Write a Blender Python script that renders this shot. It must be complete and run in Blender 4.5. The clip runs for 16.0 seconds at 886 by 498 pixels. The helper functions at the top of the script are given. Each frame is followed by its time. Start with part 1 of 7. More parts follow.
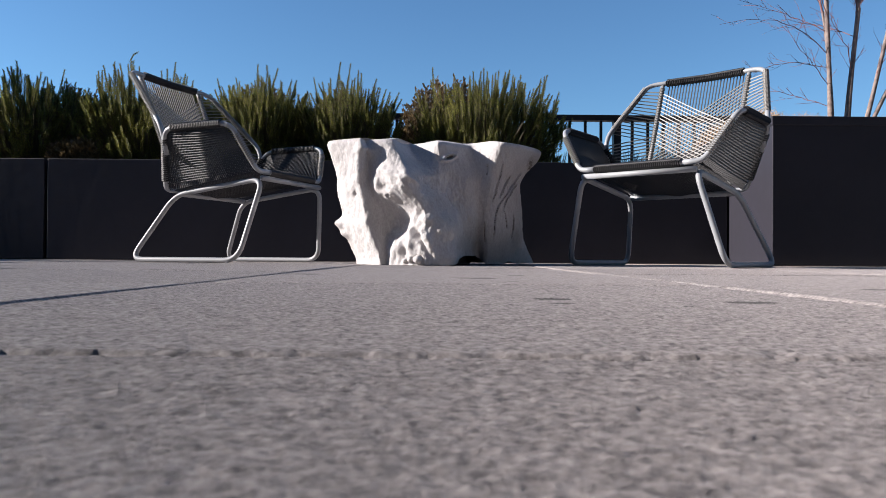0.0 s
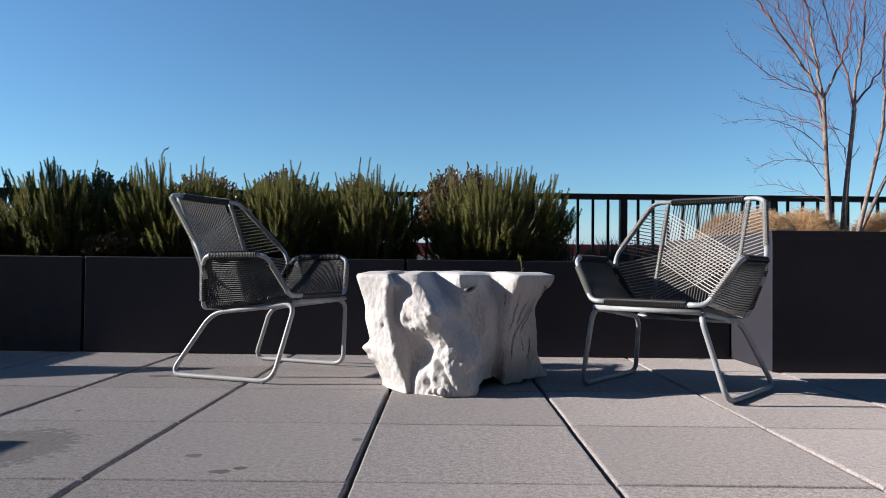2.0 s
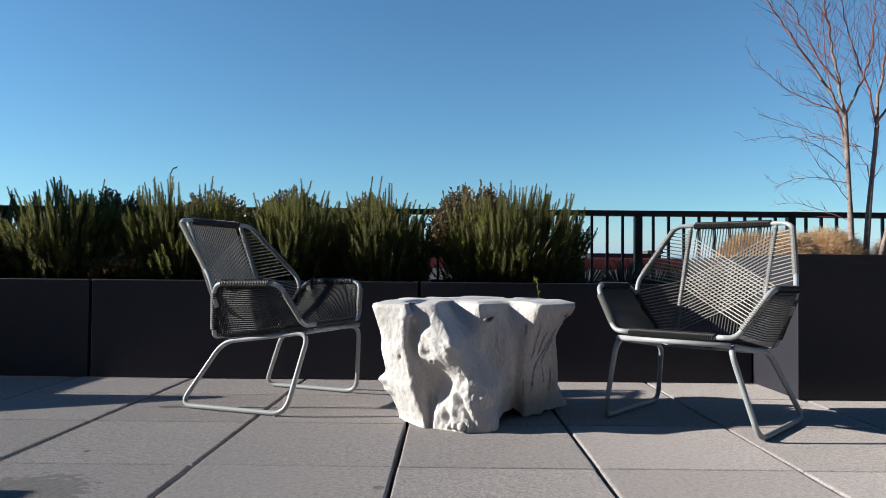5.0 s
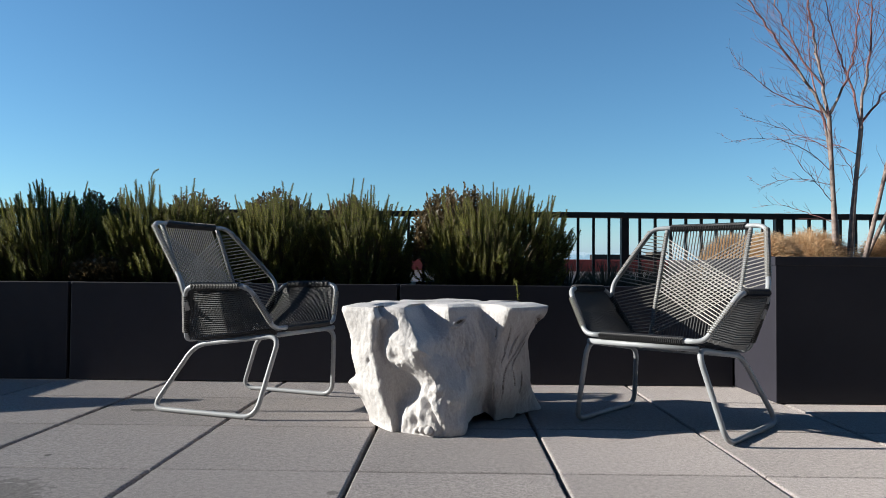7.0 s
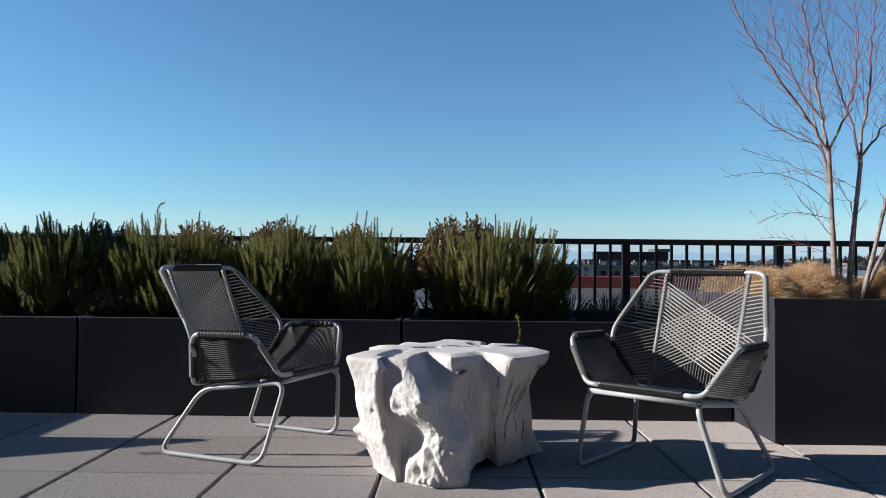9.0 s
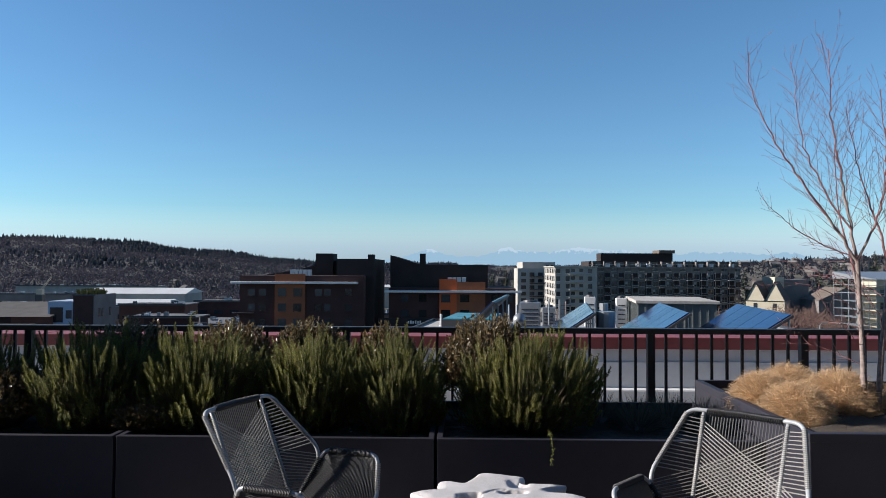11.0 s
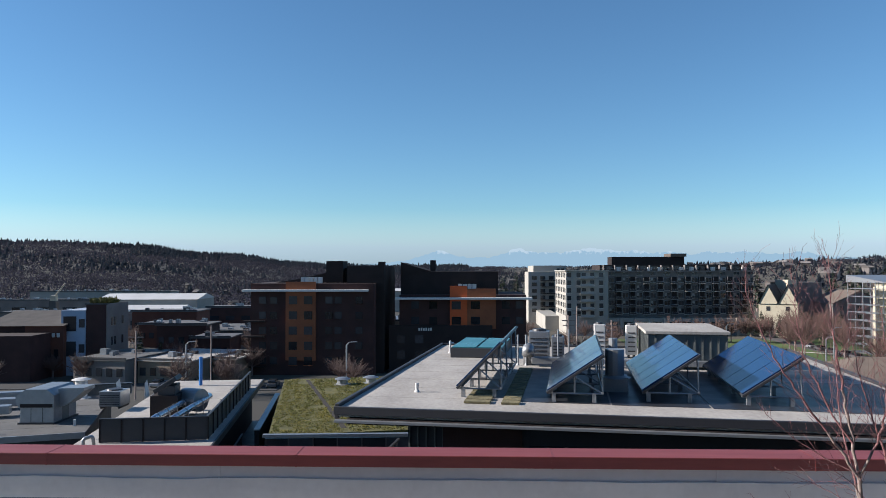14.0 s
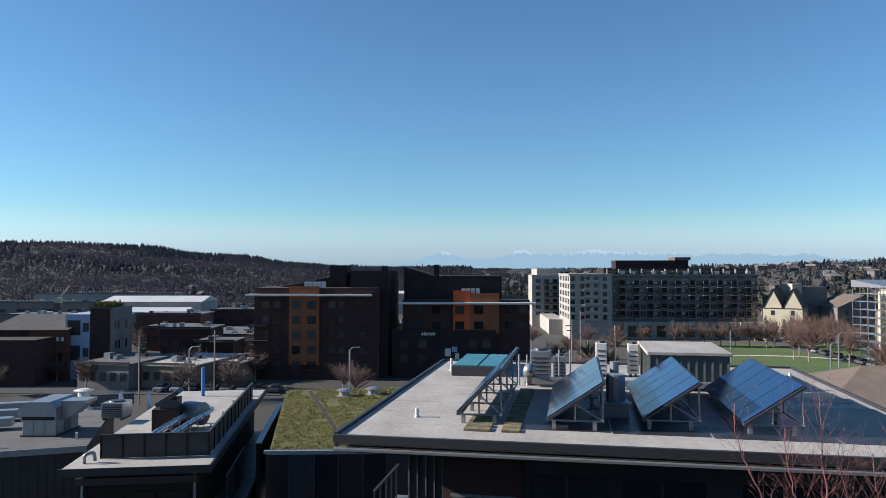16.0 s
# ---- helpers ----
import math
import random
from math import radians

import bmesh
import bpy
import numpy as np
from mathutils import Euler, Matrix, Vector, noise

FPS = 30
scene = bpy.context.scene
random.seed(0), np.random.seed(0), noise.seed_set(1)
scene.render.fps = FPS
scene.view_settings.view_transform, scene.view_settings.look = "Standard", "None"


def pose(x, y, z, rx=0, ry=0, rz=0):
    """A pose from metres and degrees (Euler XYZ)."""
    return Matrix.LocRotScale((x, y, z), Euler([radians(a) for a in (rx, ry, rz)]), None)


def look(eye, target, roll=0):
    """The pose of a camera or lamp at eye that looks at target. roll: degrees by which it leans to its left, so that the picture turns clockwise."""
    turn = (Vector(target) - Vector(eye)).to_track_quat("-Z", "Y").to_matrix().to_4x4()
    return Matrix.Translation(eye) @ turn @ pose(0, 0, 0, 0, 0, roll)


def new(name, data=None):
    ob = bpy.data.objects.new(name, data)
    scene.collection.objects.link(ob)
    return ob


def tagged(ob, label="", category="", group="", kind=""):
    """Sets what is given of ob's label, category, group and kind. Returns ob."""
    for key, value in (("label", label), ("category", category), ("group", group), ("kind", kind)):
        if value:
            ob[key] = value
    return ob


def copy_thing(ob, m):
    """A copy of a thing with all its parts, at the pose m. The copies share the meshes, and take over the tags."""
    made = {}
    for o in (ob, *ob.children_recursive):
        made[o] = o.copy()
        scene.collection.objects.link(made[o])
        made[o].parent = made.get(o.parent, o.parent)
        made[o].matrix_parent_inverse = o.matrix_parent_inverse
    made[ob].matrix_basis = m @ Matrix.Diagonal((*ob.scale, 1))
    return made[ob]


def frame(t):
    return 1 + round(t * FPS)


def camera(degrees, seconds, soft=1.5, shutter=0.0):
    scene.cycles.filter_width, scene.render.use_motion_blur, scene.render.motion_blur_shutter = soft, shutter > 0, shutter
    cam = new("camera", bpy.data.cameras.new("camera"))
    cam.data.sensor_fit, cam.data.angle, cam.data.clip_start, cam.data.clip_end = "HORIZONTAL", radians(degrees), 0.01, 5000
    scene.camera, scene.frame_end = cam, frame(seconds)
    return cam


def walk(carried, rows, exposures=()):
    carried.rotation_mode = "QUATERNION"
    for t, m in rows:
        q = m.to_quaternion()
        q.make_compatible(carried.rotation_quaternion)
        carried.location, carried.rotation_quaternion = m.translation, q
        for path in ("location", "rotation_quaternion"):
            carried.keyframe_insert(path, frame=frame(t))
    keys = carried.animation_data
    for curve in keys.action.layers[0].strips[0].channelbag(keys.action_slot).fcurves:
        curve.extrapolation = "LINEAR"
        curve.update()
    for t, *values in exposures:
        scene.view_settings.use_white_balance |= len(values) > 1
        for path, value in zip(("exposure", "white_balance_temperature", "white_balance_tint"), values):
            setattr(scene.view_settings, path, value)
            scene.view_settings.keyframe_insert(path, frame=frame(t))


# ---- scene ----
cam = camera(63.2, 16.0, soft=0.8)
cam.data.dof.use_dof, cam.data.dof.focus_distance, cam.data.dof.aperture_fstop = True, 3.0, 50.0
PATH = [
    (0, (0.2877, -2.069, 0.0325), (0.2938, -0.0691, 0.0528), 0.45),
    (0.5, (0.272, -2.1, 0.1255), (0.277, -0.1002, 0.1535), 0.53),
    (1, (0.259, -2.173, 0.228), (0.262, -0.1734, 0.261), 0.6),
    (1.5, (0.231, -2.24, 0.382), (0.229, -0.24, 0.419), 0.6),
    (2, (0.211, -2.278, 0.501), (0.208, -0.279, 0.545), 0.6),
    (2.5, (0.167, -2.336, 0.56), (0.162, -0.336, 0.609), 0.6),
    (3, (0.138, -2.353, 0.576), (0.131, -0.354, 0.627), 0.6),
    (5.5, (0.164, -2.15, 0.601), (0.149, -0.151, 0.659), 0.5),
    (6, (0.224, -2.131, 0.609), (0.207, -0.132, 0.667), 0.5),
    (6.5, (0.254, -2.148, 0.617), (0.236, -0.149, 0.674), 0.5),
    (7, (0.288, -2.177, 0.603), (0.262, -0.178, 0.664), 0.5),
    (7.5, (0.304, -2.195, 0.609), (0.279, -0.196, 0.669), 0.5),
    (8, (0.313, -2.202, 0.608), (0.285, -0.203, 0.667), 0.5),
    (8.5, (0.309, -2.208, 0.683), (0.279, -0.208, 0.738), 0.5),
    (9, (0.286, -2.227, 0.817), (0.253, -0.228, 0.868), 0.5),
    (9.5, (0.237, -2.245, 0.867), (0.201, -0.246, 0.921), 0.5),
    (10, (0.132, -2.285, 1.034), (0.099, -0.286, 1.078), 0.4),
    (10.2, (0.1, -2.294, 1.116), (0.067, -0.294, 1.162), 0.4),
    (12.3, (0.188, -2.25, 2.031), (0.122, -0.252, 2.086), -0.1),
    (12.5, (0.193, -2.254, 2.113), (0.126, -0.256, 2.168), -0.1),
    (13, (0.192, -2.281, 2.334), (0.123, -0.283, 2.39), -0.1),
    (13.5, (0.201, -2.264, 2.54), (0.132, -0.266, 2.595), -0.2),
    (14, (0.225, -2.26, 2.718), (0.153, -0.262, 2.774), -0.1),
    (14.5, (0.33, -2.234, 2.916), (0.253, -0.236, 2.974), -0.1),
    (15, (0.36, -2.208, 3.124), (0.281, -0.21, 3.182), -0.0),
    (15.5, (0.363, -2.198, 3.337), (0.281, -0.201, 3.396), -0.1),
    (16, (0.346, -2.204, 3.505), (0.263, -0.207, 3.564), 0.0),
]
walk(cam, [(t, look(eye, target, roll)) for t, eye, target, roll in PATH],
     [(0, 0.3, 6500, 13), (0.6, 0.2, 6500, 12), (2.5, 0.2, 6500, 9), (5.5, 0.2, 6500, 4), (8, 0.2, 6500, 4), (9.5, 0.2, 6500, 9), (16, 0.2, 6500, 10)])


# ---- sky and sun ----
SUN_AZ, SUN_EL = radians(-90.3), radians(22.3)
world = bpy.data.worlds.new("sky")
scene.world = world
world.use_nodes = True
sky = world.node_tree.nodes.new("ShaderNodeTexSky")
sky.sky_type, sky.sun_disc = "NISHITA", False
sky.sun_elevation, sky.sun_rotation = SUN_EL, SUN_AZ
sky.altitude, sky.air_density, sky.dust_density, sky.ozone_density = 0, 1.0, 0.0, 4.0
world.node_tree.nodes["Background"].inputs[1].default_value = 0.112
tint = world.node_tree.nodes.new("ShaderNodeMix")
tint.data_type, tint.blend_type = "RGBA", "MULTIPLY"
tint.inputs[0].default_value, tint.inputs[7].default_value = 1.0, (0.77, 1.0, 1.1, 1)
world.node_tree.links.new(sky.outputs[0], tint.inputs[6])
# Pale haze towards the horizon: where the sky turns warm it is brought back to bluish white.
parts = world.node_tree.nodes.new("ShaderNodeSeparateColor")
ratio = world.node_tree.nodes.new("ShaderNodeMath")
ratio.operation = "DIVIDE"
span = world.node_tree.nodes.new("ShaderNodeMapRange")
span.inputs["From Min"].default_value, span.inputs["From Max"].default_value = 0.4, 0.72
pale = world.node_tree.nodes.new("ShaderNodeMix")
pale.data_type, pale.blend_type = "RGBA", "MULTIPLY"
pale.inputs[0].default_value, pale.inputs[7].default_value = 1.0, (0.69, 0.92, 1.08, 1)
haze = world.node_tree.nodes.new("ShaderNodeMix")
haze.data_type = "RGBA"
grey = world.node_tree.nodes.new("ShaderNodeCombineColor")
for a, b in ((tint.outputs[2], parts.inputs[0]), (parts.outputs[0], ratio.inputs[0]), (parts.outputs[2], ratio.inputs[1]), (ratio.outputs[0], span.inputs["Value"]),
             (parts.outputs[2], grey.inputs[0]), (parts.outputs[2], grey.inputs[1]), (parts.outputs[2], grey.inputs[2]), (grey.outputs[0], pale.inputs[6]),
             (span.outputs[0], haze.inputs[0]), (tint.outputs[2], haze.inputs[6]), (pale.outputs[2], haze.inputs[7]),
             (haze.outputs[2], world.node_tree.nodes["Background"].inputs[0])):
    world.node_tree.links.new(a, b)
sun_dir = Vector((math.sin(SUN_AZ) * math.cos(SUN_EL), math.cos(SUN_AZ) * math.cos(SUN_EL), math.sin(SUN_EL)))
sun = new("sun", bpy.data.lights.new("sun", "SUN"))
sun.data.energy, sun.data.angle, sun.data.color = 9.0, radians(0.55), (1.0, 0.935, 0.87)
sun.matrix_world = look(sun_dir * 50, (0, 0, 0))


# ---- materials ----
def surface(name, a, b=None, scale=8.0, rough=0.7, metal=0.0, bump=0.0, bump_scale=60.0, grain=None, spread=0.0, stretch=(1, 1, 1), island=False, detail=6.0, spec=0.5, rough_var=0.1, speckle=0.45, rugged=0.5, wide=0.25, coarse=0.0):
    """Two colours mixed by noise at two scales, bumped; spread: how much single pieces differ in brightness."""
    b = b or tuple(c * 0.75 for c in a)
    m = bpy.data.materials.new(name)
    m.use_nodes = True
    n, l = m.node_tree.nodes, m.node_tree.links
    bs = n["Principled BSDF"]
    bs.inputs["Roughness"].default_value, bs.inputs["Metallic"].default_value = rough, metal
    bs.inputs["Specular IOR Level"].default_value = spec
    if rough > 0.86 or coarse:
        bs.inputs["Diffuse Roughness"].default_value = 1.0
    geo, mp = n.new("ShaderNodeNewGeometry"), n.new("ShaderNodeMapping")
    mp.inputs["Scale"].default_value = stretch
    l.new(geo.outputs["Position"], mp.inputs["Vector"])
    n1, n2 = n.new("ShaderNodeTexNoise"), n.new("ShaderNodeTexNoise")
    n1.inputs["Scale"].default_value, n2.inputs["Scale"].default_value = scale, (grain or scale * 9)
    n1.inputs["Detail"].default_value, n2.inputs["Detail"].default_value = detail, 3.0
    for t in (n1, n2):
        l.new(mp.outputs[0], t.inputs["Vector"])
    ad = n.new("ShaderNodeMath")
    ad.operation = "MULTIPLY_ADD"
    ad.inputs[1].default_value = speckle
    l.new(n2.outputs[0], ad.inputs[0])
    l.new(n1.outputs[0], ad.inputs[2])
    ramp = n.new("ShaderNodeMapRange")
    ramp.inputs["From Min"].default_value, ramp.inputs["From Max"].default_value = 0.5 + speckle * 0.5 - wide, 0.5 + speckle * 0.5 + wide
    l.new(ad.outputs[0], ramp.inputs["Value"])
    mix = n.new("ShaderNodeMix")
    mix.data_type = "RGBA"
    mix.inputs[6].default_value, mix.inputs[7].default_value = (*a, 1), (*b, 1)
    l.new(ramp.outputs[0], mix.inputs[0])
    col = mix.outputs[2]
    if spread:
        src = geo.outputs["Random Per Island"] if island else n.new("ShaderNodeObjectInfo").outputs["Random"]
        rg = n.new("ShaderNodeMapRange")
        rg.inputs["To Min"].default_value, rg.inputs["To Max"].default_value = 1 - spread, 1 + spread
        l.new(src, rg.inputs["Value"])
        hv = n.new("ShaderNodeHueSaturation")
        l.new(rg.outputs[0], hv.inputs["Value"])
        l.new(col, hv.inputs["Color"])
        col = hv.outputs[0]
    l.new(col, bs.inputs["Base Color"])
    rr = n.new("ShaderNodeMapRange")
    rr.inputs["To Min"].default_value, rr.inputs["To Max"].default_value = max(rough - rough_var, 0.02), min(rough + rough_var, 1)
    l.new(n1.outputs[0], rr.inputs["Value"])
    l.new(rr.outputs[0], bs.inputs["Roughness"])
    if bump:
        nb, bp = n.new("ShaderNodeTexNoise"), n.new("ShaderNodeBump")
        nb.inputs["Scale"].default_value, nb.inputs["Detail"].default_value, nb.inputs["Roughness"].default_value = bump_scale, 6.0, rugged
        l.new(mp.outputs[0], nb.inputs["Vector"])
        bp.inputs["Strength"].default_value, bp.inputs["Distance"].default_value = 1.0, bump
        l.new(nb.outputs[0], bp.inputs["Height"])
        l.new(bp.outputs[0], bs.inputs["Normal"])
    return m


def stained(m, spots, tint):
    """Dark spots of their own shape on a material: x, y, radius along x and y, strength."""
    n, l = m.node_tree.nodes, m.node_tree.links
    bs = n["Principled BSDF"]
    col = bs.inputs["Base Color"].links[0].from_socket
    geo = n.new("ShaderNodeNewGeometry")
    wob = n.new("ShaderNodeTexNoise")
    wob.inputs["Scale"].default_value = 34.0
    l.new(geo.outputs["Position"], wob.inputs["Vector"])
    total = None
    for x, y, rx, ry, k in spots:
        sub, mul, ln = n.new("ShaderNodeVectorMath"), n.new("ShaderNodeVectorMath"), n.new("ShaderNodeVectorMath")
        sub.operation, mul.operation, ln.operation = "SUBTRACT", "MULTIPLY", "LENGTH"
        sub.inputs[1].default_value, mul.inputs[1].default_value = (x, y, 0), (1 / rx, 1 / ry, 0)
        l.new(geo.outputs["Position"], sub.inputs[0])
        l.new(sub.outputs[0], mul.inputs[0])
        l.new(mul.outputs[0], ln.inputs[0])
        ad = n.new("ShaderNodeMath")
        ad.operation = "MULTIPLY_ADD"
        ad.inputs[1].default_value = 1.1
        l.new(wob.outputs[0], ad.inputs[0])
        l.new(ln.outputs["Value"], ad.inputs[2])
        rg = n.new("ShaderNodeMapRange")
        rg.inputs["From Min"].default_value, rg.inputs["From Max"].default_value = 1.36, 1.5
        rg.inputs["To Min"].default_value, rg.inputs["To Max"].default_value = k, 0.0
        l.new(ad.outputs[0], rg.inputs["Value"])
        if total is None:
            total = rg.outputs[0]
        else:
            mx = n.new("ShaderNodeMath")
            mx.operation = "MAXIMUM"
            l.new(total, mx.inputs[0])
            l.new(rg.outputs[0], mx.inputs[1])
            total = mx.outputs[0]
    mix = n.new("ShaderNodeMix")
    mix.data_type = "RGBA"
    mix.inputs[7].default_value = (*tint, 1)
    l.new(total, mix.inputs[0])
    l.new(col, mix.inputs[6])
    l.new(mix.outputs[2], bs.inputs["Base Color"])
    return m


def leafy(m, share=0.45):
    """Lets light through a leaf material."""
    n, l = m.node_tree.nodes, m.node_tree.links
    bs, out = n["Principled BSDF"], n["Material Output"]
    tr, mx = n.new("ShaderNodeBsdfTranslucent"), n.new("ShaderNodeMixShader")
    mx.inputs[0].default_value = share
    l.new(bs.inputs["Base Color"].links[0].from_socket, tr.inputs["Color"])
    l.new(bs.outputs[0], mx.inputs[1])
    l.new(tr.outputs[0], mx.inputs[2])
    l.new(mx.outputs[0], out.inputs["Surface"])
    return m


M = {}
M["paver"] = stained(
    surface("paver_concrete", (0.458, 0.41, 0.396), (0.138, 0.122, 0.12), 70.0, 0.8, bump=0.0018, bump_scale=400, grain=270, speckle=2.4, rugged=0.85, spread=0.08, spec=0.5, wide=0.5, detail=9.0, coarse=0.9),
    [(0.05, -0.83, 0.035, 0.03, 0.7), (0.34, -0.99, 0.04, 0.028, 0.75), (0.42, -0.82, 0.018, 0.016, 0.7), (0.51, -0.77, 0.014, 0.01, 0.7),
     (-0.32, -0.54, 0.03, 0.02, 0.7), (-0.28, -0.51, 0.018, 0.014, 0.8), (-0.43, -0.4, 0.025, 0.02, 0.6), (-0.03, -0.21, 0.018, 0.02, 0.55),
     (-1.03, 0.9, 0.06, 0.035, 0.75), (-0.95, 0.885, 0.035, 0.014, 0.6), (-1.01, 0.15, 0.014, 0.012, 0.8), (0.375, -1.505, 0.017, 0.015, 0.9), (0.374, -1.56, 0.01, 0.008, 0.8),
     (0.333, -1.36, 0.009, 0.008, 0.7), (0.457, -1.578, 0.007, 0.006, 0.8), (0.518, -1.532, 0.022, 0.014, 0.85), (0.382, -1.133, 0.009, 0.008, 0.7), (0.77, -1.29, 0.03, 0.02, 0.7), (-0.96, -0.34, 0.19, 0.25, 0.45)], (0.05, 0.044, 0.038))
M["joint"] = surface("joint_grit", (0.05, 0.048, 0.045), (0.025, 0.024, 0.022), 40, 0.95, bump=0.004, bump_scale=200)
M["planter"] = surface("charcoal_metal", (0.021, 0.0198, 0.029), (0.016, 0.015, 0.022), 3.0, 0.55, bump=0.0006, bump_scale=14, spec=0.4)
M["soil"] = surface("soil", (0.05, 0.036, 0.025), (0.02, 0.015, 0.011), 20, 0.95, bump=0.012, bump_scale=60)
M["rail"] = surface("black_paint", (0.012, 0.012, 0.014), (0.02, 0.02, 0.022), 12, 0.45, spec=0.5)
M["stump"] = surface("limewashed_wood", (0.53, 0.51, 0.508), (0.36, 0.343, 0.338), 9.0, 0.8, bump=0.004, bump_scale=60, grain=170, speckle=1.0, rugged=0.66, stretch=(1, 1, 0.6), spec=0.25, wide=0.42)
M["stump_hole"] = surface("raw_wood_grit", (0.2, 0.17, 0.14), (0.05, 0.04, 0.035), 60, 0.95, bump=0.01, bump_scale=120)
M["stump_crack"] = surface("crack_wood", (0.3, 0.27, 0.25), (0.13, 0.115, 0.1), 60, 0.95)
M["tube"] = surface("grey_powder_coat", (0.3, 0.31, 0.325), (0.25, 0.26, 0.275), 20, 0.38, spec=0.5)
M["cord_dark"] = surface("charcoal_cord", (0.024, 0.023, 0.026), (0.015, 0.015, 0.017), 90, 0.6, bump=0.001, bump_scale=500)
M["cord"] = surface("grey_cord", (0.036, 0.034, 0.036), (0.024, 0.023, 0.025), 90, 0.55)
M["cord_light"] = surface("taupe_cord", (0.26, 0.247, 0.228), (0.18, 0.172, 0.16), 90, 0.5)
M["cord_mid"] = surface("grey_beige_cord", (0.22, 0.21, 0.195), (0.16, 0.15, 0.14), 90, 0.55)
M["bark"] = surface("birch_bark", (0.31, 0.24, 0.215), (0.1, 0.078, 0.072), 40, 0.8, bump=0.004, bump_scale=90)
M["twig"] = surface("red_twig", (0.24, 0.1, 0.102), (0.1, 0.048, 0.05), 30, 0.7)
M["needle"] = leafy(surface("rosemary_leaf", (0.225, 0.222, 0.056), (0.07, 0.082, 0.026), 5, 0.68, spread=0.42, island=True, spec=0.25), 0.4)
M["stem"] = surface("green_brown_stem", (0.1, 0.075, 0.04), (0.05, 0.04, 0.02), 30, 0.8)
M["bronze_leaf"] = leafy(surface("bronze_leaf", (0.17, 0.11, 0.05), (0.07, 0.06, 0.03), 9, 0.34, spread=0.45, island=True), 0.3)
M["lavender"] = leafy(surface("lavender_leaf", (0.09, 0.1, 0.07), (0.06, 0.06, 0.05), 6, 0.7, spread=0.3, island=True))
M["grass"] = leafy(surface("dry_grass", (0.64, 0.45, 0.27), (0.42, 0.28, 0.16), 12, 0.75, spread=0.3, island=True))
M["white_wall"] = surface("white_membrane", (0.5, 0.5, 0.52), (0.42, 0.42, 0.44), 1.2, 0.6, bump=0.002, bump_scale=5)
M["base_sheet"] = surface("base_membrane", (0.6, 0.59, 0.58), (0.5, 0.49, 0.485), 1.6, 0.6, bump=0.003, bump_scale=4)
M["red_metal"] = surface("oxide_red_metal", (0.24, 0.05, 0.045), (0.17, 0.035, 0.035), 4, 0.5, stretch=(0.15, 1, 1))
M["tan_roof"] = surface("roof_membrane", (0.42, 0.39, 0.355), (0.24, 0.22, 0.2), 0.7, 0.8, grain=9, stretch=(1, 0.5, 1), speckle=0.7, wide=0.35, bump=0.004, bump_scale=8)
# Dark colour that stands for shade around the solar arrays.
M["shade_roof"] = surface("shade_membrane", (0.026, 0.029, 0.038), (0.013, 0.014, 0.018), 1.5, 0.45, grain=12)
M["brick_red"] = surface("rust_brick", (0.13, 0.045, 0.028), (0.09, 0.032, 0.022), 0.4, 0.9, grain=5)
M["dark_roof"] = surface("dark_membrane", (0.1, 0.1, 0.11), (0.07, 0.07, 0.075), 1.0, 0.8)
M["grey_roof"] = surface("grey_membrane", (0.12, 0.118, 0.117), (0.07, 0.069, 0.068), 0.4, 0.8, grain=5)
M["seam_metal"] = surface("dark_seam_metal", (0.03, 0.03, 0.035), (0.022, 0.022, 0.026), 1.0, 0.5)
M["shed_metal"] = surface("grey_green_seam_metal", (0.11, 0.12, 0.12), (0.085, 0.094, 0.094), 1.0, 0.5)
M["galv"] = surface("galvanised_steel", (0.3, 0.31, 0.325), (0.24, 0.25, 0.265), 2.5, 0.42, metal=0.6)
M["bright_metal"] = surface("bright_duct_metal", (0.5, 0.53, 0.57), (0.4, 0.43, 0.47), 4, 0.25, metal=0.9)
M["solar"] = surface("solar_glass", (0.007, 0.028, 0.085), (0.006, 0.022, 0.066), 0.4, 0.16, spread=0.1, spec=0.75)
M["skylight"] = surface("teal_glass", (0.03, 0.17, 0.2), (0.02, 0.13, 0.16), 0.5, 0.3, spec=0.35)
M["sedum"] = surface("sedum_roof", (0.19, 0.16, 0.035), (0.06, 0.066, 0.018), 1.4, 0.95, grain=7, bump=0.08, bump_scale=4, speckle=1.2, wide=0.35)
M["sedum_tuft"] = leafy(surface("sedum_leaf", (0.2, 0.17, 0.04), (0.075, 0.085, 0.022), 1.2, 0.8, spread=0.45, island=True), 0.3)
M["moss"] = surface("mossy_plank", (0.24, 0.2, 0.1), (0.1, 0.085, 0.045), 3, 0.9, grain=14, speckle=0.9)
M["blue_pipe"] = surface("blue_pipe", (0.02, 0.16, 0.45), (0.015, 0.12, 0.36), 3, 0.5)
M["brick_dark"] = surface("dark_red_brick", (0.06, 0.022, 0.019), (0.035, 0.016, 0.015), 0.4, 0.9, grain=5)
M["orange"] = surface("orange_panel", (0.24, 0.075, 0.028), (0.18, 0.055, 0.022), 0.3, 0.8)
M["red_orange"] = surface("red_orange_panel", (0.5, 0.09, 0.02), (0.42, 0.075, 0.018), 0.3, 0.8)
M["black_wall"] = surface("black_cladding", (0.03, 0.022, 0.021), (0.02, 0.016, 0.016), 0.3, 0.8, spec=0.2, grain=6)
M["glass"] = surface("window_glass", (0.014, 0.016, 0.02), (0.03, 0.034, 0.04), 0.3, 0.1, spread=0.6, spec=0.5)
M["dim_pane"] = surface("dim_window", (0.1, 0.11, 0.11), (0.05, 0.055, 0.055), 0.6, 0.2, spec=0.5)
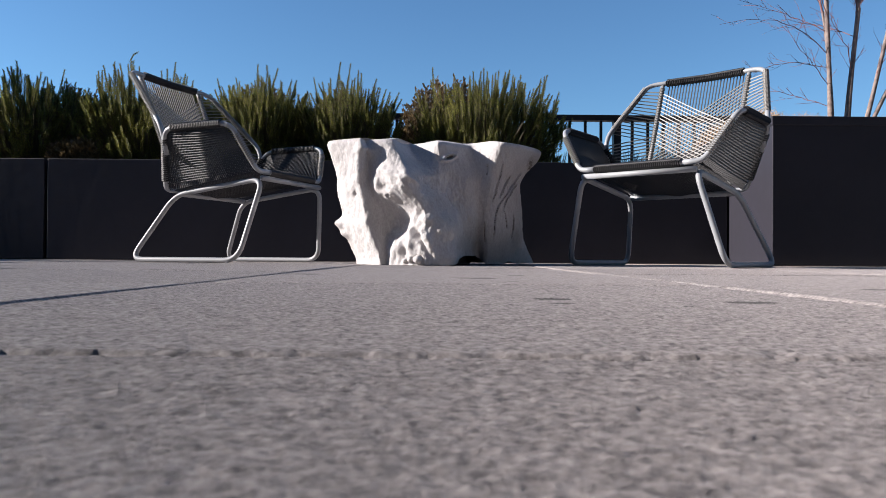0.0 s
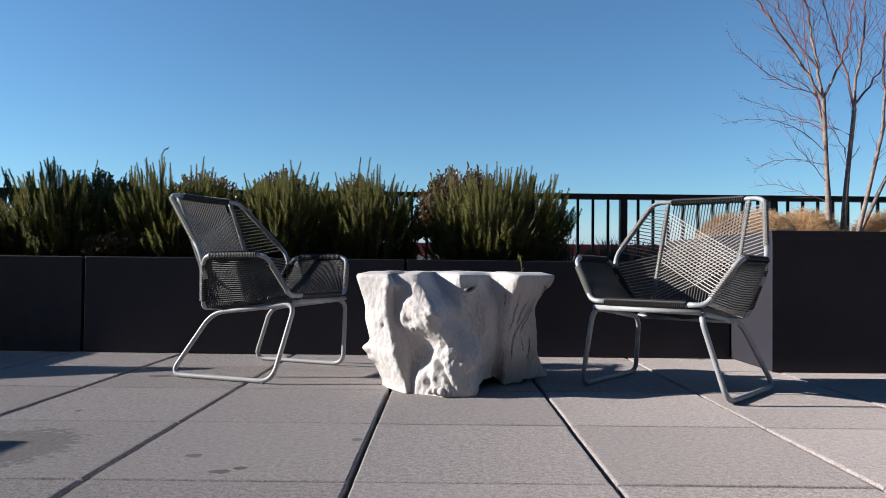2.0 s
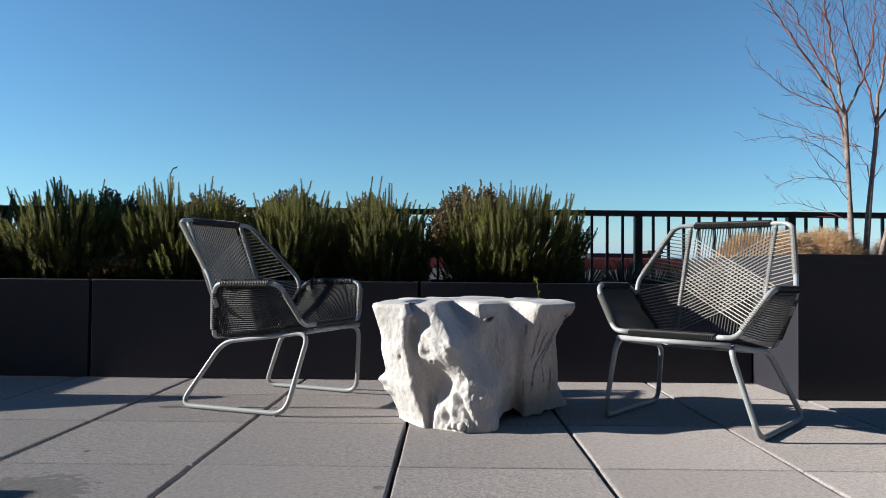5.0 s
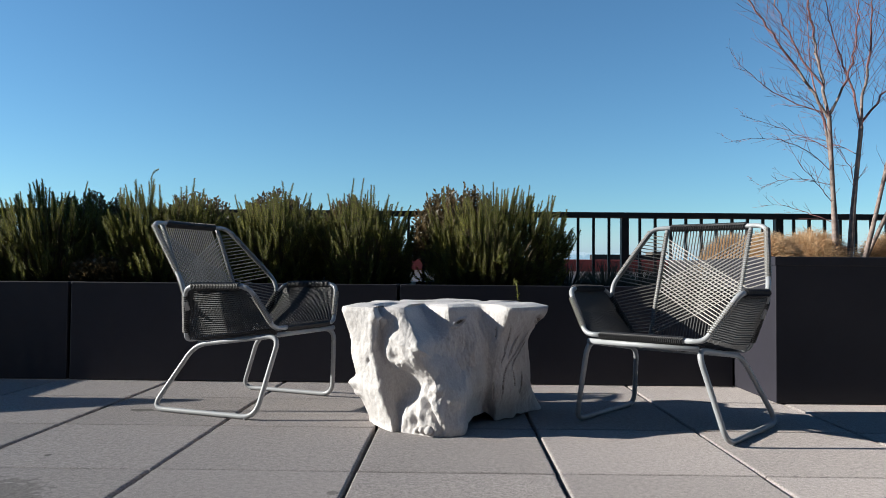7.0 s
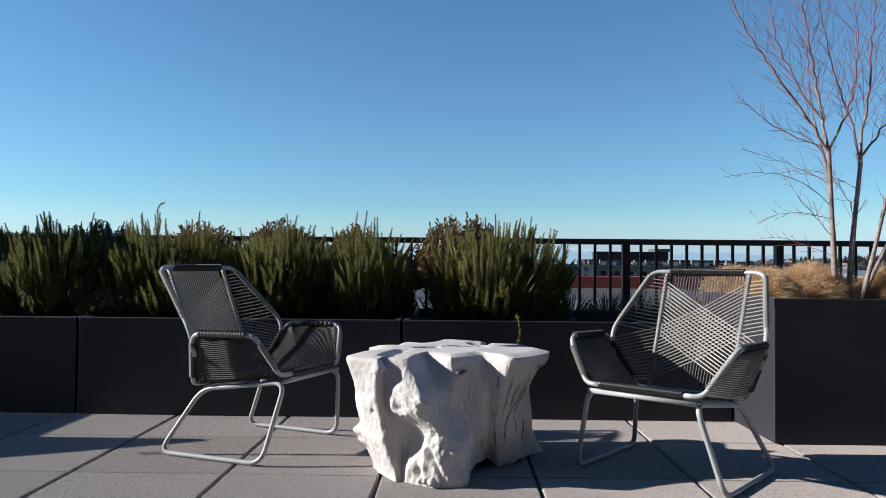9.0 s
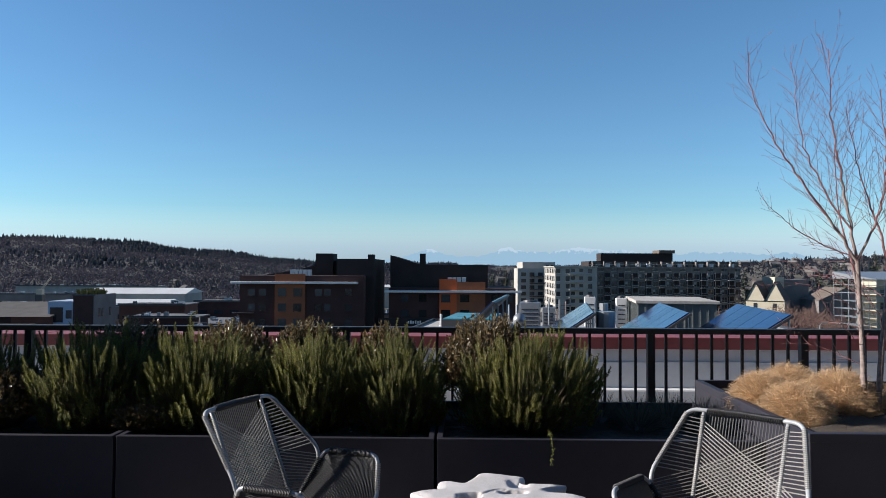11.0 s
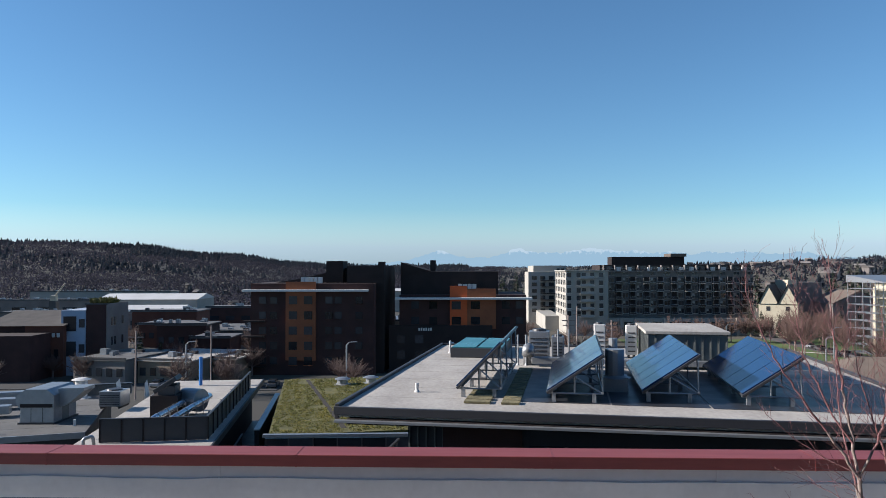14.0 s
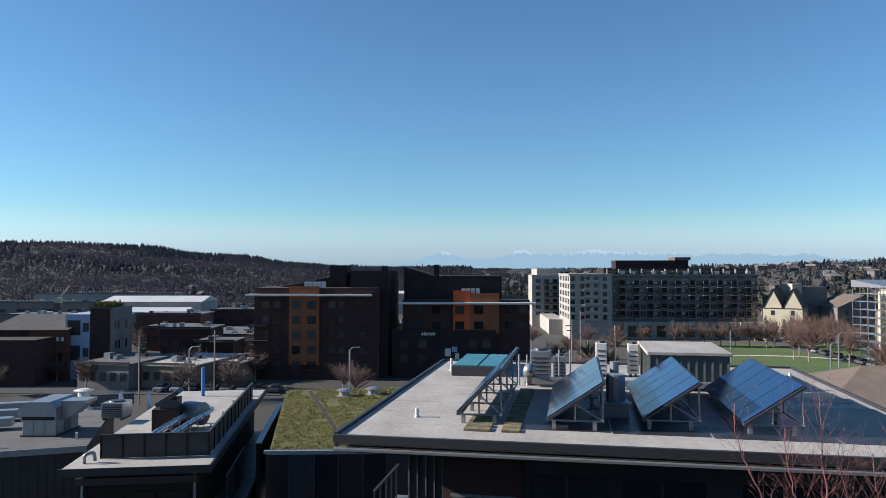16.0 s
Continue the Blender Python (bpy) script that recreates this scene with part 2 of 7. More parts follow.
M["white_paint"] = surface("white_paint", (0.55, 0.54, 0.52), (0.46, 0.45, 0.44), 0.4, 0.7)
M["pale_wall"] = surface("pale_render", (0.33, 0.31, 0.28), (0.26, 0.245, 0.22), 0.2, 0.85, grain=3)
M["grey_wall"] = surface("grey_panel", (0.175, 0.158, 0.15), (0.12, 0.108, 0.103), 0.2, 0.85, grain=3)
M["cream"] = surface("cream_siding", (0.4, 0.36, 0.275), (0.33, 0.295, 0.225), 0.3, 0.85)
M["blue_wall"] = surface("pale_blue_panel", (0.28, 0.34, 0.44), (0.22, 0.28, 0.37), 0.2, 0.8)
M["tan_wall"] = surface("tan_ribbed_wall", (0.24, 0.18, 0.13), (0.17, 0.13, 0.095), 0.4, 0.85, grain=4)
M["pale_roof"] = surface("pale_metal_roof", (0.5, 0.5, 0.5), (0.4, 0.4, 0.4), 0.1, 0.7, grain=2)
M["asphalt"] = surface("asphalt", (0.055, 0.055, 0.057), (0.04, 0.04, 0.042), 0.3, 0.95, grain=2)
M["lawn"] = surface("lawn", (0.05, 0.085, 0.02), (0.038, 0.06, 0.016), 0.06, 0.95, grain=1.2)
M["path"] = surface("concrete_path", (0.36, 0.34, 0.31), (0.3, 0.28, 0.26), 0.3, 0.95)
M["shingle"] = surface("brown_shingle", (0.13, 0.1, 0.08), (0.09, 0.07, 0.06), 0.5, 0.95, grain=5)
M["ground"] = surface("town_ground", (0.065, 0.056, 0.045), (0.035, 0.034, 0.026), 0.012, 0.98, grain=0.12)
# Far woods: the haze over them is mixed into these bluish base colours.
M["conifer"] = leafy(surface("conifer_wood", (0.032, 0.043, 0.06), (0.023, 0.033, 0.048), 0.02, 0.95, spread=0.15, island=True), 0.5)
M["bare_wood"] = leafy(surface("bare_tree_crowns_hazed", (0.04, 0.038, 0.053), (0.029, 0.03, 0.044), 0.012, 0.95, spread=0.15, island=True), 0.5)
M["house_mix"] = surface("far_house_paint", (0.22, 0.2, 0.19), (0.06, 0.05, 0.047), 0.02, 0.9, spread=0.6, island=True)
M["car_mix"] = surface("car_paint", (0.25, 0.25, 0.27), (0.2, 0.2, 0.22), 0.5, 0.3, spread=0.95)
M["tyre"] = surface("tyre_rubber", (0.02, 0.02, 0.02), (0.03, 0.03, 0.03), 5, 0.9)
M["bare_crown"] = surface("reddish_bare_twigs", (0.15, 0.085, 0.07), (0.09, 0.055, 0.048), 0.3, 0.9)
M["evergreen"] = surface("evergreen_leaf", (0.03, 0.05, 0.025), (0.016, 0.028, 0.016), 0.5, 0.8, spread=0.4, island=True)


# ---- building tools ----
def empty(name, m=None):
    ob = new(name)
    ob.empty_display_size = 0.1
    if m is not None:
        ob.matrix_basis = m
    return ob


def finish(ob, material, smooth=False):
    ob.data.materials.append(material)
    if smooth:
        ob.data.shade_smooth()
    return ob


def part(name, bm, material, parent=None, label="", smooth=False):
    """Links a bmesh as one mesh object, under a thing or a part."""
    me = bpy.data.meshes.new(name)
    bm.to_mesh(me)
    bm.free()
    ob = finish(new(name, me), material, smooth)
    ob.parent = parent
    return tagged(ob, label)


def raw(name, verts, faces, material, parent=None, label="", smooth=False):
    """The same from arrays of corners and faces."""
    me = bpy.data.meshes.new(name)
    me.from_pydata([tuple(v) for v in verts], [], [tuple(f) for f in faces])
    me.update()
    ob = finish(new(name, me), material, smooth)
    ob.parent = parent
    return tagged(ob, label)


def add_box(bm, x0, x1, y0, y1, z0, z1, bevel=0.0, m=None):
    r = bmesh.ops.create_cube(bm, size=1.0)
    mat = Matrix.Translation(((x0 + x1) / 2, (y0 + y1) / 2, (z0 + z1) / 2)) @ Matrix.Diagonal((x1 - x0, y1 - y0, z1 - z0, 1))
    bmesh.ops.transform(bm, matrix=(m @ mat if m else mat), verts=r["verts"])
    if bevel:
        edges = list({e for v in r["verts"] for e in v.link_edges})
        bmesh.ops.bevel(bm, geom=edges, offset=bevel, segments=2, affect="EDGES", profile=0.6)


def box(name, x0, x1, y0, y1, z0, z1, material, parent=None, label="", bevel=0.0):
    bm = bmesh.new()
    add_box(bm, x0, x1, y0, y1, z0, z1, bevel)
    return part(name, bm, material, parent, label)


BLOCKS = {}


def block(name, x0, x1, y0, y1, z0, z1, material, parent=None, label=""):
    """A box for pieces and far things; those of one material share their mesh."""
    if material.name not in BLOCKS:
        bm = bmesh.new()
        bmesh.ops.create_cube(bm, size=1.0)
        me = bpy.data.meshes.new("block_" + material.name)
        bm.to_mesh(me)
        bm.free()
        me.materials.append(material)
        BLOCKS[material.name] = me
    ob = new(name, BLOCKS[material.name])
    ob.parent = parent
    ob.location, ob.scale = ((x0 + x1) / 2, (y0 + y1) / 2, (z0 + z1) / 2), (x1 - x0, y1 - y0, z1 - z0)
    return tagged(ob, label)


def rounded(pts, rad, n=6, closed=False):
    """A polyline with its corners rounded off."""
    pts = [Vector(p) for p in pts]
    out = []
    count = len(pts)
    for i, p in enumerate(pts):
        if not closed and i in (0, count - 1):
            out.append(p)
            continue
        a, b = pts[i - 1] - p, pts[(i + 1) % count] - p
        r = min(rad, a.length * 0.45, b.length * 0.45)
        s, e = p + a.normalized() * r, p + b.normalized() * r
        for k in range(n + 1):
            t = k / n
            out.append(s * (1 - t) ** 2 + p * 2 * t * (1 - t) + e * t * t)
    return out


def add_tube(bm, pts, radius, sides=8, closed=False, end=None, caps=True):
    """A tube along a polyline; end: the radius that it tapers to."""
    pts = [Vector(p) for p in pts]
    count = len(pts)
    rings, side = [], None
    for i, p in enumerate(pts):
        if closed:
            d = (pts[(i + 1) % count] - pts[i - 1])
        else:
            d = pts[min(i + 1, count - 1)] - pts[max(i - 1, 0)]
        d.normalize()
        if side is None:
            side = d.orthogonal().normalized()
        side = (side - d * side.dot(d))
        side = side.normalized() if side.length > 1e-6 else d.orthogonal().normalized()
        up = d.cross(side)
        r = radius if end is None else radius + (end - radius) * i / max(count - 1, 1)
        rings.append([bm.verts.new(p + (side * math.cos(6.28319 * k / sides) + up * math.sin(6.28319 * k / sides)) * r) for k in range(sides)])
    for i in range(count if closed else count - 1):
        a, b = rings[i], rings[(i + 1) % count]
        for k in range(sides):
            bm.faces.new((a[k], a[(k + 1) % sides], b[(k + 1) % sides], b[k]))
    if caps and not closed and sides > 2:
        bm.faces.new(rings[0][::-1])
        bm.faces.new(rings[-1])


def lerp(a, b, t):
    return Vector(a) * (1 - t) + Vector(b) * t


def smooth01(a, b, x):
    t = min(max((x - a) / (b - a), 0.0), 1.0)
    return t * t * (3 - 2 * t)


class Soup:
    """Many small leaves, blades or twigs gathered for one mesh."""

    def __init__(self):
        self.v, self.f = [], []

    def leaf(self, p, d, n, length, width):
        """A pointed leaf from p along d, its face towards n, folded a little along its middle."""
        s = d.cross(n)
        s = s.normalized() * width * 0.5 if s.length > 1e-6 else Vector((width * 0.5, 0, 0))
        lift = n.normalized() * width * 0.18
        i = len(self.v)
        self.v += [p, p + d * length * 0.45 + s + lift, p + d * length, p + d * length * 0.45 - s + lift]
        self.f += [(i, i + 1, i + 2), (i, i + 2, i + 3)]

    def blade(self, p, q, r, width):
        """A grass blade over three points."""
        s = (r - p).cross(Vector((random.uniform(-1, 1), random.uniform(-1, 1), random.uniform(-0.3, 0.3))))
        s = s.normalized() * width * 0.5 if s.length > 1e-6 else Vector((width * 0.5, 0, 0))
        i = len(self.v)
        self.v += [p - s, p + s, q + s * 0.8, q - s * 0.8, r]
        self.f += [(i, i + 1, i + 2, i + 3), (i + 3, i + 2, i + 4)]

    def stick(self, a, b, ra, rb, sides=4):
        d = (b - a)
        if d.length < 1e-6:
            return
        u = d.orthogonal().normalized()
        w = d.normalized().cross(u)
        i = len(self.v)
        for p, r in ((a, ra), (b, rb)):
            self.v += [p + (u * math.cos(6.28319 * k / sides) + w * math.sin(6.28319 * k / sides)) * r for k in range(sides)]
        self.f += [(i + k, i + (k + 1) % sides, i + sides + (k + 1) % sides, i + sides + k) for k in range(sides)]

    def hull(self, verts, faces):
        i = len(self.v)
        self.v += verts
        self.f += [tuple(i + k for k in f) for f in faces]

    def make(self, name, material, parent=None, label="", smooth=False):
        return raw(name, self.v, self.f, material, parent, label, smooth)


def away(spread=1.0):
    """A random direction; spread below 1 keeps it near upright."""
    a = random.uniform(0, 6.28319)
    t = random.uniform(0, 1) ** 0.5 * spread * 1.5708
    return Vector((math.cos(a) * math.sin(t), math.sin(a) * math.sin(t), math.cos(t)))


# ---- the terrace: floor, planters, railing, parapet ----
P = 0.61
floor = tagged(box("floor", -4.9, 9.2, -4.9, 4.3, -0.12, -0.047, M["joint"]), "dark gritty bed under the terrace pavers", "floor", kind="structure")

LOW_TOP, FRONT = 0.528, 1.69


def add_trough(bm, hx, hy, wall, z0, z1, floored=True):
    """An open box with thick walls, in one piece."""
    ring = [[bm.verts.new((sx * (hx - w), sy * (hy - w), z)) for sx, sy in ((-1, -1), (1, -1), (1, 1), (-1, 1))]
            for w, z in ((0, z0), (0, z1), (wall, z1), (wall, z0 + 0.05 if floored else z0))]
    for a, b in zip(ring, ring[1:]):
        for k in range(4):
            bm.faces.new((a[k], a[(k + 1) % 4], b[(k + 1) % 4], b[k]))
    if floored:
        bm.faces.new(ring[3])
        bm.faces.new(ring[0][::-1])
    else:
        for k in range(4):
            bm.faces.new((ring[3][k], ring[3][(k + 1) % 4], ring[0][(k + 1) % 4], ring[0][k]))
    edges = [e for e in bm.edges if all(v in ring[0] + ring[1] for v in e.verts)]
    bmesh.ops.bevel(bm, geom=edges, offset=0.004, segments=2, affect="EDGES", profile=0.6)


def planter_box(name, x0, x1, y0, y1, z1, label, wall=0.03, rim=0.0, foot=0.004):
    """An open metal trough with thick walls, a folded rim and soil."""
    thing = tagged(empty(name, pose((x0 + x1) / 2, (y0 + y1) / 2, 0)), label, "planter", "metal planters")
    hx, hy = (x1 - x0) / 2, (y1 - y0) / 2
    bm = bmesh.new()
    add_trough(bm, hx, hy, wall, foot, z1)
    part("body", bm, M["planter"], thing)
    if rim:
        bm = bmesh.new()
        add_trough(bm, hx + 0.004, hy + 0.004, rim, z1 - 0.03, z1 + 0.012, False)
        part("rim", bm, M["planter"], thing)
    nx, ny = max(int(hx * 24), 6), max(int(hy * 24), 6)
    v = [(-hx + wall + (2 * hx - 2 * wall) * i / nx, -hy + wall + (2 * hy - 2 * wall) * j / ny,
          z1 - 0.05 + 0.03 * noise.noise((x0 + i * 0.7, y0 + j * 0.7, 0))) for j in range(ny + 1) for i in range(nx + 1)]
    f = [(j * (nx + 1) + i, j * (nx + 1) + i + 1, (j + 1) * (nx + 1) + i + 1, (j + 1) * (nx + 1) + i) for j in range(ny) for i in range(nx)]
    raw("soil", v, f, M["soil"], thing, "dark bare soil", True)
    return thing


low = "low charcoal metal trough planter with evergreen shrubs"
planter_box("planter_trough", -3.69, -1.785, FRONT, 2.83, LOW_TOP, low)
planter_box("planter_trough", -1.768, -0.008, FRONT, 2.83, LOW_TOP, low)
planter_box("planter_trough", 0.008, 1.785, FRONT, 2.83, LOW_TOP, "low charcoal metal trough planter beside the tall planter")
planter_box("planter_trough", 1.795, 4.6, 1.2, 2.85, 0.672, "tall charcoal metal planter with dry grasses and a bare tree", rim=0.04)


def railing():
    thing = tagged(empty("railing", pose(0, 2.99, 0)), "black painted metal railing with thin upright pickets", "railing")
    posts = [-5.25, -4.15, -3.04, -1.865, -0.692, 0.414, 1.519, 2.614, 3.71, 4.81, 5.91, 7.0]
    for x in posts:
        block("post", x - 0.026, x + 0.026, -0.026, 0.026, 0.0, 1.0, M["rail"], thing)
    bm = bmesh.new()
    add_box(bm, -5.3, 7.05, -0.032, 0.032, 0.992, 1.032, 0.004)
    part("top_rail", bm, M["rail"], thing)
    bm = bmesh.new()
    add_box(bm, -5.25, 7.0, -0.018, 0.018, 0.08, 0.12, 0.003)
    part("bottom_rail", bm, M["rail"], thing)
    for a, b in zip(posts, posts[1:]):
        for k in range(1, 10):
            x = a + (b - a) * k / 10
            block("picket", x - 0.009, x + 0.009, -0.009, 0.009, 0.12, 0.992, M["rail"], thing)


railing()

# The roof strip and parapet outside the railing.
tagged(box("roof_strip", -14, 16, 4.304, 5.47, -0.3, -0.01, M["tan_roof"]), "pale roof strip between railing and parapet", "roof", kind="structure")
wall = tagged(box("parapet_wall", -14, 16, 5.47, 5.77, -0.3, 0.61, M["white_wall"]), "white membrane parapet wall with a red metal coping", "wall", kind="structure")
bm = bmesh.new()
add_box(bm, -14, 16, 5.43, 5.81, 0.61, 0.737, 0.008)
part("coping", bm, M["red_metal"], wall, "dull oxide red metal coping")
for x in (-7.0, -4.35, -1.63, 1.1, 3.83, 6.5):
    block("coping_seam", x - 0.006, x + 0.006, 5.427, 5.813, 0.607, 0.7405, M["red_metal"], wall)
for x in (-7.9, -5.2, -2.47, 0.1, 2.83, 5.5, 8.2):
    block("membrane_seam", x - 0.012, x + 0.012, 5.462, 5.47, 0.2, 0.607, M["white_wall"], wall)
# A second sheet lapped over the wall's foot, its upper edge uneven.
v, f, n = [], [], 240
for i in range(n + 1):
    x = -14 + 30 * i / n
    z = 0.475 + 0.02 * noise.noise((x * 0.8, 3.0, 0)) + 0.008 * noise.noise((x * 3.0, 5.0, 0))
    v += [(x, 5.452, -0.01), (x, 5.452, z), (x, 5.469, z + 0.004)]
    if i:
        k = 3 * i
        f += [(k - 3, k, k + 1, k - 2), (k - 2, k + 1, k + 2, k - 1)]
raw("base_sheet", v, f, M["base_sheet"], wall, "paler lapped membrane sheet")
bm = bmesh.new()
add_box(bm, -14, 16, 5.33, 5.451, -0.01, 0.2, 0.02)
part("cant", bm, M["base_sheet"], wall)
tagged(box("building_body", -14, 16, -9, 5.74, -24, -0.31, M["seam_metal"]), "dark metal body of the building under the terrace", "building", kind="structure")

# An unseen dark wall, added behind the camera to block sky light.
tagged(box("sky_block_wall", -11, 16, -9, -5.2, 0.0, 8.5, M["seam_metal"]), "unseen dark wall added behind the camera to block sky light", "wall", kind="structure")

# Unseen planters and a slanted panel, added to cast shadows on the floor.
planter_box("planter_trough", -4.2, -2.6, -1.5, -0.28, 0.672, "unseen planter added to cast the lower left floor shadow", rim=0.04)
planter_box("planter_trough", -4.5, -3.34, 1.13, 1.672, 0.672, "unseen planter added to cast the floor shadow by the troughs", rim=0.04)
bm = bmesh.new()
add_box(bm, -1.5, 0.0, -0.025, 0.025, 0.004, 0.94, 0.006)
tagged(part("screen_panel", bm, M["planter"]), "unseen slantwise panel added to cast the pointed floor shadow", "screen").matrix_basis = pose(-3.16, 1.14, 0, 0, 0, 24.5)


def paver_mesh(seed):
    """A concrete slab whose upper edges are chipped and worn."""
    hx, hy, n = 0.2985, 0.3028, 26
    loop = [(hx, -hy + 2 * hy * k / n) for k in range(n)] + [(hx - 2 * hx * k / n, hy) for k in range(n)] + [(-hx, hy - 2 * hy * k / n) for k in range(n)] + [(-hx + 2 * hx * k / n, -hy) for k in range(n)]
    v, f, count = [], [], 4 * n
    for level in range(4):
        for i, (x, y) in enumerate(loop):
            wear = max(0.0, noise.fractal((x * 40 + seed, y * 40, seed * 3.0), 0.8, 2.2, 3))
            inset, z = ((0.0, -0.045), (0.0, -0.005 - 0.002 * wear), (0.002 + 0.002 * wear, -0.0016 - 0.001 * wear), (0.0055 + 0.003 * wear, 0.0))[level]
            v.append((x * (1 - inset / hx), y * (1 - inset / hy), z))
    for level in range(3):
        for i in range(count):
            k = (i + 1) % count
            f.append((level * count + i, level * count + k, (level + 1) * count + k, (level + 1) * count + i))
    f.append(tuple(range(3 * count, 4 * count)))
    me = bpy.data.meshes.new("paver")
    me.from_pydata(v, [], f)
    me.update()
    me.materials.append(M["paver"])
    return me


def grainy_paver(i, j, xs, ys):
    """A slab with its cast grain modelled; xs and ys are the grid's lines from edge to edge, in metres from its middle."""
    hx, hy = 0.2985, 0.3028
    cx, cy = (i + 0.5) * P, (j + 0.5) * P
    v, f, nx, ny = [], [], len(xs), len(ys)
    for y in ys:
        for x in xs:
            rim = min(hx - abs(x), hy - abs(y))
            p = Vector((cx + x, cy + y, 0))
            z = 0.0006 * (noise.noise(p * 560) + 0.8 * noise.noise(p * 1000)) + 0.0004 * noise.noise(p * 210) - 0.0003
            if rim < 0.016:
                wear = max(0.0, noise.fractal(p * 90, 0.8, 2.2, 3))
                z -= 0.0055 * max(0.0, 1 - rim / (0.005 + 0.011 * wear)) ** 1.5
            v.append((x, y, z if rim > 1e-6 else -0.03))
    for b in range(ny - 1):
        for a in range(nx - 1):
            q = b * nx + a
            f.append((q, q + 1, q + nx + 1, q + nx))
    raw("paver", v, f, M["paver"], floor, "", True).location = (cx, cy, 0)


def steps(lo, hi, parts):
    """Grid lines from lo to hi with a spacing for each stretch: (up to, spacing)."""
    out = [lo]
    for end, gap in parts:
        n = max(int((end - out[-1]) / gap), 1)
        a = out[-1]
        out += [a + (end - a) * (k + 1) / n for k in range(n)]
    return out


def lay_pavers():
    slabs = [paver_mesh(k * 7.3) for k in range(5)]
    for i in range(-7, 13):
        for j in range(-7, 7):
            if (i, j) in ((0, -4), (0, -3)):
                continue
            ob = new("paver", slabs[(i * 3 + j * 5) % 5])
            ob.parent = floor
            ob.location = ((i + 0.5) * P + random.uniform(-0.0012, 0.0012), (j + 0.5) * P + random.uniform(-0.0008, 0.0008), random.uniform(-0.0012, 0.0006))
            ob.rotation_euler = (radians(random.uniform(-0.08, 0.08)), radians(random.uniform(-0.08, 0.08)), radians(random.uniform(-0.1, 0.1) + 180 * random.randint(0, 1)))
    edge = 0.2985
    grainy_paver(0, -4, steps(-edge, edge, ((-edge + 0.0005, 1), (-0.21, 0.004), (0.19, 0.0013), (edge - 0.0005, 0.004), (edge, 1))),
                 steps(-0.3028, 0.3028, ((-0.3023, 1), (0.08, 0.01), (0.3023, 0.0011), (0.3028, 1))))
    grainy_paver(0, -3, steps(-edge, edge, ((-edge + 0.0005, 1), (edge - 0.0005, 0.0021), (edge, 1))),
                 steps(-0.3028, 0.3028, ((-0.3023, 1), (-0.05, 0.0019), (0.3023, 0.0045), (0.3028, 1))))


# ---- the stump table ----
# Corners of the stump's outline, each at four heights (foot, 0.16, 0.31 and the top) as x, y in metres.
FRONT_LOBES = [
    ((0.03, 0.86), (0.02, 0.86), (0.0, 0.86), (-0.03, 0.86)), ((-0.045, 0.74), (-0.09, 0.71), (-0.108, 0.68), (-0.148, 0.645)),
    ((0.06, 0.535), (0.012, 0.54), (-0.018, 0.545), (-0.014, 0.55)), ((0.09, 0.543), (0.085, 0.575), (0.018, 0.566), (0.006, 0.585)),
    ((0.11, 0.515), (0.15, 0.57), (0.045, 0.545), (0.026, 0.58)), ((0.235, 0.455), (0.235, 0.485), (0.165, 0.475), (0.112, 0.57)),
    ((0.335, 0.49), (0.3, 0.525), (0.235, 0.55), (0.168, 0.715)), ((0.35, 0.6), (0.355, 0.605), (0.29, 0.605), (0.272, 0.615)),
    ((0.40, 0.7), (0.40, 0.645), (0.365, 0.63), (0.345, 0.66)), ((0.435, 0.76), (0.43, 0.68), (0.425, 0.665), (0.405, 0.71)),
    ((0.47, 0.74), (0.475, 0.68), (0.48, 0.655), (0.512, 0.62)), ((0.545, 0.8), (0.55, 0.74), (0.55, 0.72), (0.6, 0.68)),
]
BACK_LOBES = [
    ((0.605, 0.9), (0.615, 0.81), (0.605, 0.8), (0.69, 0.82)), ((0.68, 1.0), (0.62, 0.96), (0.585, 0.93), (0.68, 0.93)), ((0.56, 1.0), (0.54, 0.99), (0.52, 0.98), (0.53, 0.99)),
    ((0.6, 1.1), (0.59, 1.08), (0.58, 1.08), (0.63, 1.08)), ((0.44, 1.1), (0.43, 1.09), (0.42, 1.08), (0.43, 1.1)), ((0.4, 1.2), (0.39, 1.18), (0.4, 1.18), (0.43, 1.21)),
    ((0.26, 1.22), (0.26, 1.18), (0.26, 1.2), (0.24, 1.27)), ((0.15, 1.1), (0.16, 1.08), (0.16, 1.08), (0.14, 1.1)), ((0.05, 1.15), (0.06, 1.12), (0.06, 1.1), (0.04, 1.12)),
    ((0.04, 1.0), (0.05, 1.0), (0.05, 1.0), (0.03, 1.01)), ((-0.03, 0.96), (-0.05, 0.95), (-0.06, 0.95), (-0.09, 0.95)),
]
CRACKS = [[(0.522, 0.385), (0.505, 0.3), (0.484, 0.235)], [(0.557, 0.35), (0.535, 0.3), (0.513, 0.255)], [(0.61, 0.37), (0.555, 0.29), (0.508, 0.225), (0.492, 0.16), (0.489, 0.09)],
          [(0.449, 0.165), (0.459, 0.085)], [(0.535, 0.21), (0.542, 0.14)], [(0.462, 0.385), (0.458, 0.34)], [(0.595, 0.33), (0.545, 0.255), (0.525, 0.2)], [(0.575, 0.2), (0.572, 0.1)]]


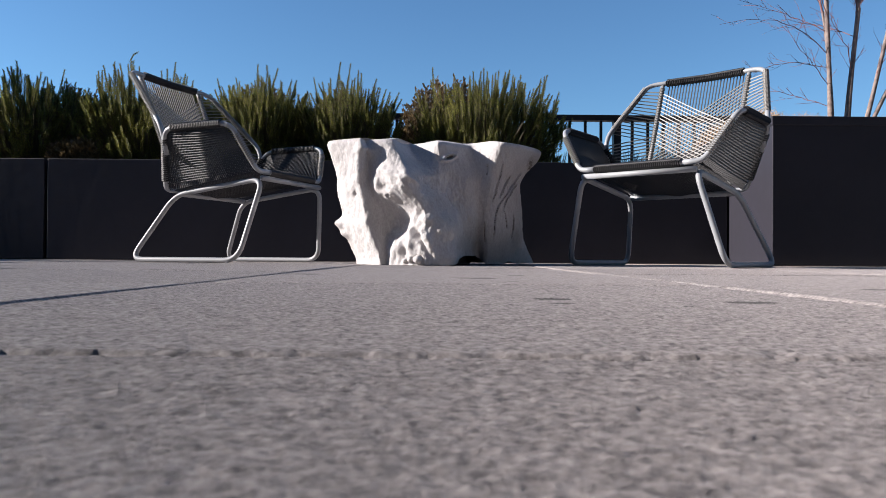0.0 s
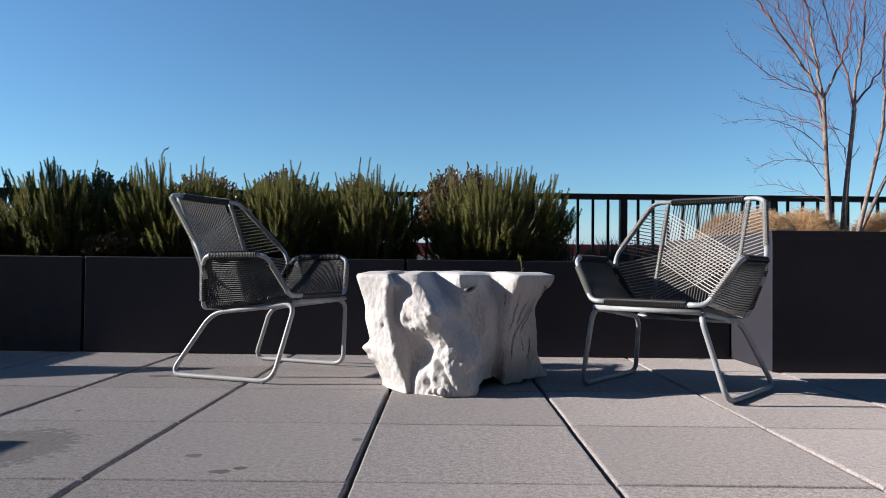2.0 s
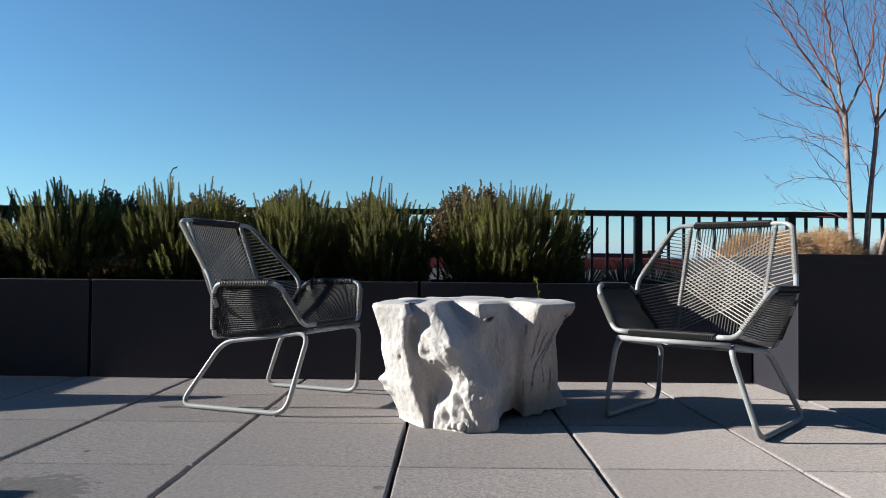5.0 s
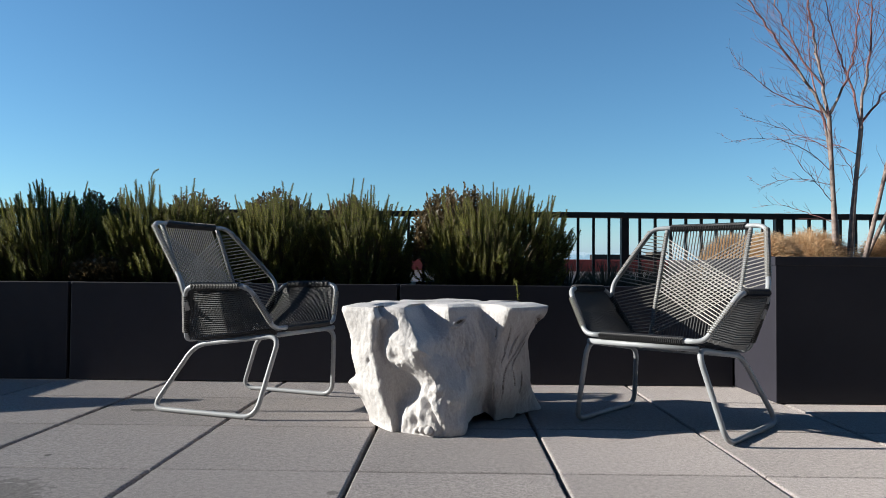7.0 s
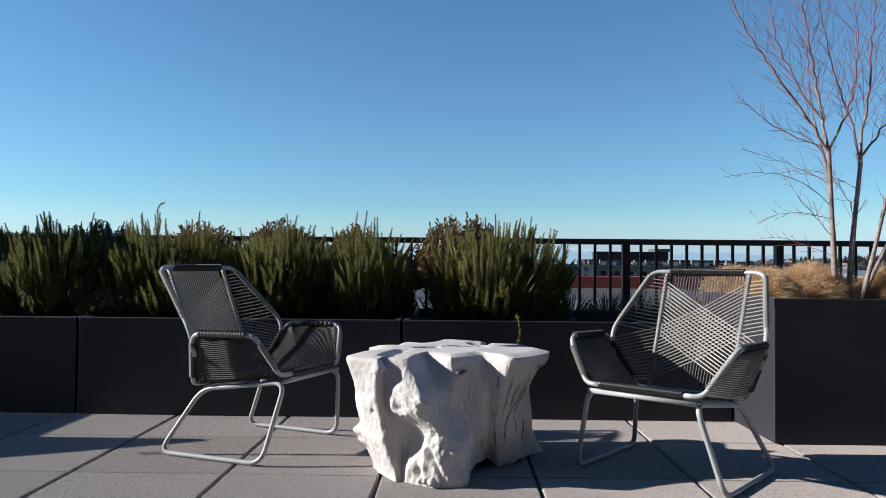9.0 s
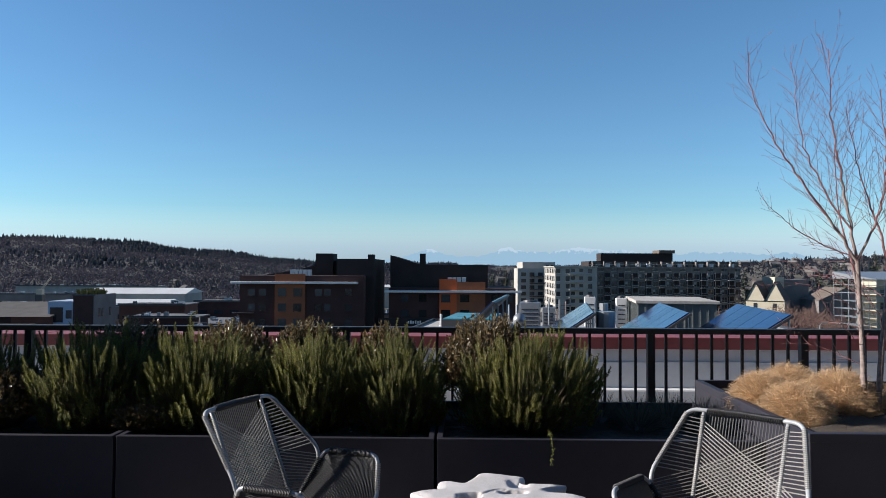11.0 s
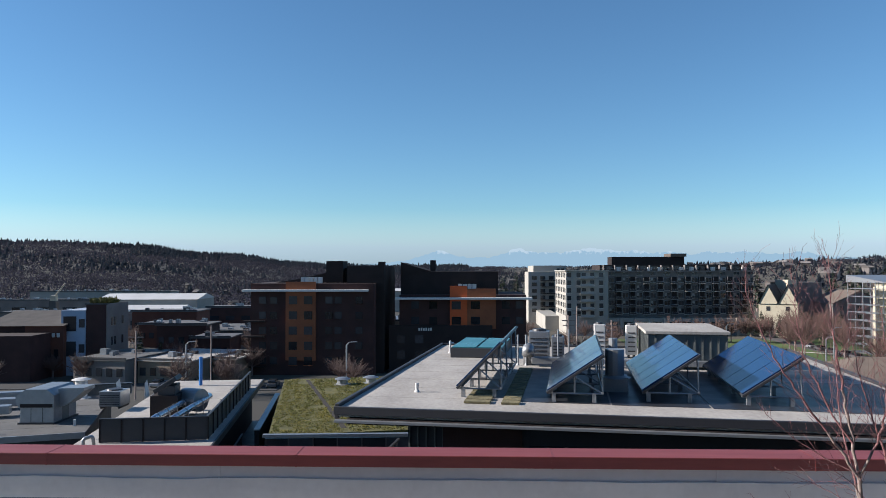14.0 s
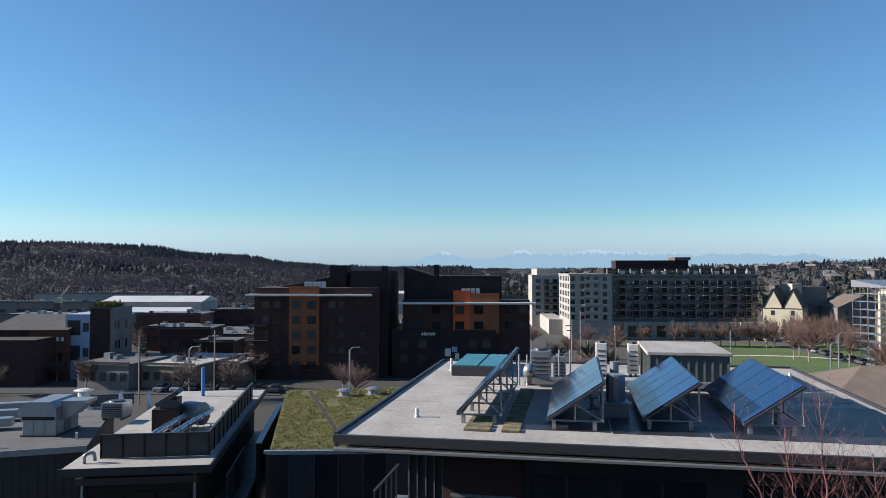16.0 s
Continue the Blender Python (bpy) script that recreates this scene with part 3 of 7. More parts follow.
def ring_at(z, per):
    """The stump's outline at one height, as points on a closed smooth curve."""
    heights = (0.0, 0.16, 0.31, 0.472)
    k = 0 if z < 0.16 else 1 if z < 0.31 else 2
    t = smooth01(heights[k], heights[k + 1], z)
    pts = [Vector(c[k]).lerp(Vector(c[k + 1]), t) for c in FRONT_LOBES + BACK_LOBES]
    n, out = len(pts), []
    for i in range(n):
        p0, p1, p2, p3 = pts[i - 1], pts[i], pts[(i + 1) % n], pts[(i + 2) % n]
        count = per if i < 13 or i == n - 1 else per // 2
        for q in range(count):
            s = q / count
            c = 0.5 * (2 * p1 + (p2 - p0) * s + (2 * p0 - 5 * p1 + 4 * p2 - p3) * s * s + (3 * p1 - p0 - 3 * p2 + p3) * s ** 3)
            out.append(c.lerp(p1.lerp(p2, s), 0.25))
    return out


def blob(x, z, cx, cz, rx, rz, power=2):
    return math.exp(-abs((x - cx) / rx) ** power - abs((z - cz) / rz) ** power)


def carving(x, y, z):
    """Knots, pits, cracks and gnarls on the stump's side, outwards in metres."""
    p = Vector((x, y, z))
    soft = 0.3 + 0.7 * (1 - smooth01(0.4, 0.46, z))
    flute = smooth01(0.1, 0.3, x)
    r = 0.007 * noise.fractal(p * 6, 1.0, 2.1, 3) * soft - (0.0012 + 0.0022 * flute) * abs(noise.noise((x * 34, y * 34, z * 8))) * soft
    r += (0.0007 * noise.noise((x * 95, y * 95, z * 50)) + 0.0035 * noise.fractal((x * 24, y * 24, z * 15), 0.8, 2.2, 3)) * soft
    if y > 0.86:
        return r + 0.012 * noise.fractal(p * 7, 0.9, 2.1, 3)
    # the rough knob: a hanging brow, folded on its right side, an eye on its lower lip
    knob = blob(x, z, 0.125, 0.285, 0.085, 0.065, 4)
    fold = noise.noise((x * 30, y * 12, z * 24))
    r += knob * (0.01 + 0.011 * noise.fractal((x * 14, y * 10, z * 12), 1.0, 2.2, 4) - 0.004 * abs(noise.noise((x * 60 + z * 40, y * 30, z * 26))))
    r += 0.006 * math.exp(-((z - 0.325 + (x - 0.12) * 0.35 - 0.008 * fold) / 0.012) ** 2) * blob(x, z, 0.13, 0.32, 0.075, 0.05, 4)
    for k, (fx, fz) in enumerate(((0.165, 0.318), (0.185, 0.3), (0.15, 0.3))):
        r += 0.006 * blob(x + (z - fz) * 0.55, z, fx, fz, 0.007, 0.02)
    r += 0.02 * blob(x, z, 0.108, 0.247, 0.018, 0.016) + 0.012 * blob(x, z, 0.062, 0.287, 0.02, 0.026) + 0.012 * blob(x, z, 0.08, 0.262, 0.02, 0.014)
    r -= 0.014 * blob(x, z, 0.109, 0.25, 0.0055, 0.006)
    # the toe below it: a twisted pedestal with folds, and two small round knots at its foot
    toe = blob(x, z, 0.225, 0.07, 0.12, 0.11, 4)
    twist = x - 0.16 * (z - 0.07)
    r += toe * (0.014 * noise.fractal((twist * 11, y * 6, z * 6), 1.0, 2.2, 4) - 0.005 * abs(noise.noise((twist * 42, y * 18, z * 9))) - 0.002 * abs(noise.noise((x * 130, y * 60, z * 40))))
    r += 0.017 * blob(twist, z, 0.182, 0.12, 0.012, 0.07) - 0.02 * blob(x + (z - 0.1) * 0.5, z, 0.215, 0.1, 0.01, 0.045) + 0.014 * blob(x + (z - 0.09) * 0.45, z, 0.24, 0.085, 0.013, 0.05)
    r += 0.016 * blob(x, z, 0.232, 0.165, 0.022, 0.016) + 0.014 * blob(x, z, 0.13, 0.075, 0.03, 0.035) - 0.014 * blob(x, z, 0.16, 0.045, 0.014, 0.02)
    for kx, kz, kr in ((0.208, 0.02, 0.015), (0.18, 0.02, 0.012), (0.158, 0.016, 0.009)):
        d = math.hypot(x - kx, z - kz) / kr
        if d < 1.3:
            r += 1.2 * kr * max(0.0, 1 - d * d) ** 0.5 - 0.004 * math.exp(-((d - 1.1) / 0.15) ** 2)
    r += 0.03 * blob(x, z, 0.305, 0.14, 0.045, 0.05) + 0.012 * blob(x, z, 0.325, 0.03, 0.03, 0.03)
    r += blob(x, z, 0.3, 0.25, 0.12, 0.16, 4) * (0.008 * noise.fractal((x * 17, y * 10, z * 10), 0.9, 2.2, 4) - 0.003 * abs(noise.noise((x * 60 + z * 14, y * 20, z * 16))))
    # bridge between the two lobes with a small hole
    r += 0.022 * blob(x, z, 0.012, 0.42, 0.03, 0.022) - 0.03 * blob(x, z, 0.008, 0.412, 0.0055, 0.007)
    # wart on the left flank
    if x < 0.0:
        r += 0.03 * blob(y, z, 0.71, 0.155, 0.035, 0.022) + 0.016 * blob(y, z, 0.7, 0.115, 0.03, 0.015) + 0.008 * noise.noise((x * 40, y * 40, z * 40)) * blob(y, z, 0.71, 0.14, 0.04, 0.04)
        r -= 0.008 * blob(x, z, -0.03, 0.26, 0.005, 0.012)
    # knotholes
    d = math.hypot((x - 0.318 + (z - 0.404) * 0.2) / 0.017, (z - 0.404 - (x - 0.318) * 0.45) / 0.0075)
    r += 0.007 * math.exp(-((d - 1.5) / 0.5) ** 2) - 0.014 * math.exp(-d ** 4)
    d = math.hypot((x - 0.645) / 0.014, (z - 0.402) / 0.022)
    r -= 0.02 * math.exp(-d ** 4) * (1 + noise.noise((x * 150, y * 150, z * 150)))
    # small pits
    speck = noise.noise((x * 120, y * 120, z * 120))
    if speck > 0.4:
        r -= 0.014 * (speck - 0.4) * (0.1 + blob(x, z, 0.25, 0.27, 0.1, 0.08, 4)) * soft
    # long drying cracks
    if x > 0.43:
        for line in CRACKS:
            for (x0, z0), (x1, z1) in zip(line, line[1:]):
                if min(z0, z1) <= z <= max(z0, z1):
                    f = (z - z0) / (z1 - z0)
                    d = (x - x0 - (x1 - x0) * f - 0.003 * noise.noise((z * 40, x0, 0))) / 0.0022
                    if abs(d) < 3:
                        whole = (z - line[-1][1]) / (line[0][1] - line[-1][1])
                        r -= 0.014 * math.exp(-d * d) * min(1, 6 * whole, 6 * (1 - whole) + 0.25)
        r -= 0.003 * abs(noise.noise((x * 45 + z * 18, 0.5, z * 3)))
    return r


def in_crack(x, z):
    """Whether a place on the stump's front lies in a drying crack or a knothole."""
    if math.hypot((x - 0.318 + (z - 0.404) * 0.2) / 0.017, (z - 0.404 - (x - 0.318) * 0.45) / 0.0075) < 0.8 + 0.3 * noise.noise((x * 120, z * 120, 4)) or math.hypot((x - 0.645) / 0.012, (z - 0.402) / 0.02) < 0.7 + 0.5 * noise.noise((x * 200, z * 200, 1)):
        return True
    for line in CRACKS:
        for (x0, z0), (x1, z1) in zip(line, line[1:]):
            if min(z0, z1) <= z <= max(z0, z1):
                whole = (z - line[-1][1]) / (line[0][1] - line[-1][1])
                wide = 0.0011 * min(1, 5 * whole, 5 * (1 - whole) + 0.3) * (0.9 + 0.8 * noise.noise((z * 60, x0 * 9, 2)))
                if abs(x - x0 - (x1 - x0) * (z - z0) / (z1 - z0) - 0.003 * noise.noise((z * 40, x0, 0))) < wide:
                    return True
    return False


def stump_table():
    top, nz, nr = 0.472, 150, 30
    v, f, na = [], [], 0
    for j in range(nz + 1):
        s = j / nz
        ring = ring_at(s * (top - 0.01), 46)
        na = len(ring)
        for i, p in enumerate(ring):
            d = ring[(i + 2) % na] - ring[i - 2]
            n = Vector((d.y, -d.x)).normalized()
            low = 0.036 * math.exp(-((p.x - 0.395) / 0.048) ** 4) + 0.01 * math.exp(-((p.x - 0.565) / 0.016) ** 4)
            low = low * (p.y < 0.9) + (0.006 + 0.006 * noise.noise((p.x * 20, p.y * 20, 3))) * (p.x > 0.42)
            z = low + (top - 0.01 - low) * s
            q = p + n * carving(p.x, p.y, z)
            edge = max(0.0, (z - (top - 0.03)) / 0.02)
            q -= n * 0.008 * edge * edge
            v.append((q.x, q.y, z))
    dark = []
    for j in range(nz):
        for i in range(na):
            k = (i + 1) % na
            face = (j * na + i, j * na + k, (j + 1) * na + k, (j + 1) * na + i)
            m = sum((Vector(v[n]) for n in face), Vector()) / 4
            (dark if m.y < 0.95 and in_crack(m.x, m.z) else f).append(face)
    thing = tagged(empty("stump_table"), "white limewashed tree stump table with root flutes on pavers", "table")
    raw("trunk", v, f, M["stump"], thing, "limewashed gnarled root wood", True)
    tagged(raw("crack", v, dark, M["stump_crack"], thing, "dark drying cracks and knotholes", True), kind="stuff")
    rim = v[nz * na:]
    cx, cy = 0.25, 0.93
    v, f, g = list(rim), [], []
    for q in range(1, nr + 1):
        t = (1 - (q / nr) ** 0.8 if q < nr else 0.0) * 0.994
        for x, y, _ in rim:
            px, py = cx + (x - cx) * t, cy + (y - cy) * t
            z = top + 0.0025 * noise.noise((px * 9, py * 9, 1.0)) - (0.004 if q == 1 else 0)
            wob = 0.008 * noise.noise((px * 40, py * 40, 5.0))
            dip = math.exp(-((px - 0.175 + wob) / 0.05) ** 6 - ((py - 0.9 - (px - 0.17) * 0.15 + wob) / 0.03) ** 4) + math.exp(-((px - 0.37) / 0.05) ** 4 - ((py - 0.95 + wob) / 0.022) ** 4) + 0.5 * math.exp(-((px - 0.4) / 0.04) ** 4 - ((py - 1.08) / 0.06) ** 4)
            crack = math.exp(-((py - 0.92 - (px - 0.2) * 0.55 + 0.01 * math.sin(px * 60)) / 0.006) ** 2) * (0.2 < px < 0.34)
            channel = math.exp(-((px - 0.045 - (py - 0.7) * 0.28) / 0.026) ** 4 - ((py - 0.715) / 0.1) ** 6)
            v.append((px, py, z - 0.045 * min(dip, 1) - 0.012 * crack - 0.03 * channel))
    for q in range(nr):
        a, b = q * na, (q + 1) * na
        for i in range(na):
            k = (i + 1) % na
            face = (a + i, a + k, b + k, b + i)
            (g if sum(v[n][2] for n in face) / 4 < top - 0.03 and v[a + i][1] > 0.83 else f).append(face)
    raw("tabletop", v, f, M["stump"], thing, "flat white sanded top of merged root lobes", True)
    raw("hollow", v, g, M["stump_hole"], thing, "dark gritty hollow in the top", True)


stump_table()


# ---- the lounge chairs ----
def along(pts, t):
    """The point at the fraction t of a polyline's length."""
    pts = [Vector(p) for p in pts]
    lens = [(b - a).length for a, b in zip(pts, pts[1:])]
    d = t * sum(lens)
    for a, b, n in zip(pts, pts[1:], lens):
        if d <= n:
            return a.lerp(b, d / n if n else 0)
        d -= n
    return pts[-1]


def wrap(bm, pts, t0, t1, radius, pitch=0.0075, cord=0.0042):
    """Cord wound closely round a tube."""
    n = max(int(sum((Vector(b) - Vector(a)).length for a, b in zip(pts, pts[1:])) * (t1 - t0) / pitch), 2)
    for k in range(n):
        p, q = along(pts, t0 + (t1 - t0) * k / n), along(pts, t0 + (t1 - t0) * (k + 0.9) / n)
        d = (q - p)
        if d.length < 1e-6:
            continue
        u = d.orthogonal().normalized()
        w = d.normalized().cross(u)
        ring = [p.lerp(q, 0.5) + d * (s / 10.0 - 0.35) + (u * math.cos(0.628 * s) + w * math.sin(0.628 * s)) * radius for s in range(10)]
        add_tube(bm, ring, cord, 4, closed=True)


def lounge_chair(name, label):
    thing = tagged(empty(name), label, "chair", "lounge chairs round the stump")
    R = 0.0105
    for s in (1, -1):
        loop = [(s * 0.3, 0.235, R), (s * 0.308, -0.285, R), (s * 0.222, -0.135, 0.278), (s * 0.216, 0.29, 0.335)]
        pts = rounded(loop, 0.062, 7, True)
        bm = bmesh.new()
        add_tube(bm, pts, R, 10, closed=True)
        sled = part("sled_leg", bm, M["tube"], thing, smooth=True)
        for y in (0.19, -0.235):
            bm = bmesh.new()
            bmesh.ops.create_cone(bm, cap_ends=True, segments=10, radius1=0.006, radius2=0.007, depth=0.01, matrix=pose(s * 0.303, y, 0.005))
            part("glide", bm, M["tube"], sled, "small pale plastic glide")
    bm = bmesh.new()
    for y, z in ((0.285, 0.336), (-0.12, 0.282)):
        add_tube(bm, [(-0.218, y, z), (0.218, y, z)], R, 10)
    part("cross_bar", bm, M["tube"], thing, smooth=True)

    # The bent tube that makes the seat's edge, the arms and the back.
    lower, arms, backs, frames = {}, {}, {}, {}
    for s in (1, -1):
        arm = [(s * 0.165, 0.285, 0.362), (s * 0.235, 0.275, 0.362), (s * 0.34, 0.225, 0.535), (s * 0.345, -0.085, 0.53), (s * 0.235, -0.172, 0.298), (s * 0.175, -0.165, 0.298)]
        arms[s] = rounded(arm, 0.045, 6)
        bm = bmesh.new()
        add_tube(bm, arms[s], R * 0.95, 10)
        frames["arm", s] = part("arm_frame", bm, M["tube"], thing, smooth=True)
        back = [(s * 0.312, -0.10, 0.43), (s * 0.332, -0.112, 0.54), (s * 0.252, -0.357, 0.806), (0, -0.378, 0.806)]
        backs[s] = rounded(back, 0.05, 6)
        bm = bmesh.new()
        add_tube(bm, backs[s], R * 0.95, 10)
        frames["back", s] = part("back_frame", bm, M["tube"], thing, smooth=True)
        lower[s] = [(s * 0.185, -0.385 + 0.018, 0.8), (s * 0.175, -0.158, 0.3)]
        bm = bmesh.new()
        add_tube(bm, lower[s], R * 0.85, 8)
        frames["post", s] = part("back_post", bm, M["tube"], thing, smooth=True)
    bm = bmesh.new()
    add_tube(bm, [(-0.17, 0.285, 0.362), (0.17, 0.285, 0.362)], R, 10)
    front_bar = part("front_bar", bm, M["tube"], thing, smooth=True)
    bm = bmesh.new()
    add_tube(bm, [(-0.18, -0.165, 0.298), (0.18, -0.165, 0.298)], R, 10)
    part("rear_bar", bm, M["tube"], thing, smooth=True)

    # Wound cord.
    bm = bmesh.new()
    wrap(bm, [(-0.165, -0.3643, 0.806), (0, -0.378, 0.806), (0.165, -0.3643, 0.806)], 0, 1, R + 0.003)
    tagged(part("top_binding", bm, M["cord_dark"], frames["back", 1], "closely wound charcoal cord"), kind="stuff")
    bm = bmesh.new()
    wrap(bm, [(-0.165, 0.285, 0.362), (0.165, 0.285, 0.362)], 0, 1, R + 0.003)
    tagged(part("front_binding", bm, M["cord_dark"], front_bar, "closely wound charcoal cord"), kind="stuff")
    for s in (1, -1):
        bm = bmesh.new()
        top = [(s * 0.343, 0.185, 0.5345), (s * 0.345, -0.05, 0.5305)]
        wrap(bm, top, 0, 1, R + 0.003)
        wrap(bm, [(s * 0.327, -0.1, 0.495), (s * 0.252, -0.16, 0.335)], 0, 1, R + 0.002, 0.009)
        tagged(part("arm_binding", bm, M["cord_dark"], frames["arm", s], "closely wound charcoal cord"), kind="stuff")
        bm = bmesh.new()
        wrap(bm, [(s * 0.322, 0.236, 0.5), (s * 0.25, 0.268, 0.39)], 0, 1, R + 0.001, 0.008, 0.0026)
        wrap(bm, [(s * 0.318, -0.155, 0.588), (s * 0.256, -0.343, 0.79)], 0, 1, R + 0.0005, 0.0085, 0.0024)
        wrap(bm, lower[s], 0.03, 0.97, R - 0.001, 0.0085, 0.0024)
        part("post_binding", bm, M["cord_mid"], frames["post", s], "wound grey cord")["kind"] = "stuff"

    C = 0.0026
    # Upright cords of the back.
    bm = bmesh.new()
    for k in range(25):
        t = k / 24
        x = -0.16 + 0.32 * t
        sag = 0.012 * math.sin(math.pi * t)
        add_tube(bm, [(x, -0.386, 0.806), (x * 0.98, -0.275 - sag, 0.55), (x * 0.95, -0.172, 0.3)], C, 4, caps=False)
    part("back_weave", bm, M["cord"], thing, "taut upright grey cords")["kind"] = "stuff"
    # Two crossing fans.
    for s in (1, -1):
        bm = bmesh.new()
        for k in range(15):
            t = k / 14
            outer = lerp((s * 0.262, -0.33, 0.775), (s * 0.325, -0.135, 0.57), t)
            post = lerp((s * 0.188, -0.352, 0.765), (s * 0.184, -0.255, 0.535), t)
            far = lerp((-s * 0.182, -0.262, 0.555), (-s * 0.178, -0.17, 0.335), t)
            end = lerp((-s * 0.325, -0.11, 0.51), (-s * 0.245, -0.165, 0.33), t)
            add_tube(bm, [outer, post, lerp(post, far, 0.5) + Vector((0, -0.012 + 0.006 * s, -0.006)), far, end], C * 1.05, 4, caps=False)
        part("fan_weave", bm, M["cord_light"], thing, "crossing fan of taupe cords")["kind"] = "stuff"
    # Seat.
    bm = bmesh.new()
    for k in range(44):
        t = k / 43
        y, z = 0.272 - 0.425 * t, 0.36 - 0.064 * t
        w = 0.225 - 0.02 * t
        add_tube(bm, [(-w, y, z + 0.004), (0, y, z - 0.022), (w, y, z + 0.004)], C * 1.1, 4, caps=False)
    for k in range(30):
        x = -0.165 + 0.33 * k / 29
        add_tube(bm, [(x, 0.285, 0.37), (x, 0.06, 0.318), (x, -0.165, 0.302)], C * 1.1, 4, caps=False)
    part("seat_weave", bm, M["cord_dark"], thing, "woven charcoal cord seat")["kind"] = "stuff"
    # Arm panels.
    for s in (1, -1):
        bm = bmesh.new()
        for k in range(46):
            t = k / 45
            a = lerp((s * 0.345, 0.19, 0.535), (s * 0.345, -0.07, 0.53), t)
            b = lerp((s * 0.215, 0.265, 0.358), (s * 0.225, -0.16, 0.298), t)
            add_tube(bm, [a, lerp(a, b, 0.5) + Vector((s * 0.012, 0, 0)), b], C, 4, caps=False)
        part("arm_panel", bm, M["cord_dark"], thing, "taut charcoal cords")["kind"] = "stuff"
        bm = bmesh.new()
        for k in range(20):
            t = (k + 1) / 21
            a = lerp((s * 0.335, 0.228, 0.525), (s * 0.24, 0.27, 0.372), t)
            b = lerp((s * 0.342, -0.085, 0.522), (s * 0.242, -0.165, 0.312), t)
            add_tube(bm, [a, lerp(a, b, 0.5) + Vector((s * 0.009, 0, -0.01)), b], C * 0.9, 4, caps=False)
        part("arm_weave", bm, M["cord_dark"], thing, "grey cords woven across")["kind"] = "stuff"
    return thing


chair = lounge_chair("lounge_chair", "grey tubular lounge chair with charcoal cord, its back to the sun")
chair.matrix_basis = pose(-0.606, 1.071, 0, 0, 0, math.degrees(math.atan2(-0.93, -0.36)))
chair2 = copy_thing(chair, pose(1.172, 0.7235, 0, 0, 0, math.degrees(math.atan2(0.65, -0.76))))
tagged(chair2, "grey tubular lounge chair with sunlit cords beside the tall planter")


# ---- plants of the terrace ----
def rosemary(x, y, z, w, d, h, spikes, seed, label, lean=0.0, curl=False):
    """A fan of upright spikes set with narrow leaves, narrow at its foot, on branching stems."""
    random.seed(seed)
    thing = tagged(empty("rosemary_bush", pose(x, y, z)), label, "shrub", "rosemary bushes")
    leaves, wood = Soup(), Soup()
    for k in range(spikes):
        a, e = random.uniform(0, 6.28319), random.uniform(-0.1, 1.0)
        c = math.sqrt(max(1 - e * e, 0.0)) * (0.88 + 0.24 * max(e, 0))
        u, t = math.cos(a) * c, math.sin(a) * c
        lump = 0.84 + 0.3 * noise.noise((u * 2.6 + seed, t * 2.6, e * 2.6))
        depth = random.uniform(0.6, 1.0) if random.random() < 0.4 else random.uniform(0.9, 1.04)
        tip = Vector((u * w * 0.54 + lean * h * max(e, 0), t * d * 0.5, h * (0.2 + 0.66 * e))) * lump * depth
        tip.z = max(tip.z, 0.03)
        up = (Vector((u * 0.5 + lean, t * 0.36, 0.75 + 0.5 * max(e, 0))) + Vector((random.gauss(0, 0.13), random.gauss(0, 0.13), 0))).normalized()
        ln = random.uniform(0.06, 0.135) * (0.75 + 0.5 * max(e, 0))
        if random.random() < 0.07 and e > 0.35:
            ln *= random.uniform(1.4, 2.1)
        top = tip + up * ln * 0.75
        foot = tip - up * ln * 0.6
        root = Vector((u * w * 0.12, t * d * 0.12, 0))
        bend = (foot + tip) / 2 + Vector((random.gauss(0, 0.012), random.gauss(0, 0.012), -0.006))
        path = [foot, bend, tip, top]
        if curl and k == 0:
            path = [Vector((-0.085, -0.05, h * 0.6)), Vector((-0.08, -0.05, h * 0.8)), Vector((-0.085, -0.05, h * 0.96)), Vector((-0.07, -0.05, h * 1.005)), Vector((-0.045, -0.05, h * 1.02))]
            foot, tip, top = path[0], path[2], path[-1]
        for p, q in [(root, foot)] + list(zip(path, path[1:])):
            wood.stick(p, q, 0.0028, 0.002, 3)
        size = sum((q - p).length for p, q in zip(path, path[1:]))
        n = int(size * 500)
        for i in range(n):
            s = i / n
            p = along(path, s)
            q = along(path, min(s + 0.06, 1.0))
            ax = (q - p).normalized() if (q - p).length > 1e-5 else up
            side = ax.orthogonal().normalized()
            side.rotate(Matrix.Rotation(i * 2.4 + random.uniform(-0.4, 0.4), 3, ax))
            long = random.uniform(0.014, 0.023) * (1.0 if s < 0.8 else 0.65)
            leaves.leaf(p, (side * 0.85 + ax * random.uniform(0.4, 1.0)).normalized(), (ax - side * 0.5), long, 0.0068)
    tagged(wood.make("stem", M["stem"], thing, "thin woody stems"), kind="stuff")
    tagged(leaves.make("foliage", M["needle"], thing, "narrow olive green leaves"), kind="stuff")
    return thing


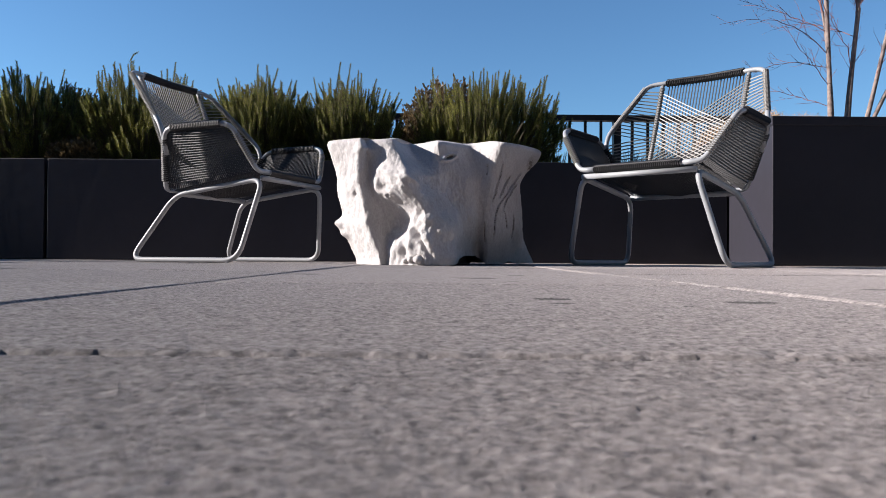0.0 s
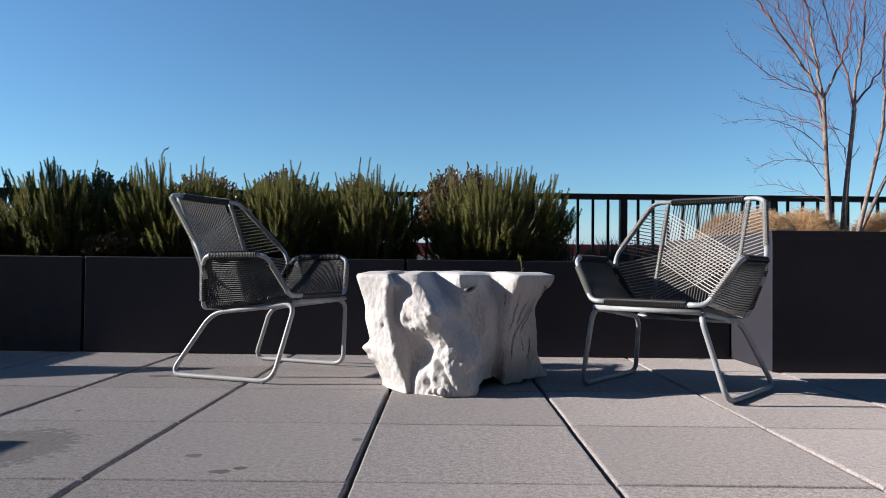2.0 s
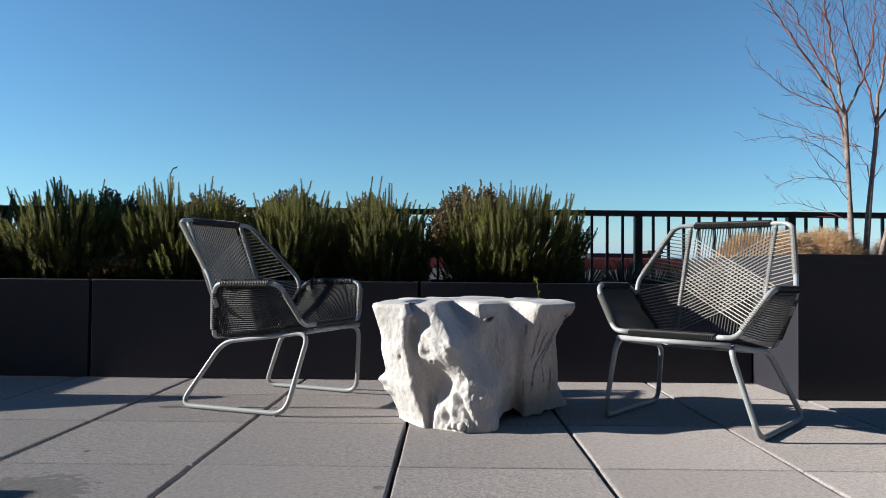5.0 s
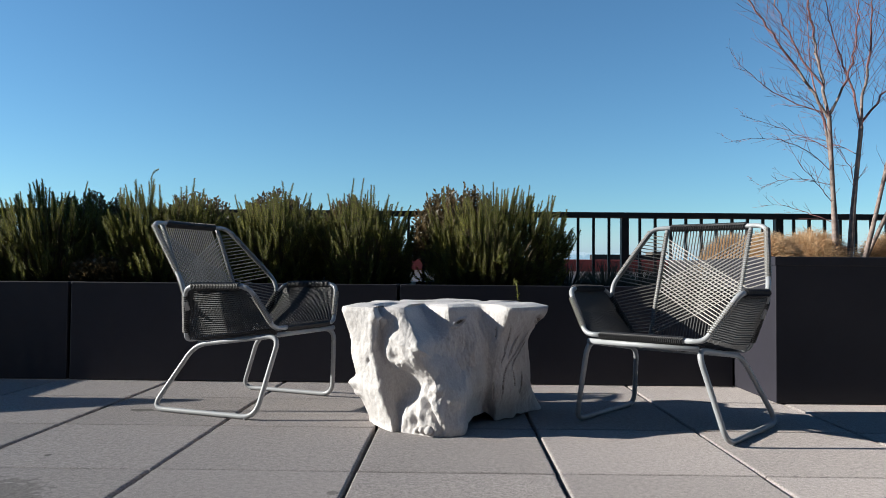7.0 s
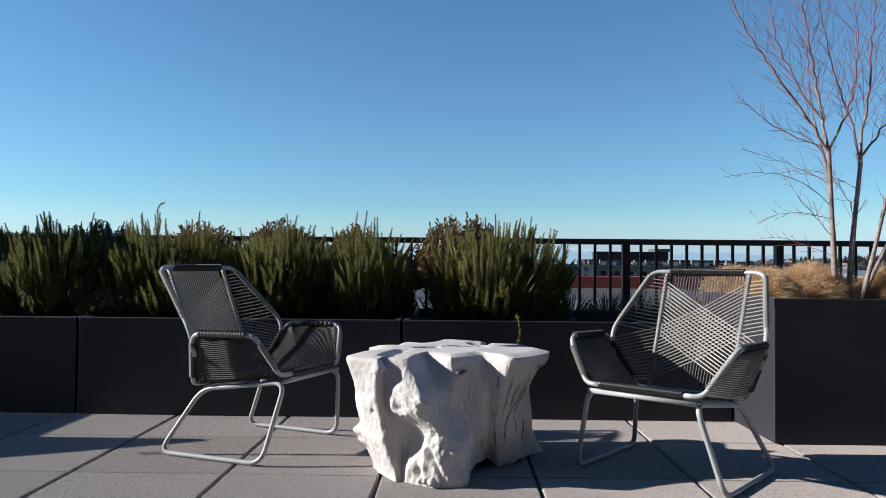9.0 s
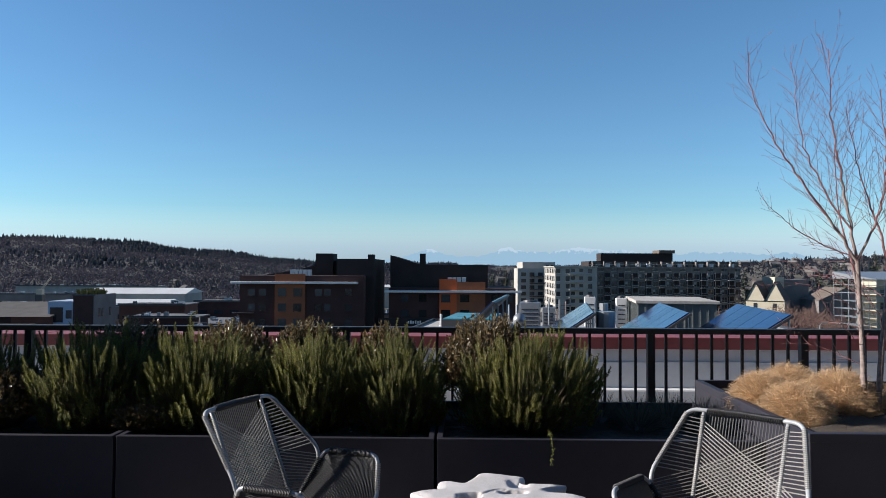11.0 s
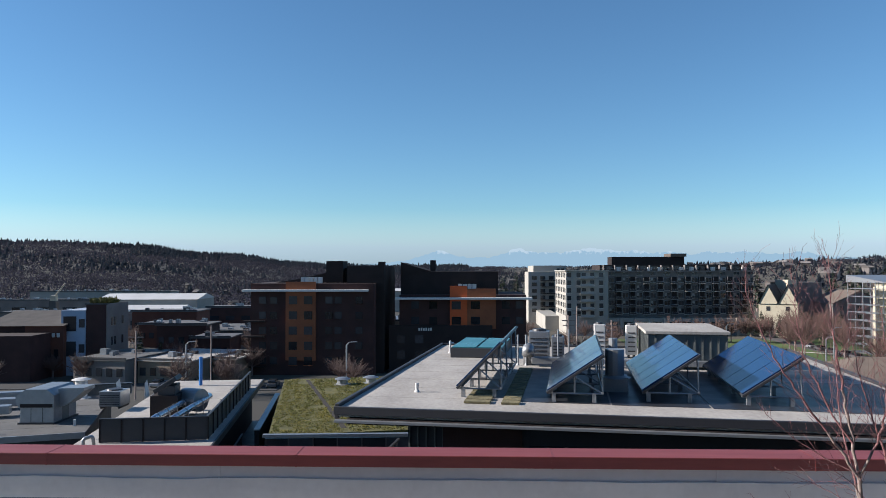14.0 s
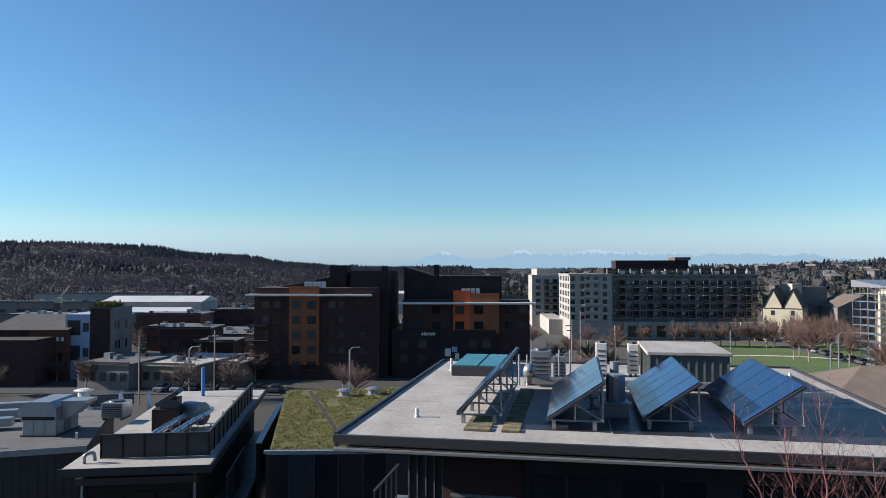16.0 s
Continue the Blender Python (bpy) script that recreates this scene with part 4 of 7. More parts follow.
GR = "dark green rosemary bush with upright spikes in a metal trough"
Z0 = LOW_TOP - 0.06
rosemary(-2.8, 2.15, Z0, 0.75, 0.66, 0.66, 400, 11, GR)
rosemary(-2.1, 2.12, Z0, 0.92, 0.72, 0.73, 760, 12, GR, -0.03)
rosemary(-1.42, 2.12, Z0, 0.88, 0.72, 0.71, 760, 13, "tall dark green rosemary bush with a curled tip in a trough", 0.0, True)
rosemary(-0.76, 2.14, Z0, 0.74, 0.7, 0.71, 640, 14, "sunlit green rosemary bush with upright spikes in a trough")
rosemary(-0.25, 2.14, Z0, 0.7, 0.7, 0.66, 600, 15, "sunlit green rosemary bush with upright spikes in a trough")
rosemary(0.54, 2.14, Z0, 1.02, 0.72, 0.68, 880, 16, "broad bright green rosemary bush fanning out over the trough", 0.06)


def trailing_sprig(x, y, z):
    random.seed(5)
    s = Soup()
    path = [Vector((0, 0, 0)), Vector((0.0, -0.08, 0.02)), Vector((0.01, -0.12, -0.06)), Vector((0.0, -0.125, -0.13))]
    for i in range(70):
        p = along(path, i / 69)
        s.leaf(p, away(1.9), away(1.0), random.uniform(0.014, 0.024), 0.005)
    tagged(s.make("rosemary_sprig", M["needle"], None), "yellow-green rosemary sprig hanging over the trough's edge", "shrub").matrix_basis = pose(x, y, z)


trailing_sprig(0.63, 1.785, 0.54)


def bronze_shrub(x, y, z, r, h, seed, label):
    """A rounded shrub of many small upturned bronze and green leaves."""
    random.seed(seed)
    thing = tagged(empty("bronze_shrub", pose(x, y, z)), label, "shrub", "bronze shrubs")
    leaves, wood = Soup(), Soup()
    for k in range(620):
        d = away(1.12)
        top = Vector((d.x * r, d.y * r, h * 0.4 + d.z * h * 0.6)) * random.uniform(0.88, 1.0)
        foot = Vector((d.x * r * 0.12, d.y * r * 0.12, 0))
        mid = Vector((d.x * r * 0.65, d.y * r * 0.65, h * 0.35))
        path = [foot, mid, top]
        for a, b in zip(path, path[1:]):
            wood.stick(a, b, 0.003, 0.002, 3)
        for i in range(30):
            s = 0.62 + 0.38 * i / 29
            p = along(path, s)
            out = (away(0.9) + d * 0.5).normalized()
            leaves.leaf(p, out, away(1.0), random.uniform(0.022, 0.034), 0.014)
    tagged(wood.make("stem", M["stem"], thing), kind="stuff")
    tagged(leaves.make("foliage", M["bronze_leaf"], thing, "small glossy bronze leaves"), kind="stuff")


# Out of view; added only to shade the bushes on the left.
planter_box("planter_trough", -4.6, -3.75, 1.95, 2.9, 1.8, "unseen very tall planter added to shade the left bushes", rim=0.04)
BR = "rounded shrub with small bronze leaves behind the rosemary"
bronze_shrub(-2.08, 2.58, Z0, 0.36, 0.655, 21, BR)
bronze_shrub(-1.4, 2.58, Z0, 0.36, 0.64, 22, BR)
bronze_shrub(-0.88, 2.58, Z0, 0.3, 0.66, 23, BR)
bronze_shrub(-0.37, 2.58, Z0, 0.26, 0.63, 24, BR)
bronze_shrub(-2.62, 2.08, Z0, 0.3, 0.4, 26, "low rounded shrub with olive bronze leaves at the trough's front")
bronze_shrub(-1.72, 2.0, Z0, 0.2, 0.22, 27, "low rounded shrub with olive bronze leaves at the trough's front")
bronze_shrub(0.32, 2.54, Z0, 0.34, 0.715, 25, "tall rounded shrub with small bronze leaves in the trough")


def tuft(name, x, y, z, r, h, blades, material, seed, label, category, group, width=0.0022, droop=0.5):
    random.seed(seed)
    s = Soup()
    for k in range(blades):
        d = away(1.05)
        size = random.uniform(0.86, 1.05)
        foot = Vector((d.x * r * 0.4, d.y * r * 0.4, h * 0.3 * d.z))
        tip = Vector((d.x * r, d.y * r, h * (0.12 + 0.88 * d.z))) * size
        mid = foot.lerp(tip, 0.6) + Vector((0, 0, h * 0.12 * droop))
        if droop > 0.4 and k % 5 < 3:
            foot = tip * random.uniform(0.74, 0.9)
            tip = foot + (d * 0.9 + away(2.0) * 0.7).normalized() * r * random.uniform(0.16, 0.34)
            mid = foot.lerp(tip, 0.5) + Vector((random.gauss(0, 0.01), random.gauss(0, 0.01), 0.008))
        s.blade(foot, mid, tip + Vector((random.gauss(0, 0.012), random.gauss(0, 0.012), 0)), width)
    ob = tagged(s.make(name, material, None), label, category, group)
    ob.matrix_basis = pose(x, y, z)
    return ob


TG = "mound of dry tan ornamental grass in the tall planter"
for i, (x, y, r, h) in enumerate([(1.99, 2.2, 0.2, 0.25), (2.42, 2.14, 0.24, 0.275), (2.03, 1.84, 0.2, 0.24), (2.92, 2.1, 0.24, 0.27), (3.4, 1.9, 0.25, 0.27), (2.35, 2.62, 0.2, 0.24), (3.3, 2.5, 0.25, 0.26)]):
    tuft("dry_grass", x, y, 0.6, r, h, 11000, M["grass"], 31 + i, TG, "grass", "dry grasses", 0.0021)
for i, (x, y) in enumerate([(1.02, 2.4), (1.22, 2.2), (1.45, 2.35), (1.62, 2.15)]):
    tuft("lavender", x, y, Z0, 0.2, 0.24, 420, M["lavender"], 41 + i, "small grey-green lavender plant in the trough", "shrub", "lavender plants", 0.004, 0.2)


def grow(twigs, p, d, length, radius, depth, up):
    """A slender twig that arches upwards and sheds finer ones on both sides."""
    n = max(int(length / 0.045), 3)
    turn = random.uniform(0, 6.28)
    for i in range(n):
        q = p + d * (length / n)
        r2 = max(radius * (1 - 0.6 / n), 0.0006)
        twigs.stick(p, q, radius, r2, 4)
        p, radius = q, r2
        d = (d + Vector((random.gauss(0, 0.075), random.gauss(0, 0.075), random.gauss(0, 0.05) + up * 0.22))).normalized()
        if depth > 0 and random.random() < 0.42:
            shoot(twigs, p, d, turn, length * random.uniform(0.3, 0.65) * (1.1 - 0.5 * i / n), radius * 0.7, depth - 1, up)
            turn += 2.6


def shoot(twigs, p, d, turn, length, radius, depth, up):
    a = d.orthogonal().normalized()
    a.rotate(Matrix.Rotation(turn, 3, d))
    nd = (d * random.uniform(0.7, 1.1) + a * random.uniform(0.45, 0.85) + Vector((0, 0, 0.12))).normalized()
    grow(twigs, p, nd, length, max(radius, 0.0007), depth, up)


def bare_tree():
    random.seed(77)
    thing = tagged(empty("bare_tree", pose(2.5, 2.0, 0.6)), "bare multi-stemmed young tree with red twigs in the tall planter", "tree")
    limbs, twigs = Soup(), Soup()
    # Each limb: points from its foot to its tip, radius at both ends, shoots along it, their length.
    lines = [
        ([(0.0, 0.0, 0), (-0.01, 0.0, 0.35), (-0.035, 0.0, 0.92)], 0.018, 0.0125, 7, 0.16),
        ([(-0.03, 0, 0.9), (-0.15, -0.02, 1.08), (-0.3, -0.05, 1.27), (-0.44, -0.04, 1.47), (-0.57, -0.02, 1.7), (-0.65, 0, 1.93), (-0.66, 0, 2.15)], 0.0085, 0.0018, 20, 0.24),
        ([(-0.03, 0, 0.93), (-0.19, 0.06, 1.0), (-0.34, 0.1, 1.1), (-0.46, 0.1, 1.2), (-0.56, 0.1, 1.32)], 0.004, 0.001, 9, 0.16),
        ([(-0.035, 0, 0.92), (-0.06, 0.05, 1.19), (-0.09, 0.08, 1.46), (-0.12, 0.1, 1.7), (-0.12, 0.1, 1.95), (-0.14, 0.1, 2.2)], 0.0095, 0.002, 22, 0.36),
        ([(-0.05, 0.03, 1.1), (-0.16, 0.08, 1.3), (-0.27, 0.12, 1.55), (-0.34, 0.1, 1.85), (-0.37, 0.1, 2.12)], 0.006, 0.0015, 16, 0.32),
        ([(-0.035, 0, 0.92), (0.05, -0.04, 1.12), (0.09, -0.08, 1.36), (0.08, -0.1, 1.6), (0.04, -0.12, 1.9)], 0.0075, 0.002, 16, 0.32),
        ([(0.04, 0.05, 0), (0.02, 0.05, 0.45), (-0.02, 0.06, 0.86), (-0.06, 0.16, 1.2), (-0.05, 0.22, 1.6)], 0.011, 0.0025, 9, 0.28),
        ([(0.07, 0, 0), (0.1, 0, 0.4), (0.15, 0.0, 0.86)], 0.018, 0.0125, 5, 0.16),
        ([(0.15, 0.0, 0.84), (0.12, 0.03, 1.11), (0.06, 0.08, 1.33), (0.0, 0.1, 1.58), (-0.03, 0.12, 1.85)], 0.007, 0.0018, 15, 0.32),
        ([(0.15, 0.0, 0.86), (0.17, 0.0, 1.1), (0.2, -0.02, 1.4), (0.23, -0.02, 1.7), (0.22, -0.02, 2.0)], 0.009, 0.002, 18, 0.34),
        ([(0.15, 0.0, 0.88), (0.28, 0.05, 1.03), (0.45, 0.12, 1.2), (0.55, 0.16, 1.5)], 0.007, 0.0018, 12, 0.32),
        ([(0.12, -0.03, 0), (0.2, -0.03, 0.3), (0.3, -0.03, 0.73)], 0.015, 0.011, 4, 0.16),
        ([(0.3, -0.03, 0.73), (0.29, -0.05, 1.0), (0.3, -0.06, 1.28), (0.32, -0.05, 1.61), (0.34, -0.05, 1.95)], 0.009, 0.002, 14, 0.32),
        ([(0.3, -0.03, 0.73), (0.42, -0.1, 1.0), (0.52, -0.2, 1.4), (0.6, -0.2, 1.75)], 0.008, 0.002, 12, 0.3),
        ([(0.14, 0.03, 0), (0.36, 0.05, 0.44), (0.62, 0.1, 0.85), (0.85, 0.15, 1.3)], 0.013, 0.003, 12, 0.3),
        ([(-0.03, 0.0, 0.6), (-0.15, -0.02, 0.7), (-0.3, -0.03, 0.77), (-0.48, -0.02, 0.79), (-0.64, 0, 0.76)], 0.0026, 0.0009, 5, 0.13),
        ([(-0.02, 0, 0.42), (-0.12, -0.06, 0.5), (-0.26, -0.1, 0.62), (-0.33, -0.1, 0.76)], 0.0022, 0.0009, 4, 0.14),
        ([(0.0, 0.02, 0.3), (-0.12, 0.1, 0.37), (-0.26, 0.14, 0.42), (-0.36, 0.16, 0.41)], 0.002, 0.0009, 4, 0.12),
        ([(-0.03, 0.0, 0.72), (-0.14, 0.05, 0.8), (-0.3, 0.09, 0.88), (-0.5, 0.1, 0.94)], 0.0026, 0.0009, 5, 0.14),
        ([(-0.02, 0.0, 0.52), (-0.16, 0.03, 0.56), (-0.32, 0.06, 0.55), (-0.42, 0.06, 0.5)], 0.0022, 0.0009, 5, 0.13),
        ([(-0.02, 0.0, 0.8), (-0.12, -0.08, 0.92), (-0.27, -0.14, 1.0), (-0.4, -0.16, 1.02)], 0.0026, 0.0009, 6, 0.15),
        ([(0.12, 0.0, 0.7), (0.04, 0.1, 0.78), (-0.08, 0.2, 0.84), (-0.2, 0.26, 0.82)], 0.0024, 0.0009, 5, 0.14),
        ([(0.11, 0.0, 0.5), (0.02, -0.1, 0.64), (-0.1, -0.16, 0.74), (-0.2, -0.2, 0.86)], 0.0022, 0.0009, 5, 0.14),
    ]
    for pts, r0, r1, count, reach in lines:
        line = rounded([Vector(p) for p in pts], 0.12, 4)
        n = len(line) - 1
        for i in range(n):
            w = 0.006 if r0 < 0.01 else 0.0
            line[i + 1] = line[i + 1] + Vector((random.gauss(0, w), random.gauss(0, w), 0)) * (i + 1 < n)
        for i in range(n):
            ra, rb = r0 + (r1 - r0) * i / n, r0 + (r1 - r0) * (i + 1) / n
            (limbs if ra > 0.007 else twigs).stick(line[i], line[i + 1], ra, rb, 8)
        count = int(count * 2.0)
        for k in range(count):
            t = 0.14 + 0.86 * (k + random.random() * 0.6) / count if r0 < 0.0105 else random.uniform(0.45, 0.98)
            q, q2 = along(line, min(t, 0.995)), along(line, min(t + 0.02, 1.0))
            d = (q2 - q).normalized() if (q2 - q).length > 1e-5 else Vector((0, 0, 1))
            shoot(twigs, q, d, k * 2.4 + random.uniform(-0.5, 0.5), reach * random.uniform(0.45, 1.1) * (1.1 - 0.4 * t), 0.0018 - 0.0008 * t, 1 if random.random() < 0.6 else 2, 0.2)
    limbs.make("trunk", M["bark"], thing, "pale tan bark", True)
    tagged(twigs.make("twig", M["twig"], thing, "thin reddish twigs"), kind="stuff")


bare_tree()


# ---- the neighbouring roofs ----
GROUND = -20.0


def seams(parent, x0, x1, y, z0, z1, step, material, along_y=False):
    """Standing seams on a metal wall."""
    n = int(abs(x1 - x0) / step)
    for k in range(n + 1):
        x = x0 + (x1 - x0) * k / max(n, 1)
        if along_y:
            block("standing_seam", y - 0.03, y + 0.03, x - 0.02, x + 0.02, z0, z1, material, parent)
        else:
            block("standing_seam", x - 0.02, x + 0.02, y - 0.03, y + 0.03, z0, z1, material, parent)


def solar_building():
    """Flat pale roof with a dark edge; the local x runs along its front eave."""
    thing = tagged(empty("solar_roof_building", pose(-3.68, 19.25, -1.4, 0, 0, -8.0)), "dark metal-clad building with a pale flat roof and solar arrays", "building")
    block("wall", 1.9, 16.6, 1.0, 17.0, -18.6, -0.55, M["seam_metal"], thing, "dark standing-seam metal walls")
    bm = bmesh.new()
    add_box(bm, 0, 17.5, 0, 17.9, -0.28, 0.0, 0.02)
    part("roof", bm, M["tan_roof"], thing, "pale weathered flat roof membrane")
    bm = bmesh.new()
    add_box(bm, -0.12, 17.62, -0.12, 0.0, -0.2, 0.04, 0.015)
    add_box(bm, -0.12, 0.0, 0.0, 18, -0.34, 0.1, 0.015)
    add_box(bm, 17.5, 17.62, 0.0, 18, -0.34, 0.1, 0.015)
    add_box(bm, 0, 17.5, 17.9, 18.0, -0.34, 0.1, 0.015)
    part("roof_edge", bm, M["seam_metal"], thing, "dark metal roof edge")
    bm = bmesh.new()
    add_box(bm, -0.05, 17.5, -0.3, -0.14, -0.4, -0.32, 0.01)
    part("gutter", bm, M["galv"], thing, "pale grey gutter under the eave")
    bm = bmesh.new()
    add_box(bm, 0.3, 17.4, -0.14, 1.0, -0.46, -0.3, 0.01)
    part("soffit", bm, M["black_wall"], thing, "black soffit")
    block("balcony_deck", 1.2, 1.86, -0.4, 2.5, -2.6, -2.45, M["galv"], thing, "pale balcony deck")
    for k in range(5):
        block("balcony_picket", 1.22, 1.26, -0.4 + k * 0.65, -0.36 + k * 0.65, -2.45, -1.5, M["seam_metal"], thing)
    block("balcony_handrail", 1.2, 1.28, -0.42, 2.5, -1.5, -1.44, M["seam_metal"], thing)
    # Paler metal on these ribs paints in the light that catches them.
    seams(thing, 1.95, 3.0, 0.98, -6, -0.6, 0.26, M["shed_metal"])
    for x in (5.6, 8.3, 11.6, 14.0):
        w = block("window", x, x + 2.3, 0.96, 1.05, -3.6, -1.15, M["glass"], thing, "dark wide window")
        block("mullion", x + 1.05, x + 1.15, 0.9, 1.0, -3.6, -1.15, M["seam_metal"], thing)
    # Dark sheets laid where the arrays' shade falls, to deepen it.
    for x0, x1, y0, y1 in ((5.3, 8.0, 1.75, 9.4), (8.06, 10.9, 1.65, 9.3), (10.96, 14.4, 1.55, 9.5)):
        block("roof_patch", x0, x1, y0, y1, 0.007, 0.014, M["shade_roof"], thing, "dark sheet standing in for solar array shade")
    block("roof_patch", 14.46, 17.3, 1.5, 7.2, 0.007, 0.014, M["shade_roof"], thing, "dark sheet standing in for solar array shade")
    block("roof_patch", 14.9, 17.0, 8.2, 10.4, 0.007, 0.014, M["shade_roof"], thing, "dark sheet standing in for solar array shade")
    block("wall_panel", 3.0, 5.4, 0.93, 0.99, -3.8, -0.6, M["brick_dark"], thing, "dark red wall panel")
    for x in (3.3, 4.3):
        block("window", x, x + 0.85, 0.88, 0.95, -3.4, -1.9, M["dim_pane"], thing, "window onto a dim pale room")
        block("window_frame", x - 0.06, x + 0.91, 0.9, 0.94, -1.9, -1.82, M["galv"], thing)
    for k in range(1, 9):
        block("membrane_lap", 0.02, 17.45, k * 1.95, k * 1.95 + 0.05, 0.0, 0.006, M["tan_roof"], thing)
    return thing


SB = solar_building()
SBM = SB.matrix_basis.copy()


def on_roof(x, y, z=0.0, turn=0.0):
    """A place on the solar building's roof: metres along its front eave and back from it."""
    return SBM @ pose(x, y, z, 0, 0, turn)


def solar_array(length, count, wide=1.68, hi=1.5):
    thing = tagged(empty("solar_array"), "tilted rack of blue glazed solar panels on a flat roof", "solar panels", "solar arrays")
    lo = 0.36
    tilt = math.atan2(hi - lo, wide)
    slope = math.hypot(hi - lo, wide)
    m = pose(0, 0, lo, 0, -math.degrees(tilt), 0)
    bm = bmesh.new()
    add_box(bm, -0.04, slope + 0.04, -0.05, length + 0.05, -0.09, -0.012, 0.01, m)
    part("frame", bm, M["seam_metal"], thing, "dark panel frame")
    step = length / count
    bm = bmesh.new()
    add_box(bm, 0.0, slope, 0.02, step - 0.02, -0.012, 0.03, 0.006)
    me = bpy.data.meshes.new("solar_panel")
    bm.to_mesh(me)
    bm.free()
    me.materials.append(M["solar"])
    for k in range(count):
        ob = new("solar_panel", me)
        ob.parent = thing
        ob.matrix_basis = m @ pose(0, k * step, 0)
    for y in [0.15, length * 0.33, length * 0.66, length - 0.15]:
        bm = bmesh.new()
        add_tube(bm, [(0.0, y, 0.28), (wide + 0.02, y, 0.28), (wide - 0.02, y, hi - 0.1)], 0.035, 5)
        add_tube(bm, [(wide * 0.5, y, 0.3), (wide * 0.5, y, lo + (hi - lo) * 0.5 - 0.08)], 0.03, 5)
        add_tube(bm, [(wide * 0.5, y, lo + (hi - lo) * 0.45 - 0.08), (wide, y, 0.3)], 0.025, 5)
        part("strut", bm, M["galv"], thing, "galvanised strut")
        for x in (0.2, wide * 0.85):
            block("foot", x - 0.06, x + 0.06, y - 0.06, y + 0.06, 0, 0.3, M["galv"], thing)
    bm = bmesh.new()
    add_tube(bm, [(0.15, 0, 0.33), (0.15, length, 0.33)], 0.04, 5)
    add_tube(bm, [(wide, 0, 0.33), (wide, length, 0.33)], 0.04, 5)
    part("base_rail", bm, M["galv"], thing, "galvanised rail")
    return thing


solar_array(6.6, 5, 1.42, 1.78).matrix_basis = on_roof(3.22, 2.2, 0, 0)
sa = solar_array(6.6, 5)
sa.matrix_basis = on_roof(6.11, 1.8)
for x, y in ((9.0, 2.3), (11.9, 2.15)):
    copy_thing(sa, on_roof(x, y))


def skylight_box(x, y, w, d):
    thing = tagged(empty("skylight", on_roof(x, y)), "low rooflight with two teal glass panes in a dark curb", "skylight")
    bm = bmesh.new()
    add_box(bm, 0, w, 0, d, 0, 0.45, 0.02)
    part("curb", bm, M["seam_metal"], thing)
    for k in range(2):
        bm = bmesh.new()
        add_box(bm, 0.06 + k * w / 2, w / 2 - 0.05 + k * w / 2, 0.06, d - 0.06, 0.45, 0.5, 0.01)
        part("pane", bm, M["skylight"], thing, "teal glass pane")


skylight_box(1.3, 12.5, 2.45, 4.7)


def roof_shed():
    thing = tagged(empty("roof_shed", on_roof(10.0, 10.2)), "grey-green standing-seam roof shed with a white top", "shed")
    block("wall", 0, 3.1, 0, 4.5, 0, 1.42, M["shed_metal"], thing)
    seams(thing, 0.0, 3.1, 0, 0, 1.42, 0.29, M["shed_metal"])
    seams(thing, 0.0, 4.5, 0, 0, 1.42, 0.35, M["shed_metal"], True)
    bm = bmesh.new()
    add_box(bm, -0.12, 3.22, -0.12, 4.62, 1.42, 1.55, 0.02)
    part("roof", bm, M["tan_roof"], thing, "white flat top")


roof_shed()


def vent_pipe(m, h, r, material, label, cap=0.0):
    thing = tagged(empty("vent_pipe", m), label, "vent pipe", "roof vents")
    bm = bmesh.new()
    add_tube(bm, [(0, 0, 0), (0, 0, h)], r, 12)
    part("pipe", bm, material, thing, smooth=False)
    bm = bmesh.new()
    bmesh.ops.create_cone(bm, cap_ends=True, segments=12, radius1=r * 1.7, radius2=r * 1.1, depth=0.08, matrix=pose(0, 0, 0.04))
    part("flashing", bm, material, thing)
    if cap:
        bm = bmesh.new()
        bmesh.ops.create_cone(bm, cap_ends=True, segments=14, radius1=cap, radius2=cap * 0.5, depth=0.12, matrix=pose(0, 0, h + 0.1))
        part("cap", bm, material, thing)


for x, y, h in ((1.75, 3.0, 0.3), (1.0, 14.2, 0.6), (7.2, 12.5, 0.6), (15.6, 11.0, 0.7)):
    vent_pipe(on_roof(x, y), h, 0.06, M["white_paint"], "short white vent pipe on the flat roof")
vent_pipe(on_roof(8.3, 4.4, 0.45), 0.95, 0.32, M["galv"], "wide galvanised exhaust duct on the flat roof")
tagged(box("duct_curb", -0.42, 0.42, -0.42, 0.42, 0.0, 0.5, M["galv"], None, "", 0.02), "square galvanised curb under an exhaust duct", "curb").matrix_basis = on_roof(8.3, 4.4)
vent_pipe(on_roof(8.35, 6.2), 1.6, 0.16, M["galv"], "slim galvanised vent pipe on the flat roof")


def air_unit(m, w, d, h, label, material=None):
    """A roof air unit: cabinet, fan grille and feet."""
    thing = tagged(empty("air_unit", m), label, "air unit", "roof air units")
    bm = bmesh.new()
    add_box(bm, 0, w, 0, d, 0.15, h, 0.03)
    part("cabinet", bm, material or M["galv"], thing)
    for x in (0.08, w - 0.16):
        block("foot", x, x + 0.08, 0.05, d - 0.05, 0, 0.15, M["seam_metal"], thing)
    for k in range(5):
        z = 0.3 + (h - 0.45) * k / 5
        block("louvre", 0.08, w - 0.08, -0.025, 0.01, z, z + 0.05, M["seam_metal"], thing)
    bm = bmesh.new()
    bmesh.ops.create_cone(bm, cap_ends=True, segments=16, radius1=min(w, d) * 0.36, radius2=min(w, d) * 0.33, depth=0.1, matrix=pose(w / 2, d / 2, h + 0.04))
    part("fan_ring", bm, M["seam_metal"], thing)
    return thing


